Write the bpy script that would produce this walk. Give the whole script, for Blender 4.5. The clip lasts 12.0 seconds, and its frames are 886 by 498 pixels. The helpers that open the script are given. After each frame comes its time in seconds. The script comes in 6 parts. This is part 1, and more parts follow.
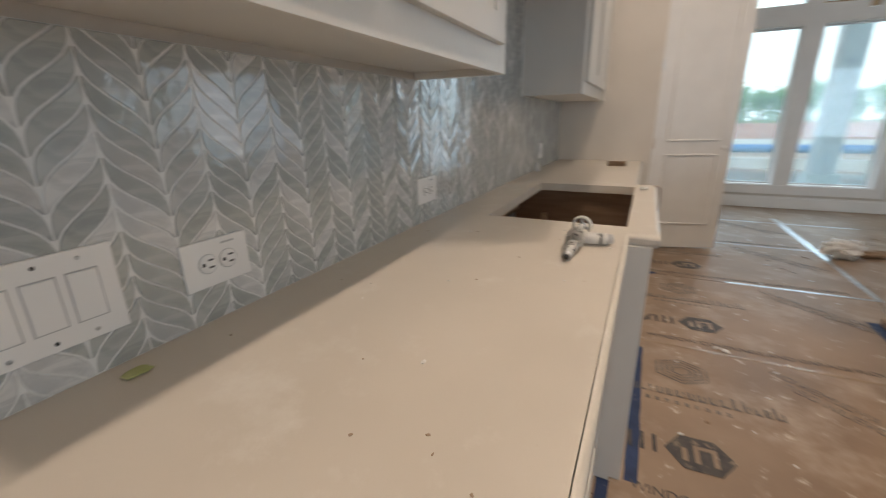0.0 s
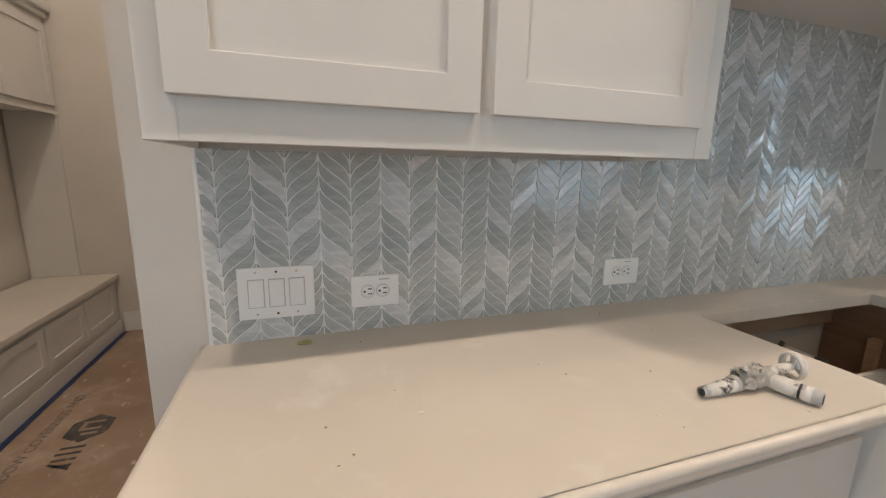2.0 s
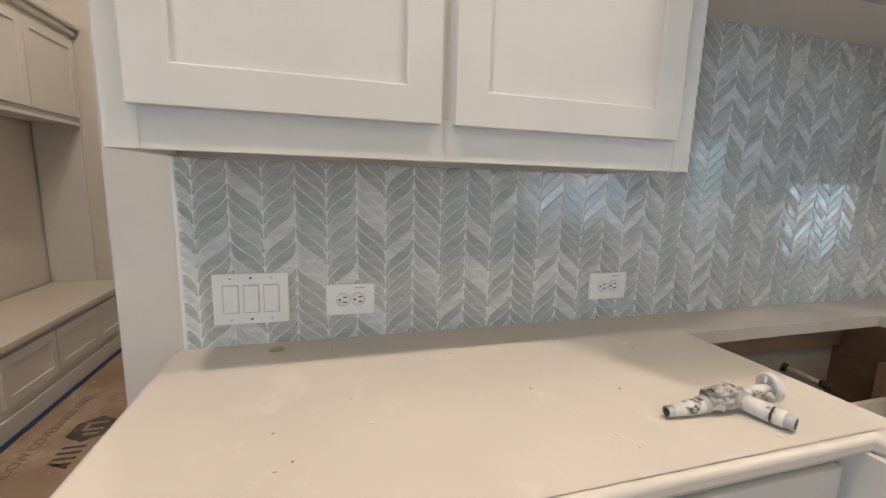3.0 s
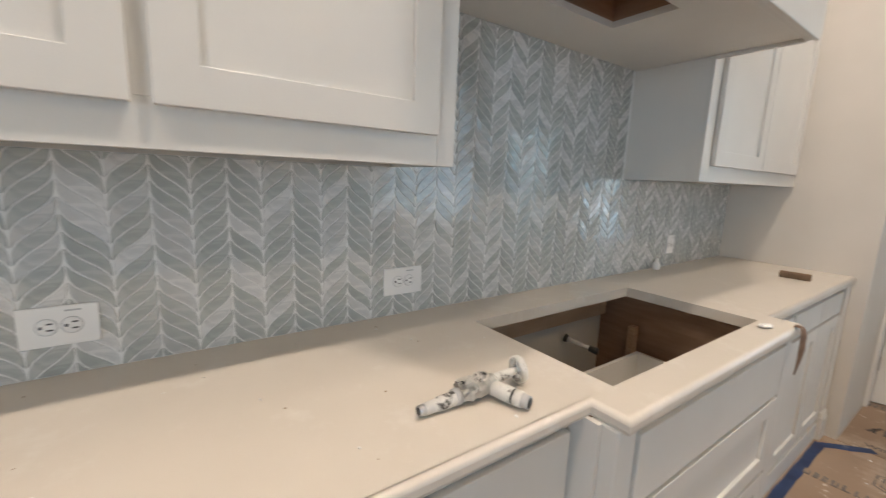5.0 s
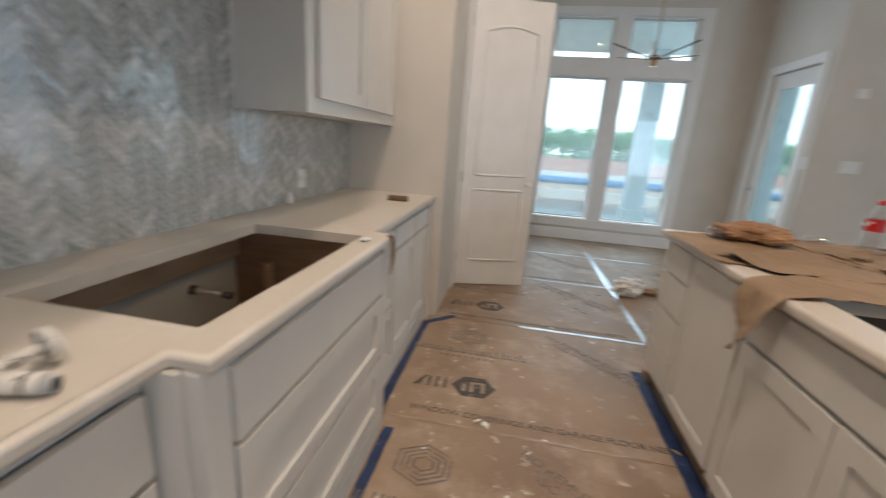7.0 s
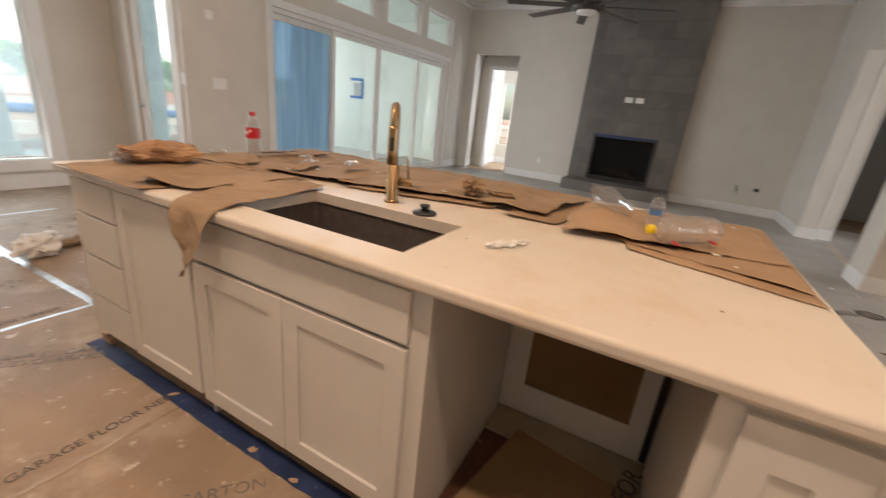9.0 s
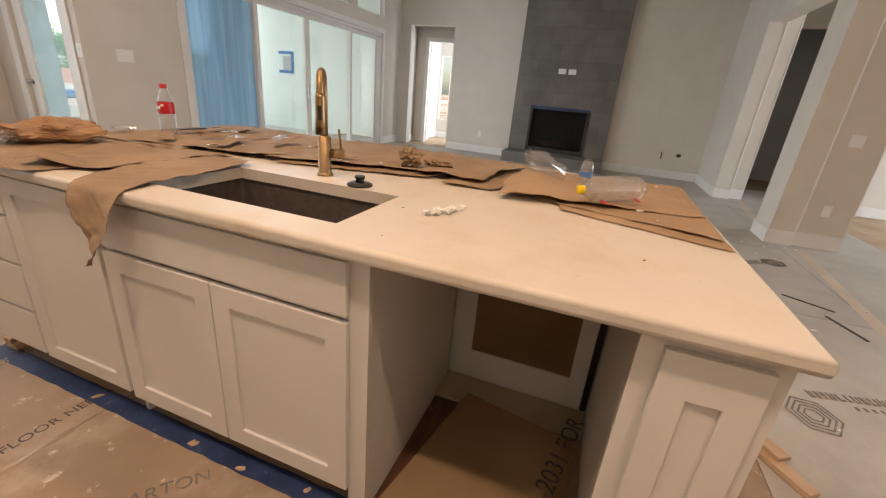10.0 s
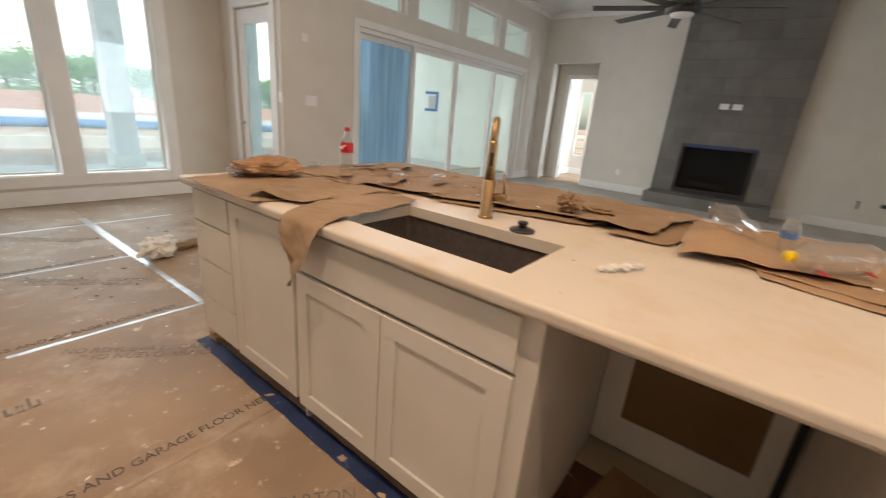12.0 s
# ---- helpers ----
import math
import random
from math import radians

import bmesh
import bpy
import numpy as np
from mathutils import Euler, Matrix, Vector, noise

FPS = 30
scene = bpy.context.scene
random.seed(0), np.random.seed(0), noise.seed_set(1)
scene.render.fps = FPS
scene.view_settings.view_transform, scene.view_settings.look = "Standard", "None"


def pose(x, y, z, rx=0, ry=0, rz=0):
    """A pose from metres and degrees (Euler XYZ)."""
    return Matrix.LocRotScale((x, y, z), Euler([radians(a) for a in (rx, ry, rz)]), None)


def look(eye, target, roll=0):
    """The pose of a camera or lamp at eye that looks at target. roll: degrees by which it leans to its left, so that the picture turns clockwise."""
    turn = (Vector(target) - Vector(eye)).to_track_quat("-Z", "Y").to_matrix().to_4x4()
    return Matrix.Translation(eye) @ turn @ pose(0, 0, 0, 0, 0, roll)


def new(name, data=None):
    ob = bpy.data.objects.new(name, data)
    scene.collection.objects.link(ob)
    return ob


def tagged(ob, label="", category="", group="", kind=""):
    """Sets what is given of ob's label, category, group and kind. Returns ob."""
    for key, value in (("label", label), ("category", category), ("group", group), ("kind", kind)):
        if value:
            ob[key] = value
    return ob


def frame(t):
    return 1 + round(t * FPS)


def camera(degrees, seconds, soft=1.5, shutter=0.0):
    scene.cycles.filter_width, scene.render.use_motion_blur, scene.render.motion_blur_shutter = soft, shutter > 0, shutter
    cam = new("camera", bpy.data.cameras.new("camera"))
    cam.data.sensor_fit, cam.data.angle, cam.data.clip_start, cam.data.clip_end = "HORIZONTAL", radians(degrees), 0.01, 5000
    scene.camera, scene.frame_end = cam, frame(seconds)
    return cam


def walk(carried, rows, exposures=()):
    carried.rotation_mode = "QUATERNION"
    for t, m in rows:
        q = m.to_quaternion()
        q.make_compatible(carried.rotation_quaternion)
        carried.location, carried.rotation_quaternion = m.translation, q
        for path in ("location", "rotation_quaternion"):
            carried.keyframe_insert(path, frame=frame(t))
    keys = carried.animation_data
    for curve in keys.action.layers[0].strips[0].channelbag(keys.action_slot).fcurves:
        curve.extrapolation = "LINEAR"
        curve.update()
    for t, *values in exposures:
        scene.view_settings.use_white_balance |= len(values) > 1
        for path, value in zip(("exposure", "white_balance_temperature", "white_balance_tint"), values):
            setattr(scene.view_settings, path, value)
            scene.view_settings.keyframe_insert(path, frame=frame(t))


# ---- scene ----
cam = camera(94.8, 12.0, soft=1.2, shutter=0.5)
PATH = [
    (0, (0.676, -0.05, 1.252), (-0.164, 1.662, 0.648), -1.1),
    (0.5, (0.778, 0.018, 1.258), (-0.557, 1.391, 0.681), -0.6),
    (1, (0.882, 0.059, 1.276), (-0.743, 1.114, 0.781), 0.2),
    (1.5, (1.0, 0.136, 1.318), (-0.773, 0.959, 0.896), 0.9),
    (2, (1.043, 0.222, 1.335), (-0.815, 0.857, 0.954), 1.1),
    (2.5, (1.065, 0.294, 1.341), (-0.83, 0.818, 0.975), 1.5),
    (2.7, (1.074, 0.305, 1.331), (-0.828, 0.821, 0.991), 1.5),
    (4.3, (1.081, 0.496, 1.346), (-0.669, 1.404, 1.013), 2.0),
    (4.5, (1.082, 0.512, 1.348), (-0.63, 1.488, 1.007), 2.1),
    (5, (1.096, 0.557, 1.343), (-0.505, 1.706, 1.004), 2.2),
    (5.5, (1.108, 0.613, 1.339), (-0.334, 1.95, 0.976), 2.3),
    (6, (1.137, 0.661, 1.335), (-0.067, 2.206, 0.928), 2.7),
    (6.5, (1.163, 0.659, 1.327), (0.298, 2.402, 0.865), 3.0),
    (7, (1.22, 0.715, 1.296), (0.899, 2.622, 0.784), 4.1),
    (7.5, (1.254, 0.885, 1.313), (1.639, 2.781, 0.807), 5.2),
    (7.7, (1.273, 0.927, 1.314), (1.937, 2.744, 0.808), 5.3),
    (9.3, (1.292, 0.795, 1.271), (3.036, 1.504, 0.596), 6.2),
    (9.5, (1.301, 0.788, 1.262), (3.059, 1.44, 0.567), 6.0),
    (10, (1.302, 0.789, 1.255), (3.067, 1.399, 0.539), 5.3),
    (10.5, (1.283, 0.804, 1.274), (3.035, 1.465, 0.57), 4.6),
    (11, (1.257, 0.818, 1.28), (2.977, 1.58, 0.599), 4.3),
    (11.5, (1.237, 0.846, 1.287), (2.892, 1.76, 0.633), 4.7),
    (12, (1.263, 0.941, 1.286), (2.788, 2.075, 0.664), 5.0),
]
walk(cam, [(t, look(eye, target, roll)) for t, eye, target, roll in PATH], [(0, -0.02, 6550, 17.2), (1, 0.07, 6550, 17.2), (1.5, 0.23, 6370, 16), (2, 0.30, 6300, 16), (2.7, 0.51, 6190, 15), (5.5, 0.53, 6160, 14.5), (6.5, 0.28, 6060, 13.2), (7.5, 0.10, 7000, 21.5), (9.5, 0.54, 7760, 26), (11, 0.56, 7860, 26), (12, 0.45, 7680, 23)])

# ---- light ----
world = bpy.data.worlds.new("sky")
scene.world = world
world.use_nodes = True
wn = world.node_tree.nodes
sky = wn.new("ShaderNodeTexSky")
sky.sky_type = "NISHITA"
sky.sun_disc = False
sky.sun_elevation, sky.sun_rotation = radians(45), radians(225)
sky.dust_density = 2.0
wn["Background"].inputs["Strength"].default_value = 0.15
world.node_tree.links.new(sky.outputs[0], wn["Background"].inputs["Color"])

sun_data = bpy.data.lights.new("sun", "SUN")
sun_data.energy, sun_data.angle, sun_data.color = 3.8, radians(5), (1, 0.95, 0.88)
sun = new("sun", sun_data)
sun.matrix_world = look((30 * math.sin(radians(225)), 30 * math.cos(radians(225)), 30), (0, 0, 0))


def daylight(x, y, z, w, h, target, energy):
    """An area lamp standing in for the sky's light at an opening."""
    d = bpy.data.lights.new("daylight", "AREA")
    d.shape, d.size, d.size_y, d.energy, d.color = "RECTANGLE", w, h, energy, (0.64, 0.85, 1.0)
    ob = new("daylight", d)
    ob.matrix_world = look((x, y, z), target)
    return ob


daylight(2.4, 6.96, 1.6, 1.8, 2.7, (2.4, 0, 1.0), 22)
daylight(6.9, 5.56, 1.6, 3.2, 3.0, (6.9, -2, 1.0), 50)
daylight(7.4, -6.95, 1.55, 2.4, 2.5, (7.4, 0, 1.0), 165)
# added to brighten bedroom and passage, through a made-up side window
daylight(12.35, 3.16, 1.45, 0.9, 1.5, (11.6, 5.4, 1.2), 75)
# fill lamp added at the patio's open front, where no window stands
daylight(7.4, 10.5, 1.7, 6.6, 3.0, (7.4, 0, 1.2), 100)

# warm recessed ceiling lights: x, y, watts
# the last entry is an unseen lamp added to brighten the mud room
DOWNLIGHTS = [(1.02, -0.32, 18, 0), (1.02, 1.35, 23, 0), (1.22, 3.0, 14, 0), (2.75, -0.32, 7.2, 1), (2.75, 1.35, 7.2, 1), (2.75, 3.0, 7.2, 1), (-1.5, -0.7, 13, 0)]
WARM = ((1.0, 0.84, 0.65), (1.0, 0.71, 0.37))

# ---- materials ----


def mat(name, rough=0.5, metal=0.0, spec=0.5):
    m = bpy.data.materials.new(name)
    m.use_nodes = True
    b = m.node_tree.nodes["Principled BSDF"]
    b.inputs["Roughness"].default_value = rough
    b.inputs["Metallic"].default_value = metal
    b.inputs["Specular IOR Level"].default_value = spec
    return m, m.node_tree.nodes, m.node_tree.links, b


def surface(name, c1, c2, scale=6.0, rough=0.5, metal=0.0, bump=0.1, fine=120.0, detail=6.0, stretch=(1, 1, 1), spec=0.5, mid=(0.35, 0.65),
            dirt=None, dirt_scale=2.0, dirt_at=(0.6, 0.75), rough2=None, random_value=0.0, coat=0.0,
            dist=0.002, specks=None, speck_scale=14.0, speck_at=(0.62, 0.68)):
    """Two tones mixed by noise at a large scale, fine relief, optional dirt of its own shape."""
    m, n, l, b = mat(name, rough, metal, spec)
    co = n.new("ShaderNodeTexCoord")
    mp = n.new("ShaderNodeMapping")
    mp.inputs["Scale"].default_value = stretch
    l.new(co.outputs["Object"], mp.inputs[0])
    big = n.new("ShaderNodeTexNoise")
    big.inputs["Scale"].default_value, big.inputs["Detail"].default_value = scale, detail
    l.new(mp.outputs[0], big.inputs["Vector"])
    ramp = n.new("ShaderNodeValToRGB")
    ramp.color_ramp.elements[0].position, ramp.color_ramp.elements[1].position = mid
    ramp.color_ramp.elements[0].color, ramp.color_ramp.elements[1].color = (*c1, 1), (*c2, 1)
    l.new(big.outputs[0], ramp.inputs[0])
    col = ramp.outputs[0]
    for tone, dscale, dat in ((dirt, dirt_scale, dirt_at), (specks, speck_scale, speck_at)):
        if not tone:
            continue
        dn = n.new("ShaderNodeTexNoise")
        dn.inputs["Scale"].default_value, dn.inputs["Detail"].default_value, dn.inputs["Roughness"].default_value = dscale, 10, 0.7
        l.new(co.outputs["Object"], dn.inputs["Vector"])
        dr = n.new("ShaderNodeValToRGB")
        dr.color_ramp.elements[0].position, dr.color_ramp.elements[1].position = dat
        dr.color_ramp.elements[0].color, dr.color_ramp.elements[1].color = (0, 0, 0, 1), (1, 1, 1, 1)
        l.new(dn.outputs[0], dr.inputs[0])
        mx = n.new("ShaderNodeMix")
        mx.data_type = "RGBA"
        l.new(dr.outputs[0], mx.inputs["Factor"])
        l.new(col, mx.inputs["A"])
        mx.inputs["B"].default_value = (*tone, 1)
        col = mx.outputs["Result"]
    if random_value:
        oi = n.new("ShaderNodeObjectInfo")
        hsv = n.new("ShaderNodeHueSaturation")
        mr = n.new("ShaderNodeMapRange")
        mr.inputs["To Min"].default_value, mr.inputs["To Max"].default_value = 1 - random_value, 1 + random_value
        l.new(oi.outputs["Random"], mr.inputs[0])
        l.new(mr.outputs[0], hsv.inputs["Value"])
        l.new(col, hsv.inputs["Color"])
        col = hsv.outputs[0]
    l.new(col, b.inputs["Base Color"])
    grain = n.new("ShaderNodeTexNoise")
    grain.inputs["Scale"].default_value, grain.inputs["Detail"].default_value = fine, 4
    l.new(mp.outputs[0], grain.inputs["Vector"])
    if rough2 is not None:
        rr = n.new("ShaderNodeMapRange")
        rr.inputs["To Min"].default_value, rr.inputs["To Max"].default_value = rough, rough2
        l.new(big.outputs[0], rr.inputs[0])
        l.new(rr.outputs[0], b.inputs["Roughness"])
    if bump:
        bp = n.new("ShaderNodeBump")
        bp.inputs["Strength"].default_value, bp.inputs["Distance"].default_value = bump, dist
        l.new(grain.outputs[0], bp.inputs["Height"])
        l.new(bp.outputs[0], b.inputs["Normal"])
    if coat:
        b.inputs["Coat Weight"].default_value = coat
    return m


def glass(name, tint, rough=0.0, ior=1.45, haze=0.0, veil=0.0):
    """Clear glass or plastic: a thin pane that both lets light through and mirrors it by Fresnel."""
    m = bpy.data.materials.new(name)
    m.use_nodes = True
    n, l = m.node_tree.nodes, m.node_tree.links
    n.remove(n["Principled BSDF"])
    tr, gl, lw, mx = n.new("ShaderNodeBsdfTransparent"), n.new("ShaderNodeBsdfGlossy"), n.new("ShaderNodeLayerWeight"), n.new("ShaderNodeMixShader")
    tr.inputs[0].default_value = (*tint, 1)
    gl.inputs["Roughness"].default_value = rough
    pw5, sc = n.new("ShaderNodeMath"), n.new("ShaderNodeMath")
    pw5.operation, pw5.inputs[1].default_value = "POWER", 5.0
    sc.operation, sc.inputs[1].default_value, sc.inputs[2].default_value = "MULTIPLY_ADD", 0.9, ((ior - 1) / (ior + 1)) ** 2
    l.new(lw.outputs["Facing"], pw5.inputs[0])
    l.new(pw5.outputs[0], sc.inputs[0])
    l.new(sc.outputs[0], mx.inputs[0])
    l.new(tr.outputs[0], mx.inputs[1])
    l.new(gl.outputs[0], mx.inputs[2])
    out = mx.outputs[0]
    if haze:
        df, hz = n.new("ShaderNodeBsdfDiffuse"), n.new("ShaderNodeMixShader")
        df.inputs[0].default_value = (0.75, 0.76, 0.77, 1)
        hz.inputs[0].default_value = haze
        l.new(out, hz.inputs[1])
        l.new(df.outputs[0], hz.inputs[2])
        out = hz.outputs[0]
    if veil:
        # pale veil added to the pane; lit by daylight, it washes out the view
        tl, co, nz, ml, vl = n.new("ShaderNodeBsdfTranslucent"), n.new("ShaderNodeTexCoord"), n.new("ShaderNodeTexNoise"), n.new("ShaderNodeMath"), n.new("ShaderNodeMixShader")
        tl.inputs[0].default_value = (0.64, 0.86, 0.97, 1)
        nz.inputs["Scale"].default_value, nz.inputs["Detail"].default_value = 2.5, 5
        ml.operation, ml.inputs[1].default_value, ml.inputs[2].default_value = "MULTIPLY_ADD", 0.3, veil - 0.15
        l.new(co.outputs["Object"], nz.inputs["Vector"])
        l.new(nz.outputs[0], ml.inputs[0])
        l.new(ml.outputs[0], vl.inputs[0])
        l.new(out, vl.inputs[1])
        l.new(tl.outputs[0], vl.inputs[2])
        out = vl.outputs[0]
    l.new(out, n["Material Output"].inputs[0])
    return m


def leaf_surface():
    """Bright spring foliage: matt leaves that also let the sun through."""
    m = surface("foliage", (0.11, 0.29, 0.08), (0.17, 0.40, 0.13), 0.9, 0.6, bump=0.0, random_value=0.2)
    n, l = m.node_tree.nodes, m.node_tree.links
    tl, mx = n.new("ShaderNodeBsdfTranslucent"), n.new("ShaderNodeMixShader")
    tl.inputs[0].default_value = (0.22, 0.52, 0.13, 1)
    mx.inputs[0].default_value = 0.45
    l.new(n["Principled BSDF"].outputs[0], mx.inputs[1])
    l.new(tl.outputs[0], mx.inputs[2])
    l.new(mx.outputs[0], n["Material Output"].inputs[0])
    return m


WALL = surface("wall_paint", (0.630, 0.588, 0.53), (0.665, 0.622, 0.565), 3, 0.75, bump=0.25, fine=240)
CEIL = surface("ceiling_paint", (0.72, 0.71, 0.69), (0.76, 0.75, 0.73), 3, 0.85, bump=0.3, fine=200)
TRIM = surface("trim_paint", (0.76, 0.75, 0.73), (0.80, 0.79, 0.77), 5, 0.4, bump=0.06, fine=300)
CAB = surface("cabinet_paint", (0.66, 0.64, 0.605), (0.69, 0.67, 0.63), 4, 0.38, bump=0.08, fine=260, dirt=(0.62, 0.58, 0.52), dirt_scale=5, dirt_at=(0.66, 0.9))
CABIN = surface("cabinet_interior", (0.26, 0.155, 0.095), (0.34, 0.215, 0.14), 5, 0.6, bump=0.15, fine=90, stretch=(1, 1, 8))
PLY = surface("raw_plywood", (0.46, 0.30, 0.19), (0.56, 0.39, 0.26), 7, 0.65, bump=0.2, fine=80, stretch=(1, 6, 12))
PINE = surface("raw_pine", (0.50, 0.34, 0.22), (0.60, 0.43, 0.29), 5, 0.65, bump=0.15, fine=60, stretch=(1, 1, 5), dirt=(0.27, 0.15, 0.08), dirt_scale=9, dirt_at=(0.70, 0.74))
STONE = surface("quartz_counter", (0.62, 0.568, 0.50), (0.68, 0.625, 0.555), 5, 0.30, bump=0.03, fine=300, mid=(0.15, 0.85), dirt=(0.52, 0.43, 0.34), dirt_scale=60, dirt_at=(0.69, 0.75), rough2=0.38, specks=(0.72, 0.68, 0.62), speck_scale=7, speck_at=(0.56, 0.72))
STONE_I = surface("quartz_island", (0.61, 0.55, 0.48), (0.67, 0.61, 0.54), 5, 0.34, bump=0.03, fine=300, mid=(0.15, 0.85), dirt=(0.58, 0.48, 0.36), dirt_scale=3.4, dirt_at=(0.51, 0.74), rough2=0.5, specks=(0.50, 0.36, 0.22), speck_scale=16, speck_at=(0.66, 0.72))
GROUT = surface("grout", (0.72, 0.72, 0.70), (0.78, 0.78, 0.76), 30, 0.7, bump=0.3, fine=300)
BOARD = surface("floor_board", (0.36, 0.235, 0.145), (0.47, 0.33, 0.22), 2.2, 0.5, bump=0.35, fine=70, dirt=(0.62, 0.50, 0.38), dirt_scale=2.6, dirt_at=(0.55, 0.78), rough2=0.75, specks=(0.66, 0.55, 0.43), speck_scale=34, speck_at=(0.655, 0.70))
BOARD2 = surface("floor_board_grey", (0.47, 0.375, 0.285), (0.57, 0.465, 0.365), 2.0, 0.4, bump=0.3, fine=70, dirt=(0.52, 0.48, 0.42), dirt_scale=2.2, dirt_at=(0.55, 0.8), rough2=0.7)
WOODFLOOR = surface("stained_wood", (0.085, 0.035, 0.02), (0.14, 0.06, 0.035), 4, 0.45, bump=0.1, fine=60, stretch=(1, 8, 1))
INK = surface("printed_ink", (0.05, 0.045, 0.045), (0.10, 0.085, 0.075), 14, 0.6, bump=0.0, dirt=(0.40, 0.29, 0.20), dirt_scale=22, dirt_at=(0.56, 0.68))
INKB = surface("printed_ink_grey", (0.13, 0.115, 0.105), (0.19, 0.165, 0.145), 14, 0.6, bump=0.0, dirt=(0.42, 0.31, 0.215), dirt_scale=16, dirt_at=(0.5, 0.68))
KRAFT = surface("kraft_paper", (0.26, 0.17, 0.102), (0.345, 0.235, 0.148), 4, 0.75, bump=0.8, fine=19, dist=0.008, dirt=(0.28, 0.16, 0.09), dirt_scale=7, dirt_at=(0.6, 0.8))
KRAFT2 = surface("kraft_board", (0.32, 0.205, 0.12), (0.40, 0.265, 0.165), 3, 0.7, bump=0.5, fine=22, dist=0.004, dirt=(0.33, 0.2, 0.12), dirt_scale=6, dirt_at=(0.6, 0.8))
MDF = surface("raw_mdf", (0.33, 0.28, 0.19), (0.39, 0.335, 0.24), 4, 0.7, bump=0.2, fine=90)
# brown board, its base deepened for the low light in the dishwasher opening
SHADED_BOARD = surface("shaded_fibreboard", (0.17, 0.105, 0.045), (0.22, 0.14, 0.065), 3, 0.75, bump=0.3, fine=60)
BLUETAPE = surface("blue_tape", (0.010, 0.025, 0.082), (0.023, 0.050, 0.14), 9, 0.55, bump=0.4, fine=60, dirt=(0.25, 0.24, 0.25), dirt_scale=14, dirt_at=(0.6, 0.72))
FOIL = surface("foil_tape", (0.42, 0.45, 0.47), (0.58, 0.61, 0.63), 12, 0.30, metal=0.7, bump=1.0, fine=34)
CLEARTAPE = surface("packing_tape", (0.36, 0.265, 0.185), (0.44, 0.335, 0.24), 8, 0.2, bump=0.6, fine=20)
BRASS = surface("brushed_brass", (0.36, 0.235, 0.125), (0.44, 0.295, 0.165), 8, 0.33, metal=1.0, bump=0.05, fine=300, rough2=0.40)
STEEL = surface("steel", (0.5, 0.5, 0.5), (0.6, 0.6, 0.6), 8, 0.3, metal=1.0, bump=0.05)
DARKM = surface("dark_bronze", (0.03, 0.027, 0.025), (0.05, 0.045, 0.04), 6, 0.45, bump=0.05)
BLACK = surface("black_plastic", (0.015, 0.015, 0.016), (0.03, 0.03, 0.03), 6, 0.4, bump=0.05)
SINK = surface("sink_composite", (0.085, 0.07, 0.064), (0.115, 0.097, 0.09), 40, 0.45, bump=0.25, fine=400)
PLASTIC = surface("white_plastic", (0.78, 0.77, 0.755), (0.82, 0.81, 0.79), 6, 0.28, bump=0.0)
GREYP = surface("grey_mark", (0.42, 0.42, 0.42), (0.5, 0.5, 0.5), 6, 0.5, bump=0.0)
SLATE = surface("slate_tile", (0.120, 0.114, 0.105), (0.165, 0.156, 0.143), 2.4, 0.42, bump=0.25, fine=60, random_value=0.13, rough2=0.55)
SLATEJ = surface("slate_joint", (0.085, 0.08, 0.074), (0.10, 0.095, 0.087), 9, 0.8, bump=0.1)
STUCCO = surface("stucco", (0.74, 0.79, 0.76), (0.79, 0.84, 0.81), 3, 0.85, bump=0.4, fine=90, dirt=(0.56, 0.62, 0.6), dirt_scale=1.2, dirt_at=(0.55, 0.75))
CONCRETE = surface("concrete", (0.52, 0.50, 0.47), (0.62, 0.60, 0.57), 1.5, 0.85, bump=0.3, fine=40)
SOIL = surface("soil", (0.36, 0.22, 0.15), (0.48, 0.33, 0.24), 0.5, 0.9, bump=0.5, fine=4, dirt=(0.55, 0.5, 0.42), dirt_scale=0.25, dirt_at=(0.5, 0.6))
LEAF = leaf_surface()
BARK = surface("bark", (0.10, 0.075, 0.055), (0.16, 0.125, 0.095), 6, 0.9, bump=0.6, fine=20)
GLASS = glass("window_glass", (0.88, 0.955, 0.945))


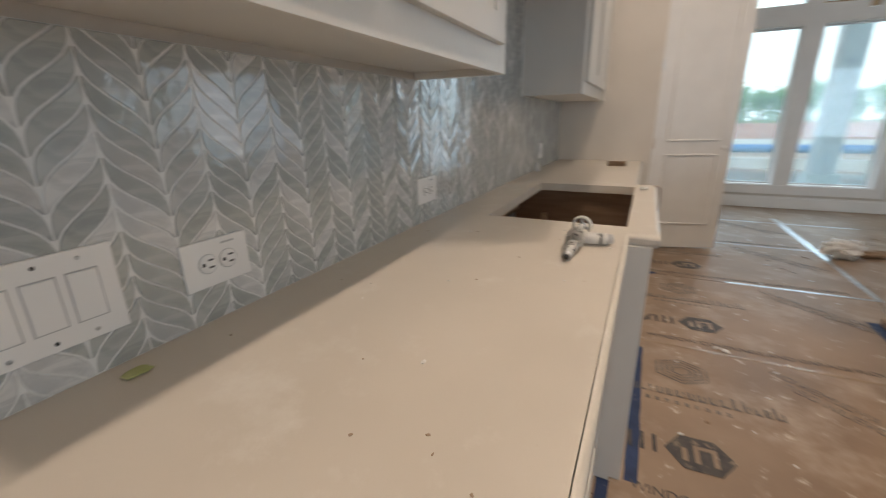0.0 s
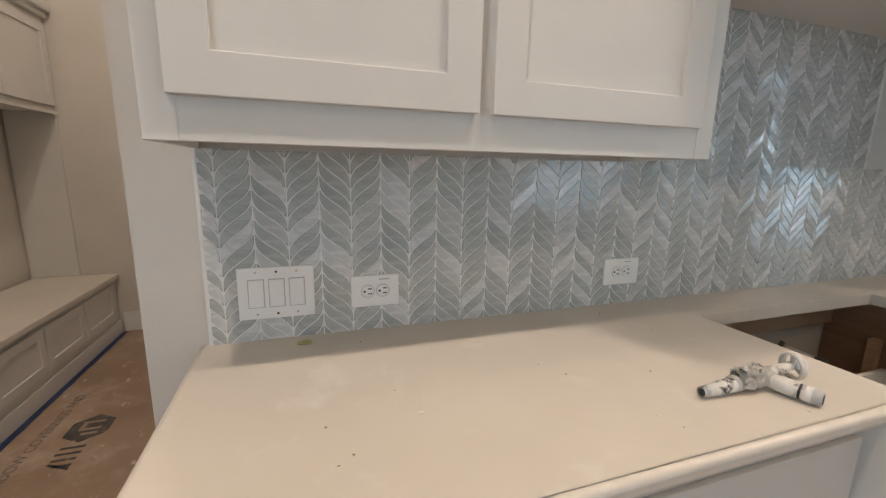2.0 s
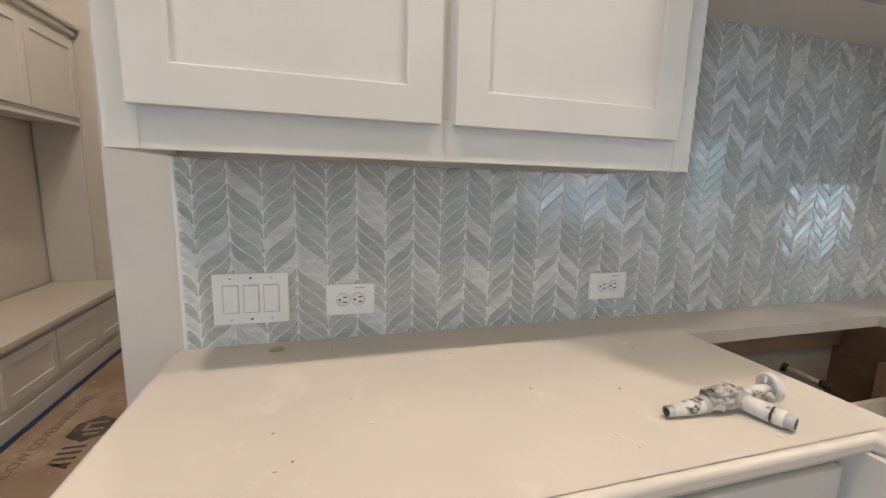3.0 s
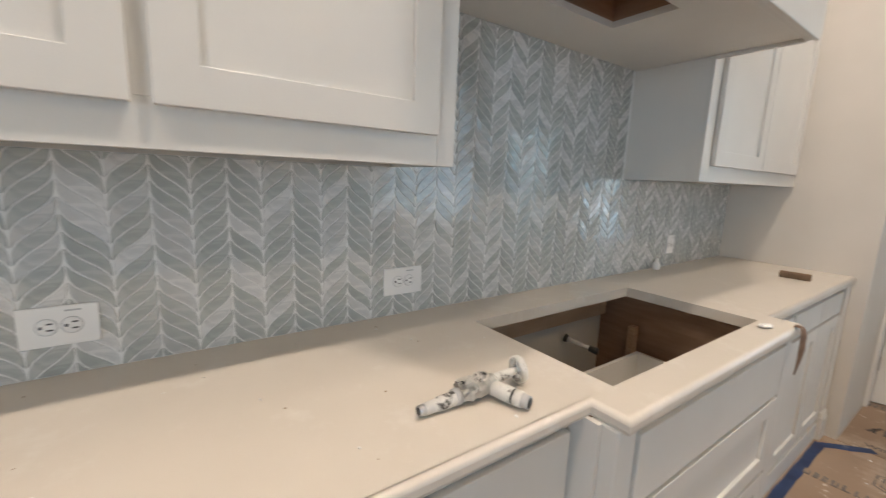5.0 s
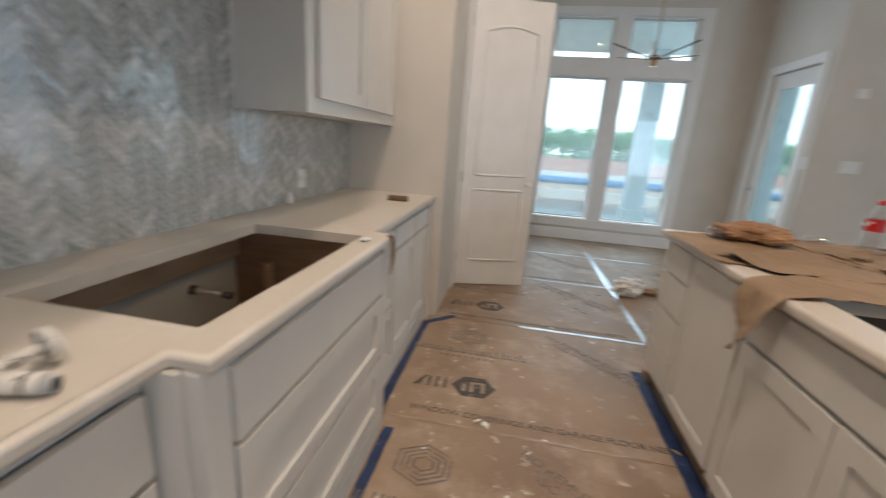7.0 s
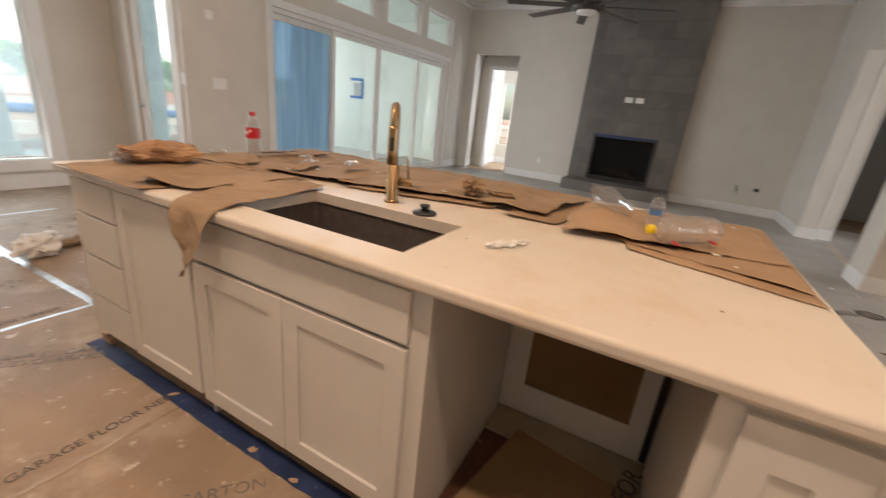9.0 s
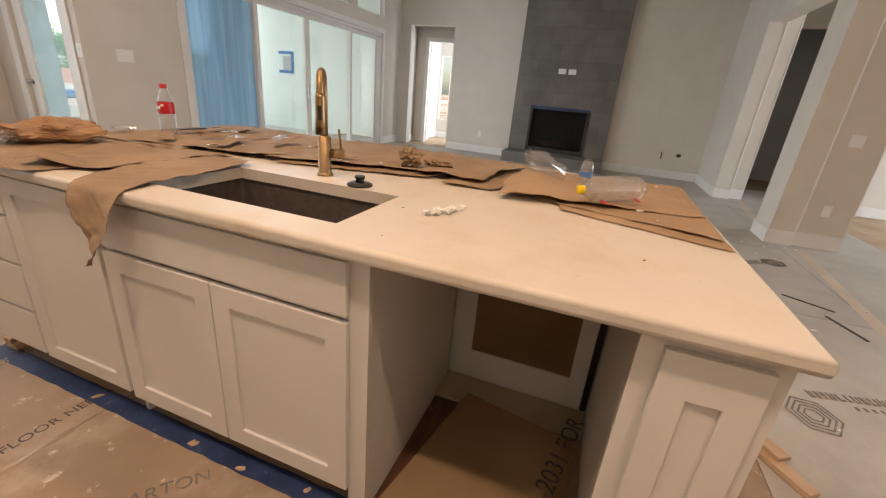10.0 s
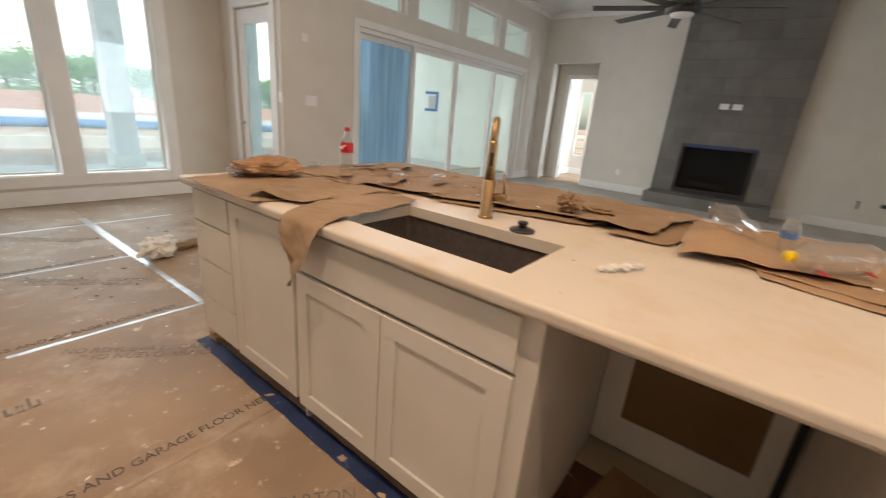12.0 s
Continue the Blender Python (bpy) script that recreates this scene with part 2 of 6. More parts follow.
def film_glass():
    """A pane under hazy blue protective film, streaked from top to bottom."""
    m = bpy.data.materials.new("blue_film_glass")
    m.use_nodes = True
    n, l = m.node_tree.nodes, m.node_tree.links
    b = n["Principled BSDF"]
    co, mp, nz, rp = n.new("ShaderNodeTexCoord"), n.new("ShaderNodeMapping"), n.new("ShaderNodeTexNoise"), n.new("ShaderNodeValToRGB")
    mp.inputs["Scale"].default_value = (3.5, 1, 0.15)
    l.new(co.outputs["Object"], mp.inputs[0])
    l.new(mp.outputs[0], nz.inputs["Vector"])
    l.new(nz.outputs[0], rp.inputs[0])
    rp.color_ramp.elements[0].position, rp.color_ramp.elements[1].position = 0.38, 0.66
    rp.color_ramp.elements[0].color, rp.color_ramp.elements[1].color = (0.33, 0.45, 0.54, 1), (0.46, 0.59, 0.66, 1)
    l.new(rp.outputs[0], b.inputs["Base Color"])
    b.inputs["Roughness"].default_value = 0.25
    tl, tr, m1, m2 = n.new("ShaderNodeBsdfTranslucent"), n.new("ShaderNodeBsdfTransparent"), n.new("ShaderNodeMixShader"), n.new("ShaderNodeMixShader")
    l.new(rp.outputs[0], tl.inputs[0])
    tr.inputs[0].default_value = (0.42, 0.60, 0.75, 1)
    m1.inputs[0].default_value, m2.inputs[0].default_value = 0.6, 0.34
    l.new(b.outputs[0], m1.inputs[1])
    l.new(tl.outputs[0], m1.inputs[2])
    l.new(m1.outputs[0], m2.inputs[1])
    l.new(tr.outputs[0], m2.inputs[2])
    l.new(m2.outputs[0], n["Material Output"].inputs[0])
    return m


GLASSB = film_glass()
CLEAR = glass("clear_plastic", (0.92, 0.925, 0.93), 0.05, 2.4, haze=0.09)
GLASSN = glass("veiled_window_glass", (0.84, 0.95, 0.95), veil=0.20)
FIREGLASS = glass("fire_glass", (0.6, 0.6, 0.6), 0.08, 1.3)
RED = surface("red_plastic", (0.50, 0.012, 0.015), (0.58, 0.02, 0.02), 6, 0.35, bump=0.0)
YELLOW = surface("yellow_plastic", (0.80, 0.56, 0.01), (0.86, 0.62, 0.02), 6, 0.35, bump=0.0)
BLUEP = surface("blue_print", (0.05, 0.16, 0.42), (0.10, 0.24, 0.5), 30, 0.4, bump=0.0)
VOID = surface("dark_firebox", (0.03, 0.03, 0.03), (0.045, 0.043, 0.04), 6, 0.6, bump=0.05)
# grey darker than WALL: the room's want of light is partly in this colour
SHADOWROOM = surface("unlit_room_grey", (0.52, 0.53, 0.52), (0.56, 0.57, 0.56), 3, 0.8, bump=0.1)

# ---- building blocks ----


def add_box(bm, x0, x1, y0, y1, z0, z1, bevel=0.0, seg=2):
    tmp = bmesh.new()
    bmesh.ops.create_cube(tmp, size=1)
    for v in tmp.verts:
        v.co = Vector((x0 + (v.co.x + 0.5) * (x1 - x0), y0 + (v.co.y + 0.5) * (y1 - y0), z0 + (v.co.z + 0.5) * (z1 - z0)))
    if bevel:
        bmesh.ops.bevel(tmp, geom=tmp.edges[:], offset=min(bevel, 0.45 * min(x1 - x0, y1 - y0, z1 - z0)), segments=seg, affect="EDGES", profile=0.5)
    me = bpy.data.meshes.new("tmp")
    tmp.to_mesh(me)
    tmp.free()
    bm.from_mesh(me)
    bpy.data.meshes.remove(me)
    return bm


def boxes(*specs, bevel=0.0):
    bm = bmesh.new()
    for s in specs:
        add_box(bm, *s, bevel=bevel)
    return bm


def lathe(profile, seg=24, m=None, caps=True):
    """A turned body about z from (radius, height) pairs."""
    bm = bmesh.new()
    rings = []
    for r, z in profile:
        rings.append([bm.verts.new((r * math.cos(2 * math.pi * i / seg), r * math.sin(2 * math.pi * i / seg), z)) for i in range(seg)])
    for a, b in zip(rings, rings[1:]):
        for i in range(seg):
            bm.faces.new((a[i], a[(i + 1) % seg], b[(i + 1) % seg], b[i]))
    if caps:
        bm.faces.new(rings[0][::-1])
        bm.faces.new(rings[-1])
    for f in bm.faces:
        f.smooth = True
    if m is not None:
        bm.transform(m)
    return bm


def tube(points, radius, seg=12, caps=True):
    """A round bar along points; radius may be a list."""
    pts = [Vector(p) for p in points]
    bm = bmesh.new()
    rings = []
    side = None
    for i, p in enumerate(pts):
        d = (pts[min(i + 1, len(pts) - 1)] - pts[max(i - 1, 0)]).normalized()
        if side is None:
            side = d.orthogonal().normalized()
        side = (side - d * side.dot(d)).normalized()
        up = d.cross(side)
        r = radius[i] if isinstance(radius, (list, tuple)) else radius
        rings.append([bm.verts.new(p + r * (math.cos(a) * side + math.sin(a) * up)) for a in (2 * math.pi * k / seg for k in range(seg))])
    for a, b in zip(rings, rings[1:]):
        for i in range(seg):
            bm.faces.new((a[i], a[(i + 1) % seg], b[(i + 1) % seg], b[i]))
    if caps:
        bm.faces.new(rings[0][::-1])
        bm.faces.new(rings[-1])
    for f in bm.faces:
        f.smooth = True
    return bm


def merge(*bms):
    out = bmesh.new()
    for b in bms:
        me = bpy.data.meshes.new("tmp")
        b.to_mesh(me)
        b.free()
        out.from_mesh(me)
        bpy.data.meshes.remove(me)
    return out


def mesh_of(name, bm, material):
    me = bpy.data.meshes.new(name)
    bm.normal_update()
    bm.to_mesh(me)
    bm.free()
    me.materials.append(material)
    return me


def part(name, bm, material, parent=None, label=""):
    ob = new(name, mesh_of(name, bm, material))
    if parent is not None:
        ob.parent = parent
    return tagged(ob, label)


def thing(name, m, label, category, group="", kind=""):
    ob = new(name)
    ob.empty_display_size = 0.1
    ob.matrix_basis = m if isinstance(m, Matrix) else Matrix.Translation(m)
    return tagged(ob, label, category, group, kind)


def structure(name, bm, material, label="", category=""):
    return tagged(part(name, bm, material), label, category, kind="structure")


def wall_along_x(name, x0, x1, y0, y1, z1, holes, material=None, label=""):
    """A wall along x with rectangular holes (x0, x1, z0, z1) right through it."""
    return structure(name, cut_wall(x0, x1, y0, y1, z1, holes, False), material or WALL, label or "smooth painted drywall wall, off-white greige", "wall")


def wall_along_y(name, y0, y1, x0, x1, z1, holes, material=None, label=""):
    return structure(name, cut_wall(y0, y1, x0, x1, z1, holes, True), material or WALL, label or "smooth painted drywall wall, off-white greige", "wall")


def cut_wall(u0, u1, v0, v1, z1, holes, swap):
    us = sorted({u0, u1, *[h[0] for h in holes], *[h[1] for h in holes]})
    zs = sorted({0.0, z1, *[h[2] for h in holes], *[h[3] for h in holes]})
    bm = bmesh.new()
    cells = {}
    inside = lambda i, k: 0 <= i < len(us) - 1 and 0 <= k < len(zs) - 1 and not any(
        h[0] < (us[i] + us[i + 1]) / 2 < h[1] and h[2] < (zs[k] + zs[k + 1]) / 2 < h[3] for h in holes)

    def v(u, w, z):
        key = (round(u, 5), round(w, 5), round(z, 5))
        if key not in cells:
            cells[key] = bm.verts.new((w, u, z) if swap else (u, w, z))
        return cells[key]
    for i in range(len(us) - 1):
        for k in range(len(zs) - 1):
            if not inside(i, k):
                continue
            a, b, c, d = us[i], us[i + 1], zs[k], zs[k + 1]
            bm.faces.new((v(a, v0, c), v(b, v0, c), v(b, v0, d), v(a, v0, d)))
            bm.faces.new((v(a, v1, c), v(a, v1, d), v(b, v1, d), v(b, v1, c)))
            if not inside(i - 1, k):
                bm.faces.new((v(a, v0, c), v(a, v0, d), v(a, v1, d), v(a, v1, c)))
            if not inside(i + 1, k):
                bm.faces.new((v(b, v0, c), v(b, v1, c), v(b, v1, d), v(b, v0, d)))
            if not inside(i, k - 1):
                bm.faces.new((v(a, v0, c), v(a, v1, c), v(b, v1, c), v(b, v0, c)))
            if not inside(i, k + 1):
                bm.faces.new((v(a, v0, d), v(b, v0, d), v(b, v1, d), v(a, v1, d)))
    bmesh.ops.recalc_face_normals(bm, faces=bm.faces)
    return bm


# ---- structure ----
H = 3.65
structure("floor", boxes((-3.2, 14, -7.2, 7.2, -0.12, 0.0)), BOARD, "brown protective floor board, dusty and taped", "floor")
structure("ground", boxes((-260, 260, -260, 260, -0.4, -0.16)), SOIL, "bare reddish building-site soil", "ground")
structure("patio", boxes((-2, 14, 7.45, 10.4, -0.158, -0.06), (4.4, 14, 5.9, 7.45, -0.158, -0.06)), CONCRETE, "pale concrete patio slab", "patio")
structure("ceiling", boxes((-3.2, 14, -7.2, 7.2, H, H + 0.15)), CEIL, "flat white ceiling", "ceiling")
wall_along_y("wall_kitchen", -0.138, 3.56, -0.13, 0.0, H, [])
wall_along_x("wall_mud_side", -2.75, -0.13, -0.138, -0.018, H, [])
wall_along_y("wall_mud_end", -3.2, -0.138, -2.87, -2.75, H, [])
wall_along_x("wall_mud_back", -2.75, -0.0, -1.87, -1.75, H, [])
wall_along_y("wall_mud_near", -7.0, -1.87, -0.13, 0.0, H, [])
structure("wall_pantry_return", boxes((-0.13, 0.715, 3.56, 3.68, 0, H)), WALL, "painted drywall return wall beside the worktop", "wall")
wall_along_y("wall_pantry", 3.68, 7.0, 0.595, 0.715, H, [(4.30, 4.98, 0, 2.47)])
structure("wall_pantry_back", boxes((-1.5, -1.38, 3.68, 7.0, 0, H)), WALL, "painted drywall wall", "wall")
wall_along_x("wall_nook", -1.5, 4.22, 7.0, 7.2, H, [(1.50, 2.285, 0.31, 2.30), (2.475, 3.33, 0.31, 2.30),
                                                 (1.50, 2.285, 2.52, 3.05), (2.475, 3.33, 2.52, 3.05)])
wall_along_y("wall_nook_side", 5.6, 7.0, 4.11, 4.26, H, [(5.78, 6.62, 0.0, 2.33)])
SL = [(5.25, 9.98, 0.0, 2.31), (5.2, 6.16, 2.62, 3.17), (6.40, 7.42, 2.62, 3.17), (7.66, 8.78, 2.62, 3.17), (8.98, 10.05, 2.62, 3.17)]
wall_along_x("wall_slider", 4.26, 10.82, 5.6, 5.8, H, SL)
wall_along_y("wall_fireplace", -1.2, 5.6, 10.82, 11.0, H, [(4.27, 5.33, 0.0, 2.63)])
wall_along_x("wall_hall", 6.67, 10.82, -1.40, -1.16, H, [(7.13, 9.29, 0.0, 2.63)])
structure("pillar", boxes((6.74, 7.19, -1.86, -1.40, 0, H), bevel=0.006), WALL, "painted drywall pillar", "pillar")
structure("wall_hall_jamb", boxes((9.42, 10.82, -1.62, -1.40, 0, H), bevel=0.006), WALL, "painted drywall jamb of the hall opening", "wall")
wall_along_y("wall_hall_end", -3.0, -1.6, 11.3, 11.42, H, [(-2.95, -2.12, 0.0, 2.88)])
structure("wall_hall_block", boxes((9.45, 11.42, -7.0, -3.0, 0, H)), WALL, "painted drywall wall block", "wall")
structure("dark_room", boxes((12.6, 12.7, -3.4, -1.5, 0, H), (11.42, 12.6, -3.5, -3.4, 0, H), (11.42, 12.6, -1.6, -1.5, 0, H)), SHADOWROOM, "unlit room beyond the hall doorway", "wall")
wall_along_x("wall_south", -0.13, 9.45, -7.12, -7.0, H, [(6.2, 8.6, 0.3, 2.8)])
structure("wall_bedroom_hall", boxes((11.0, 13.0, 5.42, 5.54, 0, H)), WALL, "painted drywall passage wall", "wall")
wall_along_y("wall_bedroom_end", 3.12, 5.42, 13.0, 13.12, H, [(5.08, 5.38, 0.5, 2.2)], None, "painted drywall wall with a window")
# its window hole is unseen, added for the bedroom's extra lamp
wall_along_x("wall_bedroom_side", 11.0, 13.0, 3.0, 3.12, H, [(11.9, 12.8, 0.7, 2.2)], None, "painted drywall wall with a window")
structure("patio_wall", boxes((11.0, 11.2, 5.8, 11.5, -0.06, H)), STUCCO, "pale stucco patio wall", "wall")
structure("patio_ceiling", boxes((-2, 11.2, 7.2, 10.4, 3.3, 3.45), (4.26, 11.2, 5.8, 7.2, 3.3, 3.45)), STUCCO, "pale patio ceiling", "ceiling")

# ---- cabinets ----


def frame_ring(x0, x1, z0, z1, s, rail, front, back, bevel=0.0016):
    """A rectangular frame in one closed mesh with eased edges."""
    bm = bmesh.new()
    o = [bm.verts.new((x, front, z)) for x, z in ((x0, z0), (x1, z0), (x1, z1), (x0, z1))]
    i = [bm.verts.new((x, front, z)) for x, z in ((x0 + s, z0 + rail), (x1 - s, z0 + rail), (x1 - s, z1 - rail), (x0 + s, z1 - rail))]
    faces = [bm.faces.new((o[k], o[(k + 1) % 4], i[(k + 1) % 4], i[k])) for k in range(4)]
    r = bmesh.ops.extrude_face_region(bm, geom=faces)
    for g in r["geom"]:
        if isinstance(g, bmesh.types.BMVert):
            g.co.y = back
    bmesh.ops.recalc_face_normals(bm, faces=bm.faces)
    edges = [e for e in bm.edges if len(e.link_faces) == 2 and e.calc_face_angle() > 0.5]
    bmesh.ops.bevel(bm, geom=edges, offset=bevel, segments=2, affect="EDGES", profile=0.5)
    return bm


def shaker(name, parent, x0, x1, z0, z1, rail=0.062, front=-0.019, back=0.0, stile=None, panel_mat=None, label=""):
    """A framed door or drawer front in the plane y = front, with a recessed panel of its own."""
    s = stile or rail
    bm = frame_ring(x0, x1, z0, z1, s, rail, front, back)
    d = part(name, bm, CAB, parent, label)
    part("panel", boxes((x0 + s - 0.004, x1 - s + 0.004, front + 0.010, back - 0.002, z0 + rail - 0.004, z1 - rail + 0.004)), panel_mat or CAB, d)
    return d


def slab(name, parent, x0, x1, z0, z1, front=-0.019, back=0.0):
    return part(name, boxes((x0, x1, front, back, z0, z1), bevel=0.0022), CAB, parent)


def carcass(parent, w, depth, z0, z1, stile=0.035, top=0.035, bottom=0.035, mids=(), open_top=True):
    """Sides, back, floor and a face frame; x from 0 to w, the face at y = 0."""
    part("side", boxes((0, 0.018, 0.019, depth, z0, z1)), CAB, parent)
    part("side", boxes((w - 0.018, w, 0.019, depth, z0, z1)), CAB, parent)
    part("back", boxes((0.018, w - 0.018, depth - 0.012, depth, z0, z1)), PLY, parent)
    part("bottom", boxes((0.018, w - 0.018, 0.019, depth - 0.012, z0, z0 + 0.018)), PLY, parent)
    specs = [(0, stile, 0, 0.019, z0, z1), (w - stile, w, 0, 0.019, z0, z1), (stile, w - stile, 0, 0.019, z0, z0 + bottom), (stile, w - stile, 0, 0.019, z1 - top, z1)]
    for a in mids:
        specs.append((a - 0.02, a + 0.02, 0, 0.019, z0 + bottom, z1 - top))
    part("face_frame", boxes(*specs, bevel=0.001), CAB, parent)


FACE_E, FACE_W, FACE_N = 90, -90, 180

# upper cabinet beside the mud room
ZB, ZT = 1.372, 2.44
up = thing("upper_cabinet", pose(0.290, -0.008, 0, 0, 0, FACE_E), "white painted two-door wall cabinet above the worktop", "cabinet", "white kitchen cabinets")
part("side", boxes((0, 0.018, 0.019, 0.286, ZB, ZT)), CAB, up)
part("side", boxes((1.147, 1.165, 0.019, 0.286, ZB, ZT)), CAB, up)
part("bottom", boxes((0.018, 1.147, 0.019, 0.286, ZB + 0.02, ZB + 0.038)), CAB, up)
part("top", boxes((0.018, 1.147, 0.019, 0.286, ZT - 0.018, ZT)), CAB, up)
part("face_frame", boxes((0, 0.05, 0, 0.019, ZB, ZT), (1.115, 1.165, 0, 0.019, ZB, ZT), (0.05, 1.115, 0, 0.019, ZB, ZB + 0.08), (0.05, 1.115, 0, 0.019, ZT - 0.06, ZT),
                         (0.535, 0.59, 0, 0.019, ZB + 0.08, ZT - 0.06), bevel=0.001), CAB, up)
shaker("door", up, 0.040, 0.549, 1.440, 2.40, 0.066)
shaker("door", up, 0.577, 1.106, 1.440, 2.40, 0.066)

# upper cabinet beside the pantry wall
up2 = thing("upper_cabinet", pose(0.333, 2.36, 0, 0, 0, FACE_E), "white painted wall cabinet next to the range hood", "cabinet", "white kitchen cabinets")
W2 = 1.195
part("side", boxes((0, 0.018, 0.019, 0.331, ZB, ZT)), CAB, up2)
part("side", boxes((W2 - 0.018, W2, 0.019, 0.331, ZB, ZT)), CAB, up2)
part("bottom", boxes((0.018, W2 - 0.018, 0.019, 0.331, ZB + 0.004, ZB + 0.022)), CAB, up2)
part("top", boxes((0.018, W2 - 0.018, 0.019, 0.331, ZT - 0.018, ZT)), CAB, up2)
part("face_frame", boxes((0, 0.075, 0, 0.019, ZB, ZT), (W2 - 0.06, W2, 0, 0.019, ZB, ZT), (0.075, W2 - 0.06, 0, 0.019, ZB, ZB + 0.07), (0.075, W2 - 0.06, 0, 0.019, ZT - 0.06, ZT), bevel=0.001), CAB, up2)
shaker("door", up2, 0.078, 0.60, 1.437, 2.40, 0.062)
shaker("door", up2, 0.606, W2 - 0.06, 1.437, 2.40, 0.062)

# range hood
hood = thing("range_hood", pose(0.0, 1.162, 1.848), "white painted wooden range hood with an empty liner opening", "range hood")
HW, HD = 1.196, 0.60
part("underside", boxes((0.0, 0.235, 0, HW, 0.0, 0.02), (0.445, HD, 0, HW, 0.0, 0.02), (0.235, 0.445, 0, 0.16, 0.0, 0.02), (0.235, 0.445, 0.66, HW, 0.0, 0.02)), CAB, hood)
part("front_panel", boxes((HD, HD + 0.02, 0, HW, -0.012, 0.75), bevel=0.002), CAB, hood)
part("front_rail", boxes((HD + 0.02, HD + 0.036, 0, HW, -0.016, 0.11), bevel=0.003), CAB, hood)
part("side", boxes((0.335, HD, HW - 0.004, HW + 0.014, -0.012, 0.75), bevel=0.001), CAB, hood)
part("side", boxes((0.30, HD, -0.014, 0.004, -0.012, 0.75), bevel=0.001), CAB, hood)
part("liner", boxes((0.215, 0.235, 0.14, 0.68, 0.02, 0.30), (0.445, 0.465, 0.14, 0.68, 0.02, 0.30), (0.235, 0.445, 0.14, 0.16, 0.02, 0.30), (0.235, 0.445, 0.66, 0.68, 0.02, 0.30), (0.215, 0.465, 0.14, 0.68, 0.30, 0.32)), CABIN, hood, "bare dark plywood liner")

# base cabinets along the tiled wall
c1 = thing("base_cabinet", pose(0.622, 0.0, 0, 0, 0, FACE_E), "white painted base cabinet with slab drawers over framed doors", "cabinet", "white kitchen cabinets")
carcass(c1, 1.234, 0.618, 0.10, 0.882, mids=(0.625,))
for a, b in ((0.03, 0.617), (0.633, 1.222)):
    slab("drawer_front", c1, a, b, 0.68, 0.845)
    shaker("door", c1, a, b, 0.125, 0.665)
part("base_board", boxes((0, 1.232, -0.02, 0.0, 0.0, 0.10), bevel=0.002), CAB, c1)

c2 = thing("base_cabinet", pose(0.712, 1.25, 0, 0, 0, FACE_E), "white painted bumped-out cooktop cabinet with three drawers", "cabinet", "white kitchen cabinets")
part("side", boxes((0.004, 0.018, 0.04, 0.71, 0.10, 0.882)), CABIN, c2)
for a in (-0.014, 1.042):
    part("end_panel", boxes((a, a + 0.012, 0.02, 0.12, 0.0, 0.882)), CAB, c2)
part("side", boxes((1.022, 1.04, 0.04, 0.71, 0.10, 0.882)), CABIN, c2, "brown plywood side")
part("back", boxes((0.018, 1.022, 0.691, 0.708, 0.02, 0.882)), CAB, c2)
part("nailer", boxes((0.018, 1.022, 0.668, 0.69, 0.745, 0.882), bevel=0.002), PINE, c2, "raw pine nailing strip")
part("bottom", boxes((0.018, 1.022, 0.03, 0.69, 0.10, 0.118)), PLY, c2)
part("inner_drawer", boxes((0.10, 0.94, 0.06, 0.075, 0.50, 0.655), (0.10, 0.94, 0.44, 0.455, 0.50, 0.655), (0.10, 0.115, 0.075, 0.44, 0.50, 0.655), (0.925, 0.94, 0.075, 0.44, 0.50, 0.655), (0.115, 0.925, 0.075, 0.44, 0.50, 0.51)), CAB, c2, "pale drawer box")
part("cleat", boxes((0.985, 1.02, 0.50, 0.53, 0.35, 0.735), bevel=0.001), PLY, c2, "raw wood upright cleat")
for a in (0.0, 0.972):
    part("post", boxes((a, a + 0.068, -0.016, 0.05, 0.0, 0.882), bevel=0.006), CAB, c2)
part("top_rail", boxes((0.068, 0.972, 0, 0.019, 0.845, 0.882)), CAB, c2)
part("bottom_rail", boxes((0.068, 0.972, 0, 0.019, 0.10, 0.125)), CAB, c2)
slab("drawer_front", c2, 0.078, 0.962, 0.682, 0.850)
shaker("drawer_front", c2, 0.078, 0.962, 0.40, 0.668, 0.058)
shaker("drawer_front", c2, 0.078, 0.962, 0.118, 0.386, 0.058)
part("base_board", boxes((0.068, 0.972, -0.018, 0.0, 0.0, 0.10), bevel=0.002), CAB, c2)

c3 = thing("base_cabinet", pose(0.622, 2.306, 0, 0, 0, FACE_E), "white painted base cabinet with drawers and a pair of doors", "cabinet", "white kitchen cabinets")
carcass(c3, 1.249, 0.618, 0.10, 0.882, mids=(0.36,))
slab("drawer_front", c3, 0.03, 0.35, 0.735, 0.845)
shaker("drawer_front", c3, 0.03, 0.35, 0.44, 0.72, 0.05)
shaker("drawer_front", c3, 0.03, 0.35, 0.125, 0.425, 0.05)
slab("drawer_front", c3, 0.375, 0.78, 0.735, 0.845)
slab("drawer_front", c3, 0.79, 1.15, 0.735, 0.845)
shaker("door", c3, 0.375, 0.78, 0.125, 0.72, 0.055)
shaker("door", c3, 0.79, 1.15, 0.125, 0.72, 0.055)
part("base_board", boxes((0, 1.155, -0.02, 0.0, 0.0, 0.10), bevel=0.002), CAB, c3)
part("post", boxes((1.165, 1.247, -0.028, 0.0, 0.16, 0.882), bevel=0.004), CAB, c3)
part("plinth", boxes((1.155, 1.249, -0.042, 0.0, 0.0, 0.13), (1.159, 1.249, -0.036, 0.0, 0.13, 0.16), bevel=0.004), CAB, c3, "moulded plinth block")


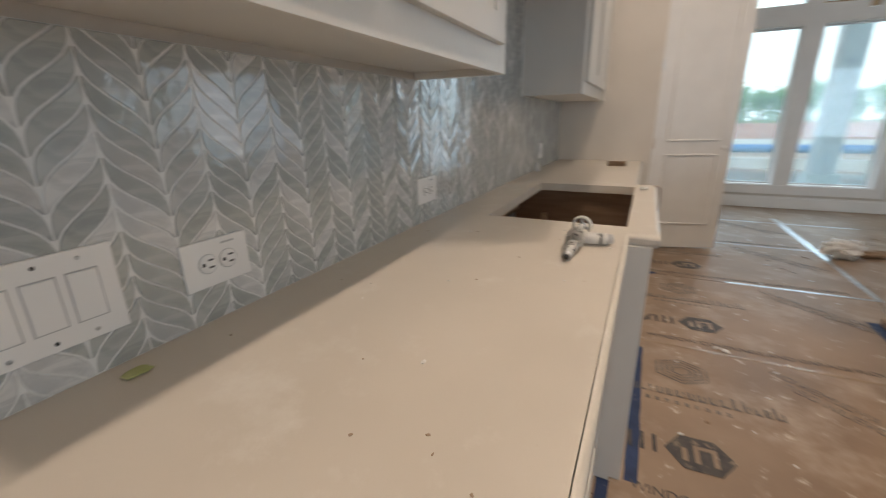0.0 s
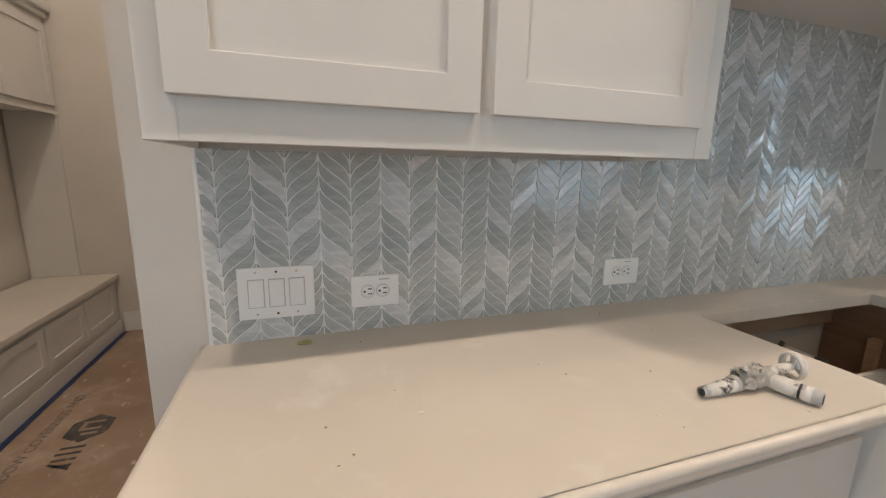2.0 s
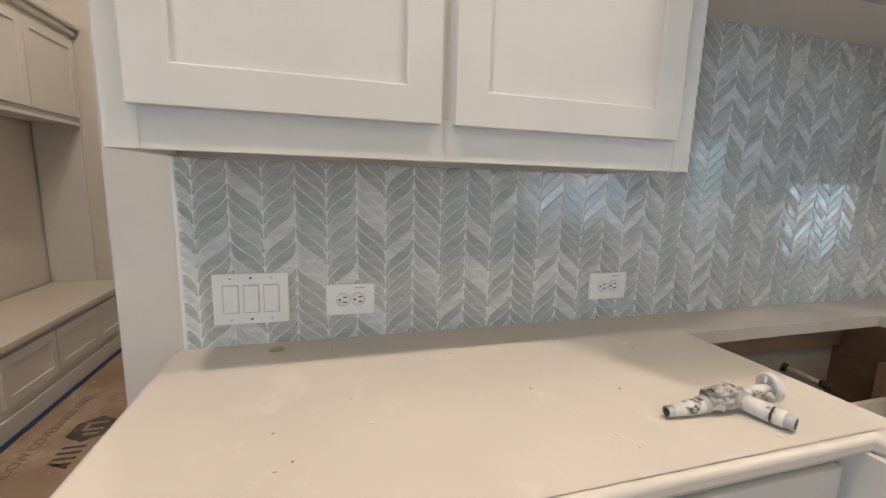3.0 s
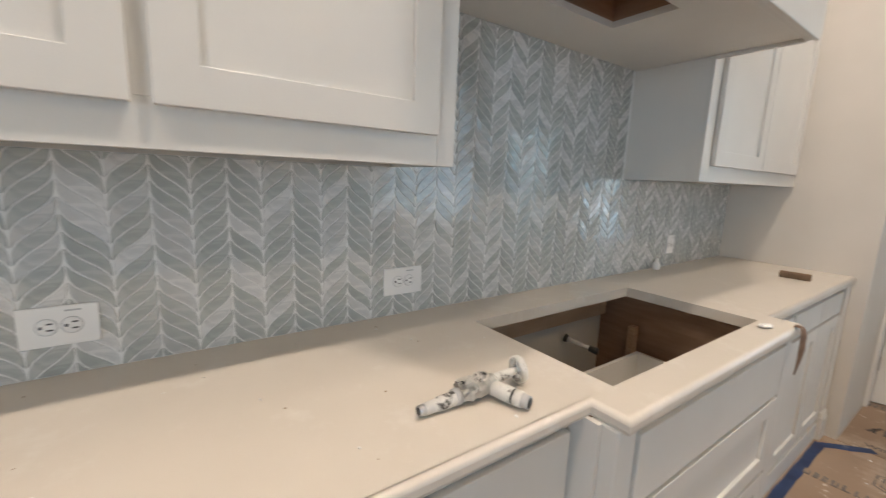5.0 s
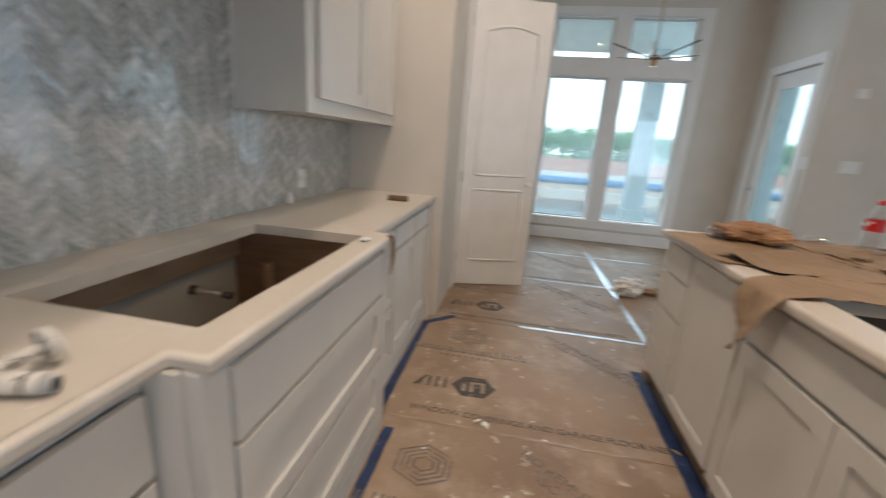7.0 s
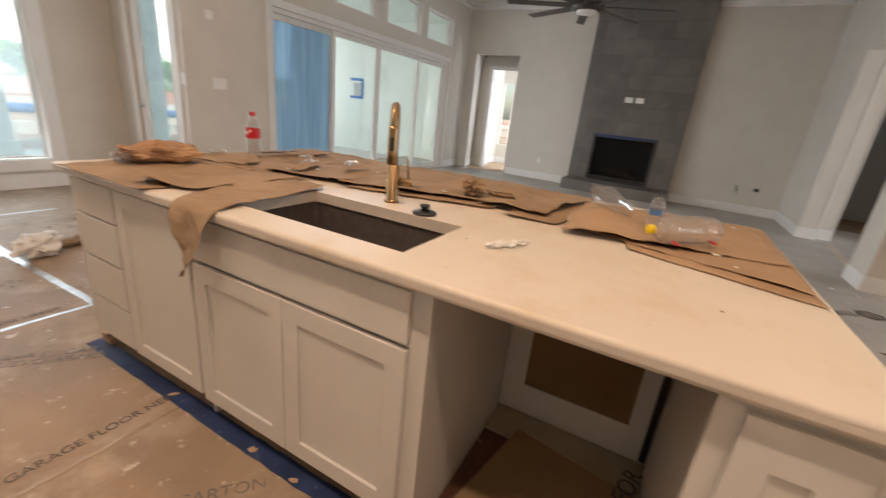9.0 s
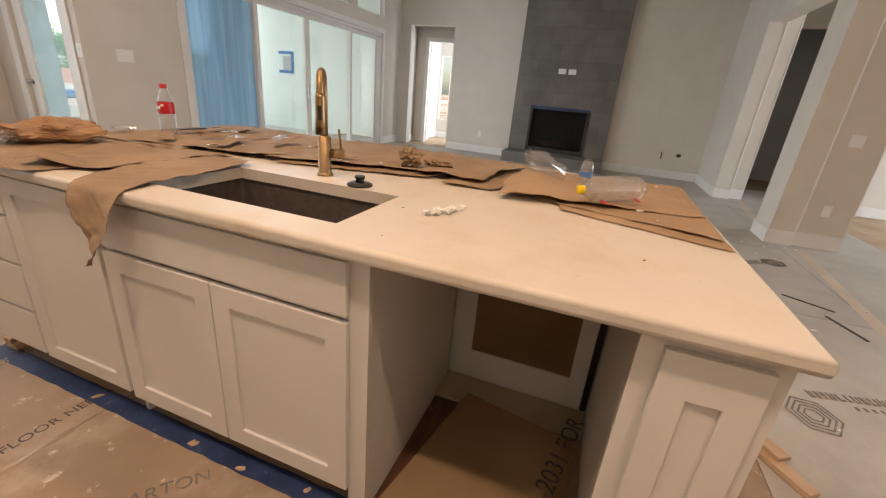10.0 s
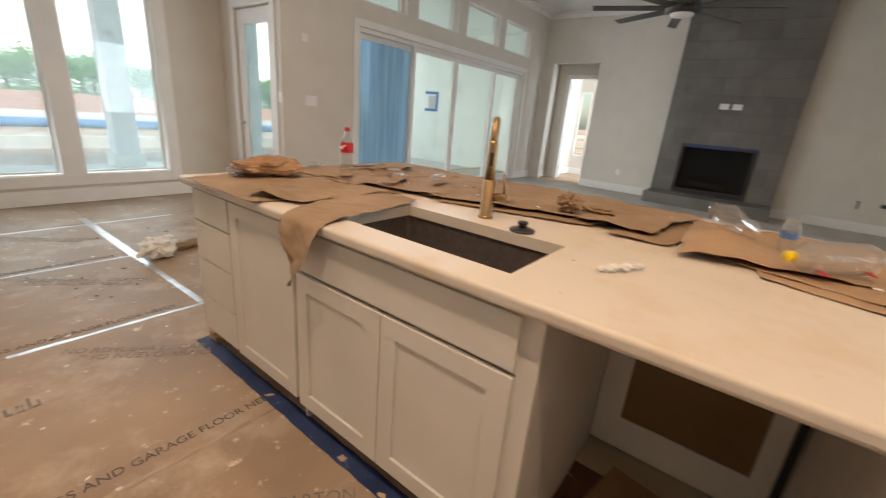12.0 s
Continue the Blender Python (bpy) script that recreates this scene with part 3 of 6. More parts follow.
def slab_top(xs, ys, skip, z0, z1, round_edge, radius=0.0135):
    """A stone slab from a grid of cells without those in skip; edges for which round_edge is true get a bullnose."""
    bm = bmesh.new()
    grid = {}

    def v(i, j):
        if (i, j) not in grid:
            grid[i, j] = bm.verts.new((xs[i], ys[j], z1))
        return grid[i, j]
    faces = []
    for i in range(len(xs) - 1):
        for j in range(len(ys) - 1):
            if (i, j) not in skip:
                faces.append(bm.faces.new((v(i, j), v(i + 1, j), v(i + 1, j + 1), v(i, j + 1))))
    r = bmesh.ops.extrude_face_region(bm, geom=faces)
    for g in r["geom"]:
        if isinstance(g, bmesh.types.BMVert):
            g.co.z = z0
    bmesh.ops.recalc_face_normals(bm, faces=bm.faces)
    edges = []
    for e in bm.edges:
        a, b = e.verts[0].co, e.verts[1].co
        if abs(a.z - b.z) < 1e-6 and len(e.link_faces) == 2 and e.link_faces[0].normal.dot(e.link_faces[1].normal) < 0.5 and round_edge((a + b) / 2):
            edges.append(e)
    bmesh.ops.bevel(bm, geom=edges, offset=radius, segments=5, affect="EDGES", profile=0.5)
    for f in bm.faces:
        f.smooth = 1e-3 < abs(f.normal.z) < 0.999
    return bm


top1 = slab_top([0.003, 0.182, 0.650, 0.662, 0.746], [-0.028, 1.252, 1.343, 2.192, 2.292, 3.557], {(1, 2), (3, 0), (3, 4)}, 0.876, 0.915,
                lambda p: (p.x > 0.66 or p.y < -0.02) and p.y < 3.55)
tagged(part("countertop", top1, STONE), "cream quartz worktop with a cooktop cutout, dusty", "countertop")

# island
IX = 2.088
def island_unit(y_left, width, label):
    t = thing("island_cabinet", pose(IX, y_left, 0, 0, 0, FACE_W), label, "cabinet", "island cabinets")
    return t


i1 = island_unit(3.085, 0.358, "white painted island cabinet with four slab drawers")
carcass(i1, 0.358, 0.60, 0.10, 0.882)
for a, b in ((0.708, 0.857), (0.512, 0.698), (0.308, 0.502), (0.113, 0.298)):
    slab("drawer_front", i1, 0.012, 0.35, a, b)
# island toe kicks are near-black brown, the same colour as the floor patch
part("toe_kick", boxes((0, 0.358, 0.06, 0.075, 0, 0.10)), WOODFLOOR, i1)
i2 = island_unit(2.725, 0.49, "white painted island cabinet with one tall framed door")
carcass(i2, 0.49, 0.60, 0.10, 0.882)
shaker("door", i2, 0.008, 0.488, 0.108, 0.857, 0.062)
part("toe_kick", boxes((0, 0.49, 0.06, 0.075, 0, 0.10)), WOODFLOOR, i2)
i3 = island_unit(2.23, 0.99, "white painted island sink cabinet with two framed doors")
part("side", boxes((0, 0.018, 0.019, 0.60, 0.0, 0.882)), CAB, i3)
part("side", boxes((0.97, 0.99, 0.019, 0.74, 0.0, 0.882)), CAB, i3)
part("back", boxes((0.018, 0.97, 0.588, 0.60, 0.0, 0.882)), PLY, i3)
part("face_frame", boxes((0, 0.03, 0, 0.019, 0.10, 0.882), (0.93, 0.99, 0, 0.019, 0.0, 0.882), (0.03, 0.93, 0, 0.019, 0.845, 0.882), (0.03, 0.93, 0, 0.019, 0.685, 0.70), (0.03, 0.93, 0, 0.019, 0.09, 0.11), bevel=0.001), CAB, i3)
slab("drawer_front", i3, 0.02, 0.935, 0.702, 0.855)
shaker("door", i3, 0.014, 0.468, 0.095, 0.684, 0.066)
shaker("door", i3, 0.473, 0.935, 0.095, 0.684, 0.066)
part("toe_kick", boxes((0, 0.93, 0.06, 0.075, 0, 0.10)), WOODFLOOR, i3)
i4 = island_unit(0.638, 0.255, "white painted island end cabinet beside the dishwasher opening")
part("side", boxes((0.026, 0.044, 0.019, 0.74, 0.0, 0.882)), CAB, i4)
part("side", boxes((0.237, 0.255, 0.019, 1.30, 0.0, 0.882)), CAB, i4)
part("face_frame", boxes((0, 0.255, 0, 0.019, 0.0, 0.882), bevel=0.001), CAB, i4)
shaker("door", i4, 0.044, 0.226, 0.10, 0.842, 0.10, stile=0.060)
i5 = thing("island_back_panel", pose(2.86, 1.24, 0, 0, 0, FACE_W), "unfinished brown panel in a white frame behind the dishwasher opening", "panel")
part("frame", boxes((0.0, 0.095, 0, 0.02, 0.02, 0.88), (0.535, 0.600, 0, 0.02, 0.02, 0.88), (0.095, 0.535, 0, 0.02, 0.02, 0.165), (0.095, 0.535, 0, 0.02, 0.80, 0.88), bevel=0.001), CAB, i5)
part("floor_plate", boxes((-0.02, 0.625, -0.175, -0.002, 0.004, 0.02), bevel=0.001), MDF, i5, "raw fibreboard floor plate")
part("batten", boxes((-0.026, -0.006, -0.03, 0.0, 0.02, 0.874), bevel=0.002), CAB, i5)
part("panel", boxes((0.09, 0.54, 0.008, 0.018, 0.16, 0.81)), SHADED_BOARD, i5, "bare brown board, darkened for the low light in the opening")
# solid black strip in place of the shade inside an open gap
part("gap_strip", boxes((0.603, 0.628, 0.004, 0.02, 0.02, 0.88)), BLACK, i5, "black strip standing in for the darkness of a gap")
i6 = thing("island_rear_cabinet", pose(3.30, 0.395, 0, 0, 0, 90), "white painted rear cabinets of the island", "cabinet")
part("body", boxes((0.0, 2.69, 0.0, 0.42, 0.0, 0.882)), CAB, i6)

top2 = slab_top([2.035, 2.155, 2.518, 3.60], [0.365, 1.382, 2.068, 3.115], {(1, 1)}, 0.874, 0.915, lambda p: p.x < 2.04 or p.x > 3.59 or p.y < 0.37 or p.y > 3.11)
tagged(part("island_countertop", top2, STONE_I), "cream quartz island worktop with a sink cutout, stained", "countertop")
sink = thing("kitchen_sink", (2.3365, 1.725, 0.882), "dark brown undermount composite single-bowl sink", "sink")
bw, bl, bd, tk = 0.190, 0.352, 0.235, 0.012
bowl = bmesh.new()
cv = [[bowl.verts.new((x, y, z)) for x, y in ((-bw, -bl), (bw, -bl), (bw, bl), (-bw, bl))] for z in (-bd, -0.001)]
bowl.faces.new(cv[0])
for k in range(4):
    bowl.faces.new((cv[0][k], cv[0][(k + 1) % 4], cv[1][(k + 1) % 4], cv[1][k]))
bmesh.ops.recalc_face_normals(bowl, faces=bowl.faces)
bmesh.ops.bevel(bowl, geom=[e for e in bowl.edges if len(e.link_faces) == 2], offset=0.018, segments=4, affect="EDGES", profile=0.5)
bmesh.ops.solidify(bowl, geom=bowl.faces[:], thickness=-tk)
part("bowl", bowl, SINK, sink)
part("drain", lathe([(0.045, -bd + 0.001), (0.045, -bd + 0.004), (0.03, -bd + 0.002)], 20, Matrix.Translation((0.05, 0, 0))), STEEL, sink)

# ---- floor covering ----
floor = bpy.data.objects["floor"]
for v in floor.data.vertices:
    v.co.z -= 0.006


def sheet_board(x0, x1, y0, y1):
    # these sheets take the greyer copy, with dust and cool daylight in its colour
    dusty = (x0 + x1) / 2 > 4.0 or ((x0 + x1) / 2 > 2.24 and y0 < -0.2)
    ob = part("floor_sheet", boxes((x0 + 0.002, x1 - 0.002, y0 + 0.002, y1 - 0.002, -0.0055, 0.0), bevel=0.0008), BOARD_G if dusty else BOARD_S, floor)
    return ob


# greyer copy of BOARD_S: plaster dust plus that side's cooler daylight
BOARD_G = surface("floor_board_dusty_daylit", (0.36, 0.335, 0.305), (0.45, 0.425, 0.39), 1.7, 0.40, bump=0.35, fine=55, dirt=(0.50, 0.475, 0.44), dirt_scale=1.8, dirt_at=(0.48, 0.75), rough2=0.72, random_value=0.06)
BOARD_S = surface("floor_board_sheet", (0.265, 0.180, 0.120), (0.36, 0.258, 0.180), 1.7, 0.40, bump=0.35, fine=55, dirt=(0.43, 0.335, 0.255), dirt_scale=2.4, dirt_at=(0.50, 0.66), rough2=0.72, random_value=0.06, specks=(0.60, 0.52, 0.43), speck_scale=11, speck_at=(0.60, 0.66))
for j in range(-4, 4):
    ya, yb = 2.36 + 1.205 * j, 2.36 + 1.205 * (j + 1)
    xs = [-2.74, -0.16, 2.24, 4.64, 7.04, 9.44, 10.8]
    for a, b in zip(xs, xs[1:]):
        sheet_board(a, b, ya, min(yb, 6.99))


def text_bm(body, size, m, align="LEFT", depth=0.0004):
    c = bpy.data.curves.new("text", "FONT")
    c.body, c.size, c.align_x, c.extrude = body, size, align, depth
    ob = bpy.data.objects.new("text", c)
    scene.collection.objects.link(ob)
    bpy.context.view_layer.update()
    me = bpy.data.meshes.new_from_object(ob.evaluated_get(bpy.context.evaluated_depsgraph_get()))
    bm = bmesh.new()
    bm.from_mesh(me)
    bm.transform(m)
    bpy.data.objects.remove(ob)
    bpy.data.curves.remove(c)
    bpy.data.meshes.remove(me)
    return bm


def flat_poly(points, z0=0.0, z1=0.0012):
    bm = bmesh.new()
    f = bm.faces.new([bm.verts.new((x, y, z0)) for x, y in points])
    r = bmesh.ops.extrude_face_region(bm, geom=[f])
    for g in r["geom"]:
        if isinstance(g, bmesh.types.BMVert):
            g.co.z = z1
    bmesh.ops.recalc_face_normals(bm, faces=bm.faces)
    return bm


def ring_poly(n, r0, r1, squash=1.0, rot=0.0):
    bm = bmesh.new()
    a = [bm.verts.new((r0 * math.cos(rot + 2 * math.pi * i / n), squash * r0 * math.sin(rot + 2 * math.pi * i / n), 0.001)) for i in range(n)]
    b = [bm.verts.new((r1 * math.cos(rot + 2 * math.pi * i / n), squash * r1 * math.sin(rot + 2 * math.pi * i / n), 0.001)) for i in range(n)]
    for i in range(n):
        bm.faces.new((a[i], a[(i + 1) % n], b[(i + 1) % n], b[i]))
    return bm


def print_at(bm, m, ink=None):
    bm.transform(m)
    part("floor_print", bm, ink or INK, floor)


def hex_logo(m):
    """A solid printed hexagon with pale unprinted strokes in it."""
    solid = flat_poly([(0.122 * math.cos(math.pi / 3 * k), 0.105 * math.sin(math.pi / 3 * k)) for k in range(6)], 0.0, 0.001)
    print_at(solid, m)
    strokes = [flat_poly([(a, -0.05), (a + 0.020, -0.05), (a + 0.020, h), (a, h)], 0.001, 0.0016) for a, h in ((-0.062, 0.02), (-0.020, 0.045), (0.042, 0.045))]
    strokes.append(flat_poly([(0.0, 0.026), (0.042, 0.026), (0.042, 0.045), (0.0, 0.045)], 0.001, 0.0016))
    print_at(merge(*strokes), m, BOARD_S)
    bars = merge(*[flat_poly([(-0.30 + 0.045 * k, -0.045), (-0.285 + 0.045 * k, -0.045), (-0.285 + 0.045 * k, h), (-0.30 + 0.045 * k, h)]) for k, h in ((0, 0.02), (1, 0.05), (2, 0.055), (3, 0.055))],
                 flat_poly([(-0.33, -0.045), (-0.31, -0.045), (-0.262, 0.055), (-0.275, 0.055)]))
    print_at(bars, m)


def cube_logo(m):
    rings = [ring_poly(6, 0.135 - 0.028 * k, 0.124 - 0.028 * k, 0.86, math.pi / 6) for k in range(4)]
    print_at(merge(*rings), m, INKB)


def brand_bars(m, w=0.68):
    """An unreadable wordmark: plain upright bars and a small line below."""
    rng = random.Random(7)
    out, x = [], 0.0
    while x < w:
        b = rng.uniform(0.018, 0.04)
        h = rng.choice((0.055, 0.055, 0.055, 0.085))
        out += [flat_poly([(x, 0), (x + 0.011, 0), (x + 0.011, h), (x, h)]), flat_poly([(x + 0.011, 0.0), (x + b, 0.0), (x + b, 0.012), (x + 0.011, 0.012)])]
        if rng.random() < 0.6:
            out.append(flat_poly([(x + b - 0.008, 0.012), (x + b, 0.012), (x + b, 0.05), (x + b - 0.008, 0.05)]))
        x += b + 0.012
    for k in range(9):
        out.append(flat_poly([(w * 0.25 + 0.04 * k, -0.06), (w * 0.25 + 0.04 * k + 0.016, -0.06), (w * 0.25 + 0.04 * k + 0.016, -0.035), (w * 0.25 + 0.04 * k, -0.035)]))
    print_at(merge(*out), m, INKB)


ZP = 0.0012
for j in (-1, 0, 1, 2):
    dy = 1.197 * j
    dx = 0.05 * j if j < 0 else 0.0
    print_at(text_bm("WINDOW COVERINGS AND GARAGE FLOOR NEEDS", 0.0548, pose(0.812 + dx, 2.435 + dy, ZP)), Matrix(), INK)
    hex_logo(pose(1.11 + dx * 2.2, 2.70 + dy, ZP, 0, 0, 2))
    brand_bars(pose(0.69 + dx, 3.055 + dy, ZP))
    cube_logo(pose(1.02 + dx, 3.29 + dy, ZP))
    d = 39.0
    print_at(text_bm("NO REMUEVA EL CARTON", 0.0667, pose(1.53 + (0.165 * j if j < 0 else 0), 3.455 + dy, ZP, 0, 0, -d)), Matrix(), INKB)
    print_at(text_bm("PISO NUEVO ABAJO", 0.0667, pose(1.565 + (0.165 * j if j < 0 else 0), 3.345 + dy, ZP, 0, 0, -d)), Matrix(), INKB)
for x, y, r in ((3.45, 4.3, 20), (2.75, 5.2, 0)):
    print_at(text_bm("DO NOT REMOVE", 0.07, pose(x, y, ZP, 0, 0, r)), Matrix(), INKB)
hex_logo(pose(5.86, -1.0, ZP, 0, 0, -60))
cube_logo(pose(3.36, -0.40, ZP))
brand_bars(pose(3.52, -0.45, ZP, 0, 0, -75))
brand_bars(pose(5.2, -1.6, ZP, 0, 0, -60))
hex_logo(pose(-1.31, -0.87, ZP, 0, 0, 180))
print_at(text_bm("WINDOW COVERINGS AND", 0.066, pose(-0.84, -1.035, ZP, 0, 0, 180)), Matrix(), INKB)


def tape_strip(name, x0, y0, x1, y1, w, material, label, seed, category="tape", z=0.0008, wave=0.003):
    """A strip of tape on the floor with slightly wandering edges."""
    rng = random.Random(seed)
    a, b = Vector((x0, y0, 0)), Vector((x1, y1, 0))
    n = max(4, int((b - a).length / 0.06))
    d = (b - a).normalized()
    s = Vector((-d.y, d.x, 0))
    bm = bmesh.new()
    rows = []
    for i in range(n + 1):
        p = a + (b - a) * i / n
        rows.append([bm.verts.new(p + s * (w / 2 * k + rng.uniform(-wave, wave)) + Vector((0, 0, z + (0.0006 if k == 0 else 0) + rng.uniform(0, 0.0008)))) for k in (-1, 0, 1)])
    for p, q in zip(rows, rows[1:]):
        for k in range(2):
            bm.faces.new((p[k], q[k], q[k + 1], p[k + 1]))
    bmesh.ops.recalc_face_normals(bm, faces=bm.faces)
    return tagged(part(name, bm, material), label, category)


BT = "torn blue masking tape stuck along the cabinet base"
tape_strip("blue_tape", 0.672, 0.2, 0.672, 1.235, 0.046, BLUETAPE, BT, 1)
tape_strip("blue_tape", 0.765, 1.26, 0.765, 2.27, 0.046, BLUETAPE, BT, 2)
tape_strip("blue_tape", 0.674, 2.30, 0.674, 3.44, 0.046, BLUETAPE, BT, 3)
tape_strip("blue_tape", 0.68, 3.43, 0.86, 3.60, 0.05, BLUETAPE, BT, 4)
tape_strip("blue_tape", 2.075, 0.70, 2.075, 3.15, 0.075, BLUETAPE, "dusty blue masking tape along the island base", 5)
tape_strip("blue_tape", -1.15, -1.20, -2.72, -1.20, 0.05, BLUETAPE, "blue masking tape along the bench base", 6)
FT = "silvery foil tape over a floor board seam"
tape_strip("foil_tape", 1.36, 3.575, 2.27, 3.575, 0.028, FOIL, FT, 7)
tape_strip("foil_tape", 2.255, 3.58, 2.235, 4.765, 0.042, FOIL, FT, 8)
tape_strip("foil_tape", 2.235, 4.77, 2.21, 6.2, 0.065, FOIL, FT, 9)
tape_strip("foil_tape", 1.30, 4.77, 2.24, 4.77, 0.018, FOIL, FT, 10)
tape_strip("foil_tape", 2.24, 4.82, 2.95, 4.90, 0.018, FOIL, FT, 11)
tape_strip("foil_tape", 1.40, 5.93, 2.92, 5.93, 0.03, FOIL, FT, 12)
tape_strip("clear_tape", 0.72, 2.36, 1.93, 2.36, 0.022, CLEARTAPE, "clear packing tape over a floor board seam", 13)
tape_strip("clear_tape", 6.55, -1.46, 4.5, -1.25, 0.10, BOARD2, "grey paper tape over a floor board seam", 14)
tape_strip("clear_tape", 9.2, -1.55, 6.9, -1.30, 0.10, BOARD2, "grey paper tape over a floor board seam", 15)

# ---- backsplash ----
PITCH, COLW, RISE, CURVE = 0.0345, 0.0745, 0.100, 0.84
SPINE0 = 0.033


def tile_material(name, island=False):
    m, n, l, b = mat(name, 0.06, spec=0.68)
    src = n.new("ShaderNodeNewGeometry").outputs["Random Per Island"] if island else n.new("ShaderNodeObjectInfo").outputs["Random"]
    ramp = n.new("ShaderNodeValToRGB")
    ramp.color_ramp.interpolation = "CONSTANT"
    e = ramp.color_ramp.elements
    e[0].position, e[0].color = 0.0, (0.455, 0.468, 0.446, 1)
    e[1].position, e[1].color = 0.30, (0.475, 0.487, 0.466, 1)
    for p, c in ((0.52, (0.495, 0.504, 0.486)), (0.72, (0.57, 0.57, 0.555)), (0.85, (0.69, 0.685, 0.67))):
        k = e.new(p)
        k.color = (*c, 1)
    l.new(src, ramp.inputs[0])
    co = n.new("ShaderNodeTexCoord")
    mp = n.new("ShaderNodeMapping")
    mp.inputs["Rotation"].default_value = (0.6, 0, 0)
    mp.inputs["Scale"].default_value = (1, 1, 2.4)
    l.new(co.outputs["Object"], mp.inputs[0])
    vein = n.new("ShaderNodeTexNoise")
    vein.inputs["Scale"].default_value, vein.inputs["Detail"].default_value, vein.inputs["Distortion"].default_value = 14, 8, 1.6
    l.new(mp.outputs[0], vein.inputs["Vector"])
    vr = n.new("ShaderNodeValToRGB")
    vr.color_ramp.elements[0].position, vr.color_ramp.elements[1].position = 0.40, 0.56
    vr.color_ramp.elements[0].color, vr.color_ramp.elements[1].color = (0.80, 0.81, 0.82, 1), (1, 1, 1, 1)
    l.new(vein.outputs[0], vr.inputs[0])
    mx = n.new("ShaderNodeMix")
    mx.data_type, mx.blend_type = "RGBA", "MULTIPLY"
    mx.inputs["Factor"].default_value = 1.0
    l.new(ramp.outputs[0], mx.inputs["A"])
    l.new(vr.outputs[0], mx.inputs["B"])
    l.new(mx.outputs["Result"], b.inputs["Base Color"])
    wob = n.new("ShaderNodeTexNoise")
    wob.inputs["Scale"].default_value = 26
    l.new(co.outputs["Object"], wob.inputs["Vector"])
    bp = n.new("ShaderNodeBump")
    bp.inputs["Strength"].default_value, bp.inputs["Distance"].default_value = 0.28, 0.005
    l.new(wob.outputs[0], bp.inputs["Height"])
    l.new(bp.outputs[0], b.inputs["Normal"])
    return m


TILE_O = tile_material("leaf_tile")
TILE_I = tile_material("leaf_tile_high", True)


def leaf_y(t):
    t = min(max(t, 0.0), 1.0)
    return COLW * (t - CURVE * math.sin(2 * math.pi * t) / (2 * math.pi))


def leaf_rows(n=9, gap=0.0015):
    """Left and right edge of one leaf at each height, from its foot on a valley spine to its tip on a ridge spine."""
    rows = []
    top = RISE + PITCH
    for i in range(n * 8 + 1):
        z = top * i / (n * 8)
        lo, hi = z / RISE, (z - PITCH) / RISE
        slope = lambda t: COLW * (1 - CURVE * math.cos(2 * math.pi * min(max(t, 0), 1))) / RISE
        g = lambda t: gap * math.sqrt(1 + slope(t) ** 2) if 0 < t < 1 else gap * 0.8
        right = leaf_y(lo) - g(lo) if lo < 1 else COLW - gap * 0.8
        left = leaf_y(hi) + g(hi) if hi > 0 else gap * 0.8
        if right - left > 0.0012:
            rows.append((z, left, right))
    step = (len(rows) - 1) / n
    return [rows[round(i * step)] for i in range(n + 1)]


ROWS_LEAF = leaf_rows()


def leaf_bm(mirror, zmin=-9.0, zmax=9.0, ymin=-9.0, ymax=9.0):
    """One leaf tile in the plane x = 0 proud by 4 mm, foot at the origin; cut at the given limits."""
    rows = [(z, (-r if mirror else a), (-a if mirror else r)) for z, a, r in ROWS_LEAF]
    out = []
    for k, (z, a, b) in enumerate(rows):
        if zmin <= z <= zmax:
            out.append((z, a, b))
        if k + 1 < len(rows):
            z2, a2, b2 = rows[k + 1]
            for lim in (zmin, zmax):
                if z < lim < z2:
                    f = (lim - z) / (z2 - z)
                    out.append((lim, a + f * (a2 - a), b + f * (b2 - b)))
    out = [(z, max(a, ymin), min(b, ymax)) for z, a, b in out]
    out = [r for r in out if r[2] - r[1] > 0.001]
    if len(out) < 2 or out[-1][0] - out[0][0] < 0.006:
        return None
    bm = bmesh.new()
    L0, R0, L1, R1, LB, RB = [], [], [], [], [], []
    zl, zh = out[0][0], out[-1][0]
    for z, a, b in out:
        q = min(0.0009, (b - a) * 0.3)
        zi = min(max(z, zl + 0.0014), zh - 0.0014)
        LB.append(bm.verts.new((0, a, z)))
        RB.append(bm.verts.new((0, b, z)))
        L0.append(bm.verts.new((0.0032, a, z)))
        R0.append(bm.verts.new((0.0032, b, z)))
        L1.append(bm.verts.new((0.0042, a + q, zi)))
        R1.append(bm.verts.new((0.0042, b - q, zi)))
    for i in range(len(out) - 1):
        bm.faces.new((L1[i], R1[i], R1[i + 1], L1[i + 1]))
        bm.faces.new((L0[i], L1[i], L1[i + 1], L0[i + 1]))
        bm.faces.new((R1[i], R0[i], R0[i + 1], R1[i + 1]))
        bm.faces.new((LB[i], L0[i], L0[i + 1], LB[i + 1]))
        bm.faces.new((R0[i], RB[i], RB[i + 1], R0[i + 1]))
    bm.faces.new((L0[0], R0[0], R1[0], L1[0]))
    bm.faces.new((L1[-1], R1[-1], R0[-1], L0[-1]))
    bmesh.ops.recalc_face_normals(bm, faces=bm.faces)
    return bm


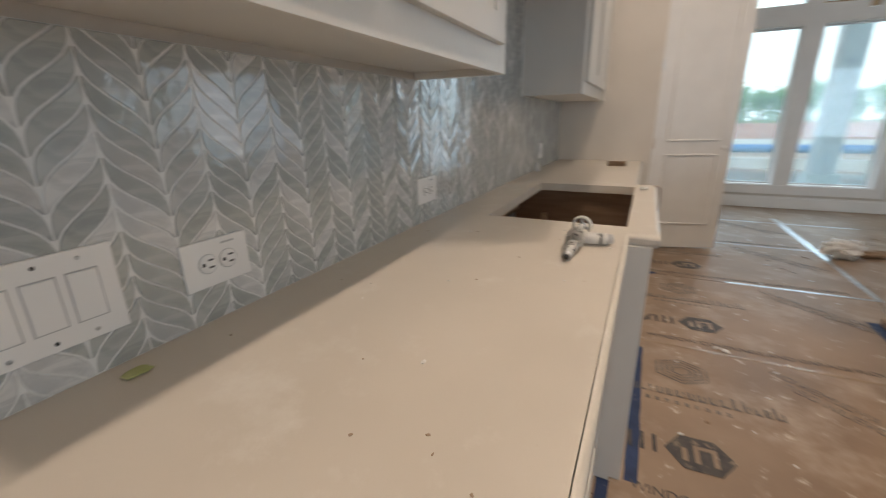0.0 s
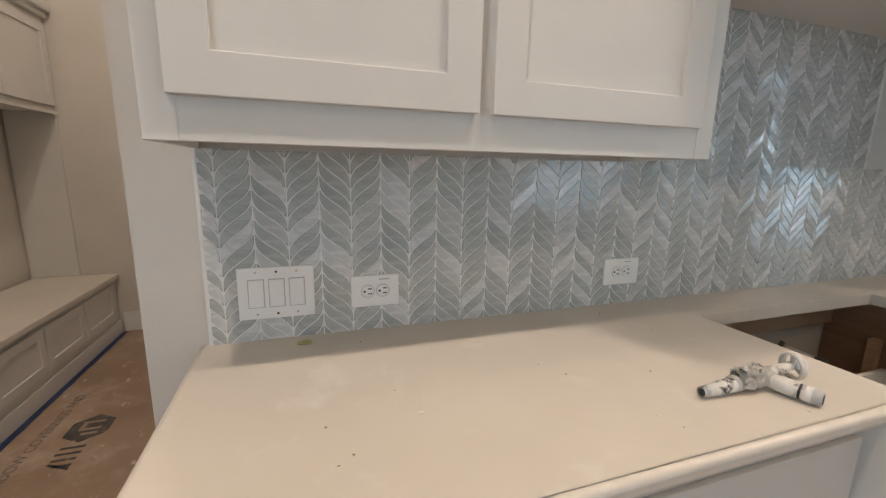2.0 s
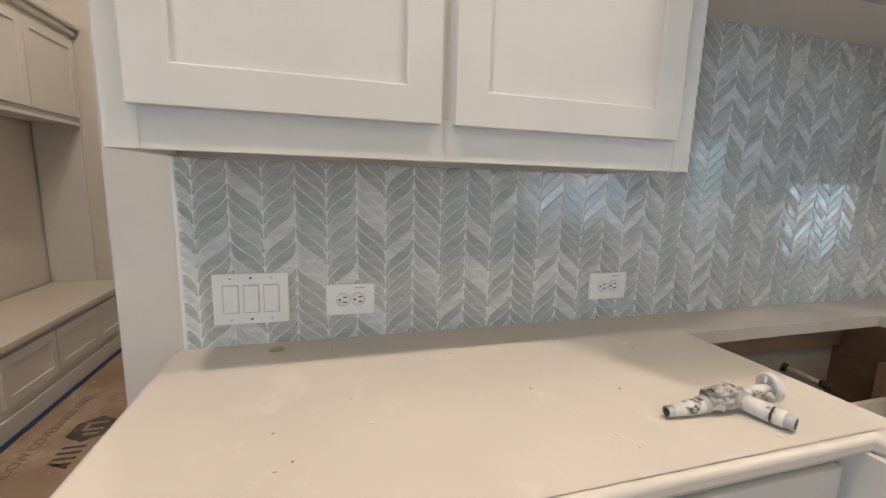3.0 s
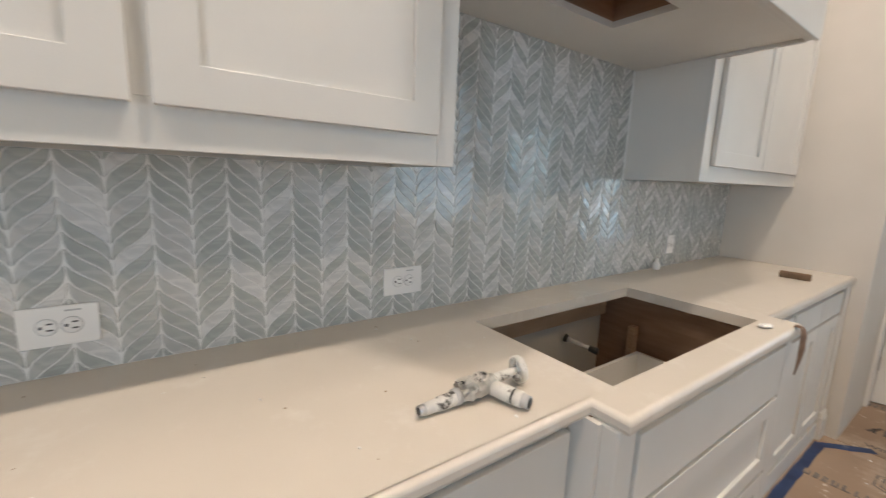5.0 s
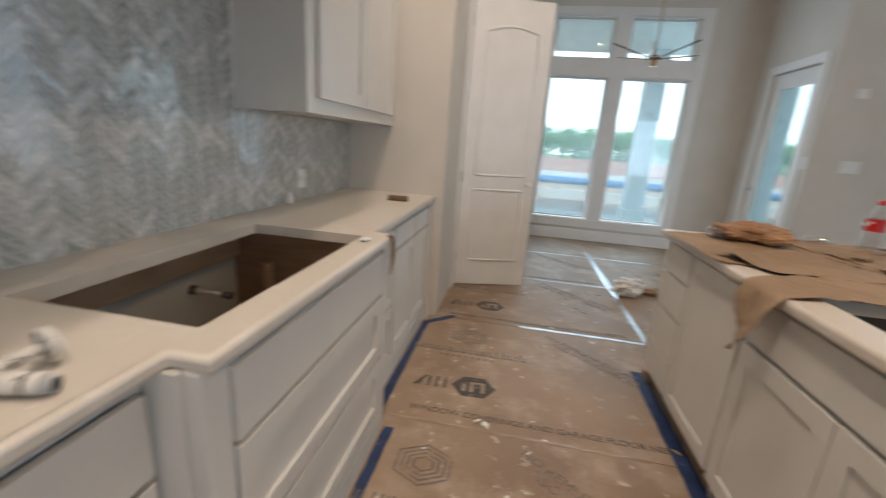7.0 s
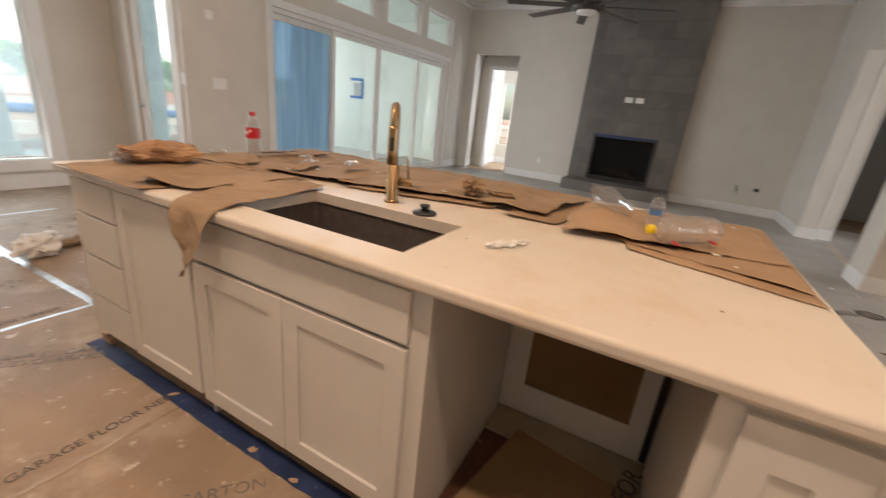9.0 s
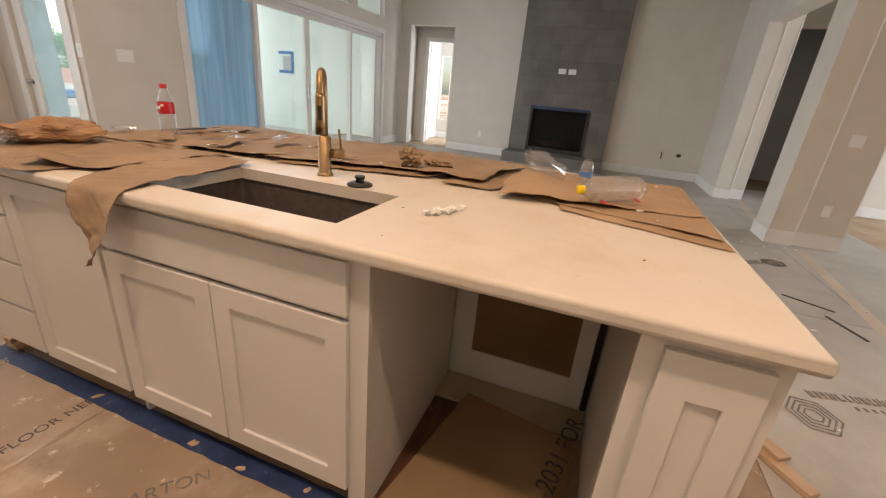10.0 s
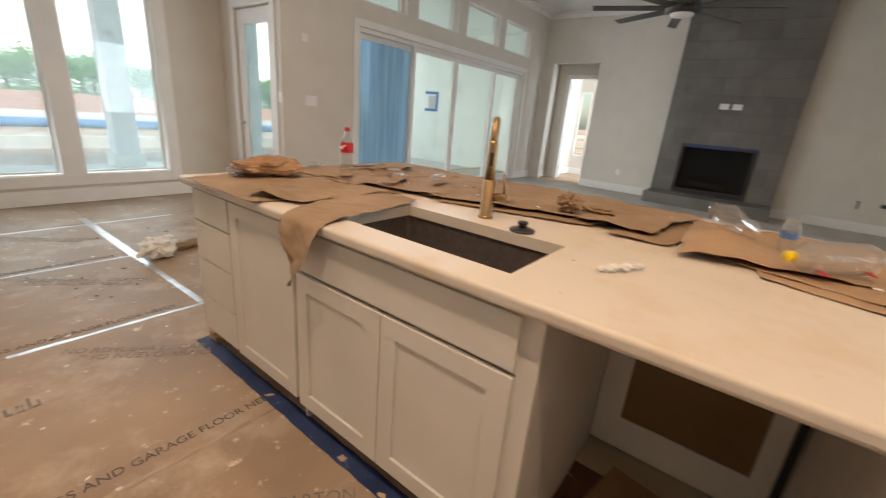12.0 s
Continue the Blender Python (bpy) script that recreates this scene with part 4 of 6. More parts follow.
LABEL_SPLASH = "grey and white marble leaf mosaic backsplash, glossy"
splash_l = structure("backsplash_left", boxes((0.001, 0.0102, 0.002, 1.163, 0.915, 1.372)), GROUT, LABEL_SPLASH, "backsplash")
splash_m = structure("backsplash_hood", boxes((0.001, 0.0102, 1.163, 2.358, 0.915, 1.858)), GROUT, LABEL_SPLASH, "backsplash")
splash_r = structure("backsplash_right", boxes((0.001, 0.0102, 2.358, 3.556, 0.915, 1.372)), GROUT, LABEL_SPLASH, "backsplash")
part("edge_trim", boxes((0.001, 0.0115, -0.006, 0.002, 0.915, 1.372), bevel=0.001), TRIM, splash_l, "white edge trim strip")


def lay_leaves():
    rng = random.Random(11)
    upper = []
    whole = {mirror: mesh_of("tile", leaf_bm(mirror), TILE_O) for mirror in (False, True)}
    k = -1
    while True:
        # column k lies between spine k and spine k + 1; even spines are valleys
        y_lo = SPINE0 + COLW * k
        if y_lo > 3.55:
            break
        mirror = k % 2 != 0
        foot = y_lo + COLW if mirror else y_lo
        mid = y_lo + COLW / 2
        wall = splash_l if mid < 1.165 else splash_m if mid < 2.355 else splash_r
        zlo, zhi = 0.916, (1.857 if wall is splash_m else 1.371)
        z = 1.2335 - PITCH * 14
        while z < zhi:
            if z + RISE + PITCH > zlo:
                cut = z < zlo or z + RISE + PITCH > zhi or y_lo < 0 or y_lo + COLW > 3.555
                tilt = Matrix.Rotation(max(-0.026, min(0.026, rng.gauss(0, 0.014))), 4, "Z") @ Matrix.Rotation(max(-0.014, min(0.014, rng.gauss(0, 0.008))), 4, "Y")
                pivot = Matrix.Translation((0, (-COLW if mirror else COLW) / 2, (RISE + PITCH) / 2))
                m = Matrix.Translation((0.0074 + rng.uniform(0, 0.0003), foot, z)) @ pivot @ tilt @ pivot.inverted()
                bm = leaf_bm(mirror, zmin=zlo - z, zmax=zhi - z, ymin=0.003 - foot, ymax=3.555 - foot) if cut else None
                if wall is splash_m and z > 1.50:
                    high = bm if cut else leaf_bm(mirror)
                    if high is not None:
                        high.transform(m)
                        upper.append(high)
                elif bm is not None or not cut:
                    ob = new("tile", mesh_of("tile", bm, TILE_O) if cut else whole[mirror])
                    ob.parent = wall
                    ob.matrix_basis = m
            z += PITCH
        k += 1
    tagged(part("upper_tiles", merge(*upper), TILE_I, splash_m), kind="stuff")


# ---- plates on the backsplash ----


def outlet_plate(y, z, w=0.125, h=0.083, duplex=True, label="white duplex outlet plate set sideways on the tiles"):
    t = thing("wall_outlet", pose(0.0122, y, z), label, "outlet", "wall plates")
    part("plate", boxes((0, 0.006, -w / 2, w / 2, -h / 2, h / 2), bevel=0.0018), PLASTIC, t)
    if duplex:
        for s in (-0.0195, 0.0195):
            part("socket", lathe([(0.0165, 0.0), (0.0165, 0.0012), (0.0155, 0.0018)], 20, Matrix.Translation((0.0058, s, 0)) @ Matrix.Rotation(math.pi / 2, 4, "Y")), PLASTIC, t)
            part("socket_gap", lathe([(0.0178, 0.0), (0.0178, 0.0006), (0.0165, 0.0006)], 20, Matrix.Translation((0.0058, s, 0)) @ Matrix.Rotation(math.pi / 2, 4, "Y")), GREYP, t)
            part("slots", boxes((0.0072, 0.0082, s + 0.000, s + 0.010, 0.0050, 0.0080), (0.0072, 0.0082, s + 0.000, s + 0.010, -0.0080, -0.0050), (0.0072, 0.0082, s - 0.0115, s - 0.006, -0.0028, 0.0028)), BLACK, t, "dark slots")
        part("mark", boxes((0.0058, 0.0064, 0.010, 0.036, h / 2 - 0.0125, h / 2 - 0.009)), GREYP, t, "small grey printed line")
    return t


def switch_plate(y, z):
    t = thing("light_switch", pose(0.0122, y, z), "white three-gang rocker switch plate on the tiles", "switch", "wall plates")
    part("plate", boxes((0, 0.006, -0.0865, 0.0865, -0.064, 0.064), bevel=0.002), PLASTIC, t)
    for s in (-0.046, 0.0, 0.046):
        part("surround", boxes((0.0058, 0.0066, s - 0.0185, s + 0.0185, -0.0355, 0.0355), bevel=0.0002), GREYP, t)
        part("rocker", boxes((0.006, 0.0085, s - 0.0165, s + 0.0165, -0.0335, 0.0335), bevel=0.001), PLASTIC, t)
        for q in (-0.052, 0.052):
            part("screw", lathe([(0.0028, 0), (0.0028, 0.001), (0.001, 0.0013)], 10, Matrix.Translation((0.0058, s, q)) @ Matrix.Rotation(math.pi / 2, 4, "Y")), STEEL if s else BLACK, t)


switch_plate(0.150, 1.036)
outlet_plate(0.388, 1.022)
outlet_plate(1.182, 1.024, 0.135, 0.085)
outlet_plate(2.87, 1.035, 0.072, 0.10, True, "white duplex outlet plate on the tiles near the pantry wall")

# ---- doors, windows, trim ----


def arch_panel(parent, x0, x1, z0, z1, rise, y=-0.0, depth=0.006):
    """A raised moulding line round a door panel with an arched head, and a raised field."""
    n = 10
    pts = [(x0, z0), (x1, z0)] + [(x1 + (x0 - x1) * i / n, z1 + rise * math.sin(math.pi * i / n)) for i in range(n + 1)]
    loop = [(x, y, z) for x, z in pts]
    part("moulding", tube(loop + [loop[0]], 0.011, 8, False), TRIM, parent)
    bm = bmesh.new()
    inset = 0.035
    cx, cz = (x0 + x1) / 2, (z0 + z1) / 2
    ins = [(cx + (x - cx) * (1 - 2 * inset / (x1 - x0)), y - 0.002, cz + (z - cz) * (1 - 2 * inset / (z1 - z0))) for x, z in pts]
    f = bm.faces.new([bm.verts.new(p) for p in ins])
    r = bmesh.ops.extrude_face_region(bm, geom=[f])
    for g in r["geom"]:
        if isinstance(g, bmesh.types.BMVert):
            g.co.y += 0.004
    bmesh.ops.recalc_face_normals(bm, faces=bm.faces)
    part("raised_panel", bm, TRIM, parent)


door_angle = math.degrees(math.atan2(4.505 - 4.32, 1.37 - 0.735))
pd = thing("door_pantry", pose(0.735, 4.315, 0.012, 0, 0, door_angle), "white two-panel arched-top door standing open, no knob fitted", "door", kind="structure")
part("leaf", boxes((0, 0.665, -0.0, 0.036, 0.0, 2.42), bevel=0.0015), TRIM, pd)
arch_panel(pd, 0.115, 0.555, 1.02, 2.17, 0.045)
arch_panel(pd, 0.115, 0.555, 0.24, 0.89, 0.0)
# white disc drawn for the daylight that shines through the lock bore
part("bore_light", lathe([(0.022, 0), (0.022, 0.003)], 18, Matrix.Translation((0.605, 0.0, 0.95)) @ Matrix.Rotation(math.pi / 2, 4, "X")), PLASTIC, pd, "white disc standing in for daylight through the open lock bore")
for z in (0.22, 0.95, 1.62, 2.2):
    part("hinge", boxes((-0.012, 0.004, -0.008, 0.006, z, z + 0.09), bevel=0.001), BRASS if z == 0.95 else STEEL, pd)
cs = thing("door_casing", (0.715, 4.30, 0), "white painted door casing of the pantry", "casing", kind="structure")
part("casing_side", boxes((0, 0.018, -0.09, 0.0, 0, 2.47), bevel=0.003), TRIM, cs)
part("casing_side", boxes((0, 0.018, 0.68, 0.77, 0, 2.47), bevel=0.003), TRIM, cs)
part("casing_head", boxes((0, 0.020, -0.10, 0.78, 2.47, 2.57), bevel=0.003), TRIM, cs)
part("jamb", boxes((-0.118, 0.0, 0.0, 0.018, 0, 2.47), bevel=0.001), TRIM, cs)
part("jamb", boxes((-0.118, 0.0, 0.662, 0.68, 0, 2.47), bevel=0.001), TRIM, cs)


def window(name, x0, x1, z0, z1, y, depth=0.2, glassm=None, sash=0.045, sill=False, label="white framed fixed window with construction dust"):
    """A fixed window in a wall along x: lining frame, sash bars, one pane."""
    w = thing(name, ((x0 + x1) / 2, y, z0), label, "window", "windows", "structure")
    hw, h = (x1 - x0) / 2, z1 - z0
    part("window_frame", boxes((-hw, -hw + 0.012, 0.002, depth, 0, h), (hw - 0.012, hw, 0.002, depth, 0, h), (-hw + 0.012, hw - 0.012, 0.002, depth, 0, 0.012), (-hw + 0.012, hw - 0.012, 0.002, depth, h - 0.012, h)), TRIM, w)
    g = depth * 0.55
    part("sash", boxes((-hw + 0.012, -hw + sash, g - 0.02, g + 0.02, 0.012, h - 0.012), (hw - sash, hw - 0.012, g - 0.02, g + 0.02, 0.012, h - 0.012),
                       (-hw + sash, hw - sash, g - 0.02, g + 0.02, 0.012, sash), (-hw + sash, hw - sash, g - 0.02, g + 0.02, h - sash, h - 0.012), bevel=0.002), TRIM, w)
    p = part("pane", boxes((-hw + sash - 0.005, hw - sash + 0.005, g - 0.003, g + 0.003, sash - 0.005, h - sash + 0.005)), glassm or GLASS, w)
    p.visible_shadow = False
    if sill:
        part("window_sill", boxes((-hw - 0.04, hw + 0.04, -0.035, 0.0, -0.02, 0.0), bevel=0.003), TRIM, w)
    return w


for a, b in ((1.50, 2.285), (2.475, 3.33)):
    window("window_nook", a, b, 0.31, 2.30, 7.0, glassm=GLASSN, sash=0.03)
    window("window_nook_transom", a, b, 2.52, 3.05, 7.0, glassm=GLASSN, sash=0.03)
structure("trim_nook_windows", boxes((1.40, 1.50, 6.982, 7.0, 0.19, 3.15), (3.33, 3.46, 6.982, 7.0, 0.19, 3.15), (2.285, 2.475, 6.984, 7.0, 0.31, 3.05), (1.50, 3.33, 6.982, 7.0, 0.19, 0.31),
                                     (1.50, 3.33, 6.982, 7.0, 3.05, 3.15), (1.50, 2.285, 6.984, 7.0, 2.30, 2.52), (2.475, 3.33, 6.984, 7.0, 2.30, 2.52), bevel=0.003), TRIM, "white painted window trim", "trim")
for a, b, z0, z1 in SL[1:]:
    window("window_clerestory", a, b, z0, z1, 5.6, sash=0.04, label="white framed clerestory window")
# four-panel sliding door
sd = thing("door_sliding", (5.25, 5.6, 0), "white four-panel sliding glass door, one pane under blue film", "sliding door", kind="structure")
part("frame", boxes((0, 0.05, 0.02, 0.18, 0, 2.31), (4.68, 4.73, 0.02, 0.18, 0, 2.31), (0.05, 4.68, 0.02, 0.18, 2.255, 2.31), (0.05, 4.68, 0.02, 0.18, 0.0, 0.03), bevel=0.002), TRIM, sd)
for k, (a, b) in enumerate(((0.05, 1.21), (1.15, 2.28), (2.28, 3.62), (3.58, 4.68))):
    y0 = 0.05 if k in (1, 2) else 0.11
    pn = part("leaf", boxes((a, a + 0.06, y0, y0 + 0.045, 0.03, 2.255), (b - 0.06, b, y0, y0 + 0.045, 0.03, 2.255), (a + 0.06, b - 0.06, y0, y0 + 0.045, 0.03, 0.12), (a + 0.06, b - 0.06, y0, y0 + 0.045, 2.185, 2.255), bevel=0.003), TRIM, sd)
    g = part("pane", boxes((a + 0.055, b - 0.055, y0 + 0.018, y0 + 0.026, 0.115, 2.19)), GLASS, pn)
    g.visible_shadow = False
    if k == 0:
        part("film", boxes((a + 0.062, b - 0.062, y0 + 0.010, y0 + 0.012, 0.42, 2.183)), GLASSB, pn, "hazy blue protective film")
part("handle", boxes((2.235, 2.265, 0.02, 0.05, 0.95, 1.15), bevel=0.006), STEEL, sd)
structure("trim_sliding_door", boxes((5.16, 5.25, 5.585, 5.6, 0, 2.40), (9.98, 10.07, 5.585, 5.6, 0, 2.40), (5.25, 9.98, 5.585, 5.6, 2.31, 2.40), bevel=0.003), TRIM, "white painted door trim", "trim")
# narrow glass door in the nook
nd = thing("door_nook", (4.11, 6.2, 0), "narrow white full-glass exterior door", "door", kind="structure")
part("leaf", boxes((0.03, 0.075, -0.415, -0.13 - 0.16, 0.01, 2.32), (0.03, 0.075, 0.275, 0.415, 0.01, 2.32), (0.03, 0.075, -0.29, 0.275, 0.01, 0.30), (0.03, 0.075, -0.29, 0.275, 2.15, 2.32), bevel=0.003), TRIM, nd)
g = part("pane", boxes((0.048, 0.056, -0.295, 0.28, 0.295, 2.155)), GLASSN, nd)
g.visible_shadow = False
part("knob", lathe([(0.0, 0), (0.026, 0.004), (0.012, 0.02), (0.026, 0.04), (0.02, 0.055), (0.0, 0.058)], 16, Matrix.Translation((0.03, 0.37, 0.98)) @ Matrix.Rotation(-math.pi / 2, 4, "Y"), False), STEEL, nd)
structure("trim_nook_door", boxes((4.092, 4.11, 5.69, 5.78, 0, 2.42), (4.092, 4.11, 6.62, 6.71, 0, 2.42), (4.092, 4.11, 5.78, 6.62, 2.33, 2.42), bevel=0.003), TRIM, "white painted door trim", "trim")


def baseboard(name, x0, x1, y0, y1):
    structure(name, boxes((x0, x1, y0, y1, 0, 0.14), (x0 + (0.003 if x1 - x0 < 0.05 else 0), x1 - (0.003 if x1 - x0 < 0.05 else 0), y0 + (0.003 if y1 - y0 < 0.05 else 0), y1 - (0.003 if y1 - y0 < 0.05 else 0), 0.14, 0.16), bevel=0.003), TRIM, "tall white painted baseboard", "baseboard")


baseboard("baseboard_fire_a", 10.804, 10.82, 2.70, 4.25)
baseboard("baseboard_fire_b", 10.804, 10.82, -1.15, 0.66)
baseboard("baseboard_slider", 10.08, 10.80, 5.584, 5.6)
baseboard("baseboard_slider_b", 4.27, 5.15, 5.584, 5.6)
baseboard("baseboard_hall_a", 9.28, 10.80, -1.16, -1.144)
baseboard("baseboard_hall_b", 6.66, 7.135, -1.16, -1.144)
baseboard("baseboard_pillar", 6.654, 6.67, -1.40, -1.16)
baseboard("baseboard_pillar_b", 6.724, 6.74, -1.86, -1.40)
baseboard("baseboard_jamb", 9.274, 9.29, -1.40, -1.16)
baseboard("baseboard_jamb_b", 9.404, 9.42, -1.62, -1.40)
baseboard("baseboard_block", 9.434, 9.45, -7.0, -3.0)
baseboard("baseboard_hall_end", 11.284, 11.3, -2.1, -1.62)
baseboard("baseboard_nook", 0.72, 4.09, 6.966, 6.981)
baseboard("baseboard_mud", -2.75, -2.734, -1.20, -0.14)
baseboard("baseboard_bedroom", 12.984, 13.0, 3.13, 5.41)
baseboard("baseboard_passage", 11.0, 12.98, 5.404, 5.42)
structure("trim_hall_opening", boxes((9.282, 9.298, -1.403, -1.385, 0.16, 2.63), (9.412, 9.428, -1.62, -1.605, 0.16, H), (6.662, 6.676, -1.412, -1.398, 0.0, H), (6.732, 6.748, -1.868, -1.852, 0, H), bevel=0.002), TRIM, "white corner beads of the hall opening", "trim")
# crown along the great room
structure("trim_crown", boxes((10.70, 10.82, -1.15, 5.6, H - 0.04, H), (10.76, 10.82, -1.15, 5.6, H - 0.12, H - 0.04), (4.3, 10.70, 5.48, 5.6, H - 0.04, H), (4.3, 10.70, 5.54, 5.6, H - 0.12, H - 0.04), bevel=0.01), TRIM, "white crown moulding", "trim")

# passage beyond the fireplace wall: an inner door standing open
bd = thing("door_bedroom", pose(11.50, 5.085, 0.01, 0, 0, 17), "white panel door standing open in the passage", "door", kind="structure")
part("leaf", boxes((0, 0.66, 0, 0.036, 0, 2.34), bevel=0.002), TRIM, bd)
for z in (0.2, 0.95, 1.7, 2.1):
    part("hinge", boxes((-0.02, 0.004, -0.006, 0.006, z, z + 0.09)), STEEL, bd)
structure("trim_bedroom_door", boxes((11.395, 11.49, 4.34, 4.43, 0, 2.36), (11.395, 11.49, 5.10, 5.19, 0, 2.36), (11.395, 11.49, 4.34, 5.19, 2.36, 2.45)), TRIM, "white casing of an inner doorway", "trim")
structure("wall_passage", boxes((11.41, 11.48, 3.12, 4.34, 0, H), (11.41, 11.48, 5.19, 5.42, 0, H), (11.41, 11.48, 4.34, 5.19, 2.45, H)), WALL, "painted drywall passage wall", "wall")
window("window_south", 6.2, 8.6, 0.3, 2.8, -7.12, depth=0.12, sash=0.06)
window("window_bedroom", 0, 0.3, 0, 1.7, 0, depth=0.12, sash=0.03).matrix_basis = pose(13.0, 5.23, 0.5, 0, 0, -90)
# unseen window, added to go with the bedroom's extra lamp
window("window_bedroom_unseen", 11.9, 12.8, 0.7, 2.2, 3.0, depth=0.12, sash=0.04)

# ---- fireplace ----
fp = structure("fireplace_breast", boxes((10.66, 10.82, 0.68, 1.10, 0, H), (10.66, 10.82, 2.32, 2.70, 0, H), (10.66, 10.82, 1.10, 2.32, 1.16, H), (10.66, 10.82, 1.10, 2.32, 0, 0.24)), SLATEJ, "full-height dark slate-look tiled chimney breast", "fireplace")
rows_z = [0.22 + 0.305 * k for k in range(12)]
for k, z in enumerate(rows_z):
    z1 = min(z + 0.301, H - 0.003)
    if z >= H - 0.02:
        break
    shift = (0.0, 0.42, 0.21)[k % 3]
    y = 0.68 - shift
    while y < 2.70:
        a, b = max(y, 0.682), min(y + 0.606, 2.698)
        segs = [(a, b, z)]
        if z < 1.15:
            segs = [(a, min(b, 1.098), z), (max(a, 2.322), b, z), (max(a, 1.102), min(b, 2.318), max(z, 1.163))]
        for p, q, zz in segs:
            if q - p > 0.02 and z1 - zz > 0.02:
                part("tile", boxes((10.650, 10.660, p, q, zz, z1), bevel=0.0012), SLATE, fp)
        y += 0.61
hearth = thing("hearth", (10.38, 1.69, 0), "low dark tiled hearth slab in front of the fireplace", "hearth")
part("slab", boxes((-0.28, 0.265, -1.02, 1.02, 0, 0.21), bevel=0.006), SLATE, hearth)
fb = thing("fireplace", (10.64, 1.71, 0.24), "black gas firebox with logs behind glass", "fireplace")
part("frame", boxes((-0.015, 0.0, -0.61, -0.56, 0, 0.92), (-0.015, 0.0, 0.56, 0.61, 0, 0.92), (-0.015, 0.0, -0.56, 0.56, 0.86, 0.92), (-0.015, 0.0, -0.56, 0.56, 0, 0.07), bevel=0.003), BLACK, fb)
part("firebox", boxes((0.02, 0.16, -0.56, 0.56, 0.07, 0.09), (0.155, 0.165, -0.56, 0.56, 0.09, 0.86), (0.02, 0.16, -0.57, -0.56, 0.07, 0.86), (0.02, 0.16, 0.56, 0.57, 0.07, 0.86)), VOID, fb)
part("log", tube([(0.08, -0.35, 0.14), (0.08, 0.3, 0.16)], 0.04, 8), BARK, fb)
part("log", tube([(0.06, -0.2, 0.21), (0.11, 0.38, 0.19)], 0.035, 8), BARK, fb)
part("protective_tape", boxes((-0.018, -0.015, -0.61, 0.61, 0.885, 0.925), (-0.018, -0.015, -0.2, 0.5, 0.86, 0.885)), BLUETAPE, fb, "strip of blue tape")
fpane = part("glass", boxes((0.004, 0.009, -0.56, 0.56, 0.07, 0.86)), FIREGLASS, fb)


def wall_box(name, m, label, w=0.12, h=0.075, category="outlet"):
    t = thing(name, m, label, category, "wall plates")
    part("plate", boxes((-w / 2, w / 2, -0.006, 0.0, -h / 2, h / 2), bevel=0.002), PLASTIC, t)
    part("insert", boxes((-w / 5, w / 5, -0.008, -0.005, -h / 4, h / 4), bevel=0.001), PLASTIC, t)
    return t


wall_box("wall_outlet", pose(10.649, 1.80, 1.86, 0, 0, -90), "white outlet plate above the fireplace", 0.15, 0.10)
wall_box("wall_outlet", pose(10.649, 1.60, 1.86, 0, 0, -90), "white outlet plate above the fireplace", 0.15, 0.10)
wall_box("wall_outlet", pose(10.819, 3.45, 0.42, 0, 0, -90), "white outlet plate on the great room wall", 0.075, 0.12)
wall_box("light_switch", pose(4.50, 5.599, 1.32), "white switch plate beside the sliding door", 0.17, 0.12, "switch")
wall_box("light_switch", pose(4.109, 5.64, 1.33, 0, 0, -90), "white switch plate beside the nook door", 0.075, 0.12, "switch")
wall_box("light_switch", pose(6.739, -1.62, 1.15, 0, 0, -90), "white switch plate on the pillar", 0.12, 0.12, "switch")
wall_box("wall_outlet", pose(6.739, -1.62, 0.42, 0, 0, -90), "white outlet plate on the pillar", 0.075, 0.12)
wall_box("wall_sensor", pose(4.42, 5.599, 2.02), "small round white sensor on the wall", 0.09, 0.09, "sensor")
gs = thing("gas_stub", (10.82, -0.42, 0.50), "copper gas stub and cable ends poking from the wall", "pipe")
part("pipe", tube([(0, 0, 0), (-0.07, 0, 0.0), (-0.09, 0, -0.02), (-0.09, 0, -0.12)], 0.012, 8), DARKM, gs)
part("box", boxes((-0.012, 0.0, -0.36, -0.28, -0.06, 0.0), bevel=0.002), BLACK, gs)

# ---- ceiling fan and chandelier ----
fan = thing("ceiling_fan", (7.0, 2.12, 2.60), "dark bronze ceiling fan with long thin blades and a round light", "ceiling fan")
part("downrod", tube([(0, 0, 0.12), (0, 0, H - 2.60)], 0.016, 10), DARKM, fan)
part("motor", lathe([(0.05, 0.15), (0.16, 0.13), (0.19, 0.06), (0.19, 0.02), (0.14, 0.0)], 28), DARKM, fan)
part("light", lathe([(0.125, 0.0), (0.12, -0.022), (0.06, -0.034), (0.001, -0.036)], 28, None, False), PLASTIC, fan, "frosted white light lens")
for k in range(8):
    bl = boxes((0.17, 0.98, -0.055, 0.055, -0.005, 0.005), bevel=0.004)
    bl.transform(Matrix.Rotation(math.radians(45 * k + 17), 4, "Z") @ Matrix.Translation((0, 0, 0.06)) @ Matrix.Rotation(math.radians(12), 4, "X"))
    part("blade", bl, DARKM, fan)
ch = thing("chandelier", (2.50, 5.75, 2.22), "brass chandelier hub with thin dark arms, still wrapped", "chandelier")
part("hub", lathe([(0.03, 0.0), (0.032, 0.005), (0.032, 0.085), (0.02, 0.09)], 20), BRASS, ch)
part("stem", tube([(0, 0, 0.09), (0, 0, H - 2.22)], 0.006, 8), BRASS, ch)
for k in range(6):
    a = math.radians(60 * k + 12)
    part("arm", tube([(0.02 * math.cos(a), 0.02 * math.sin(a), 0.07), (0.46 * math.cos(a), 0.46 * math.sin(a), 0.19 if k % 2 else 0.14)], 0.007, 6), DARKM if k % 2 else BRASS, ch)
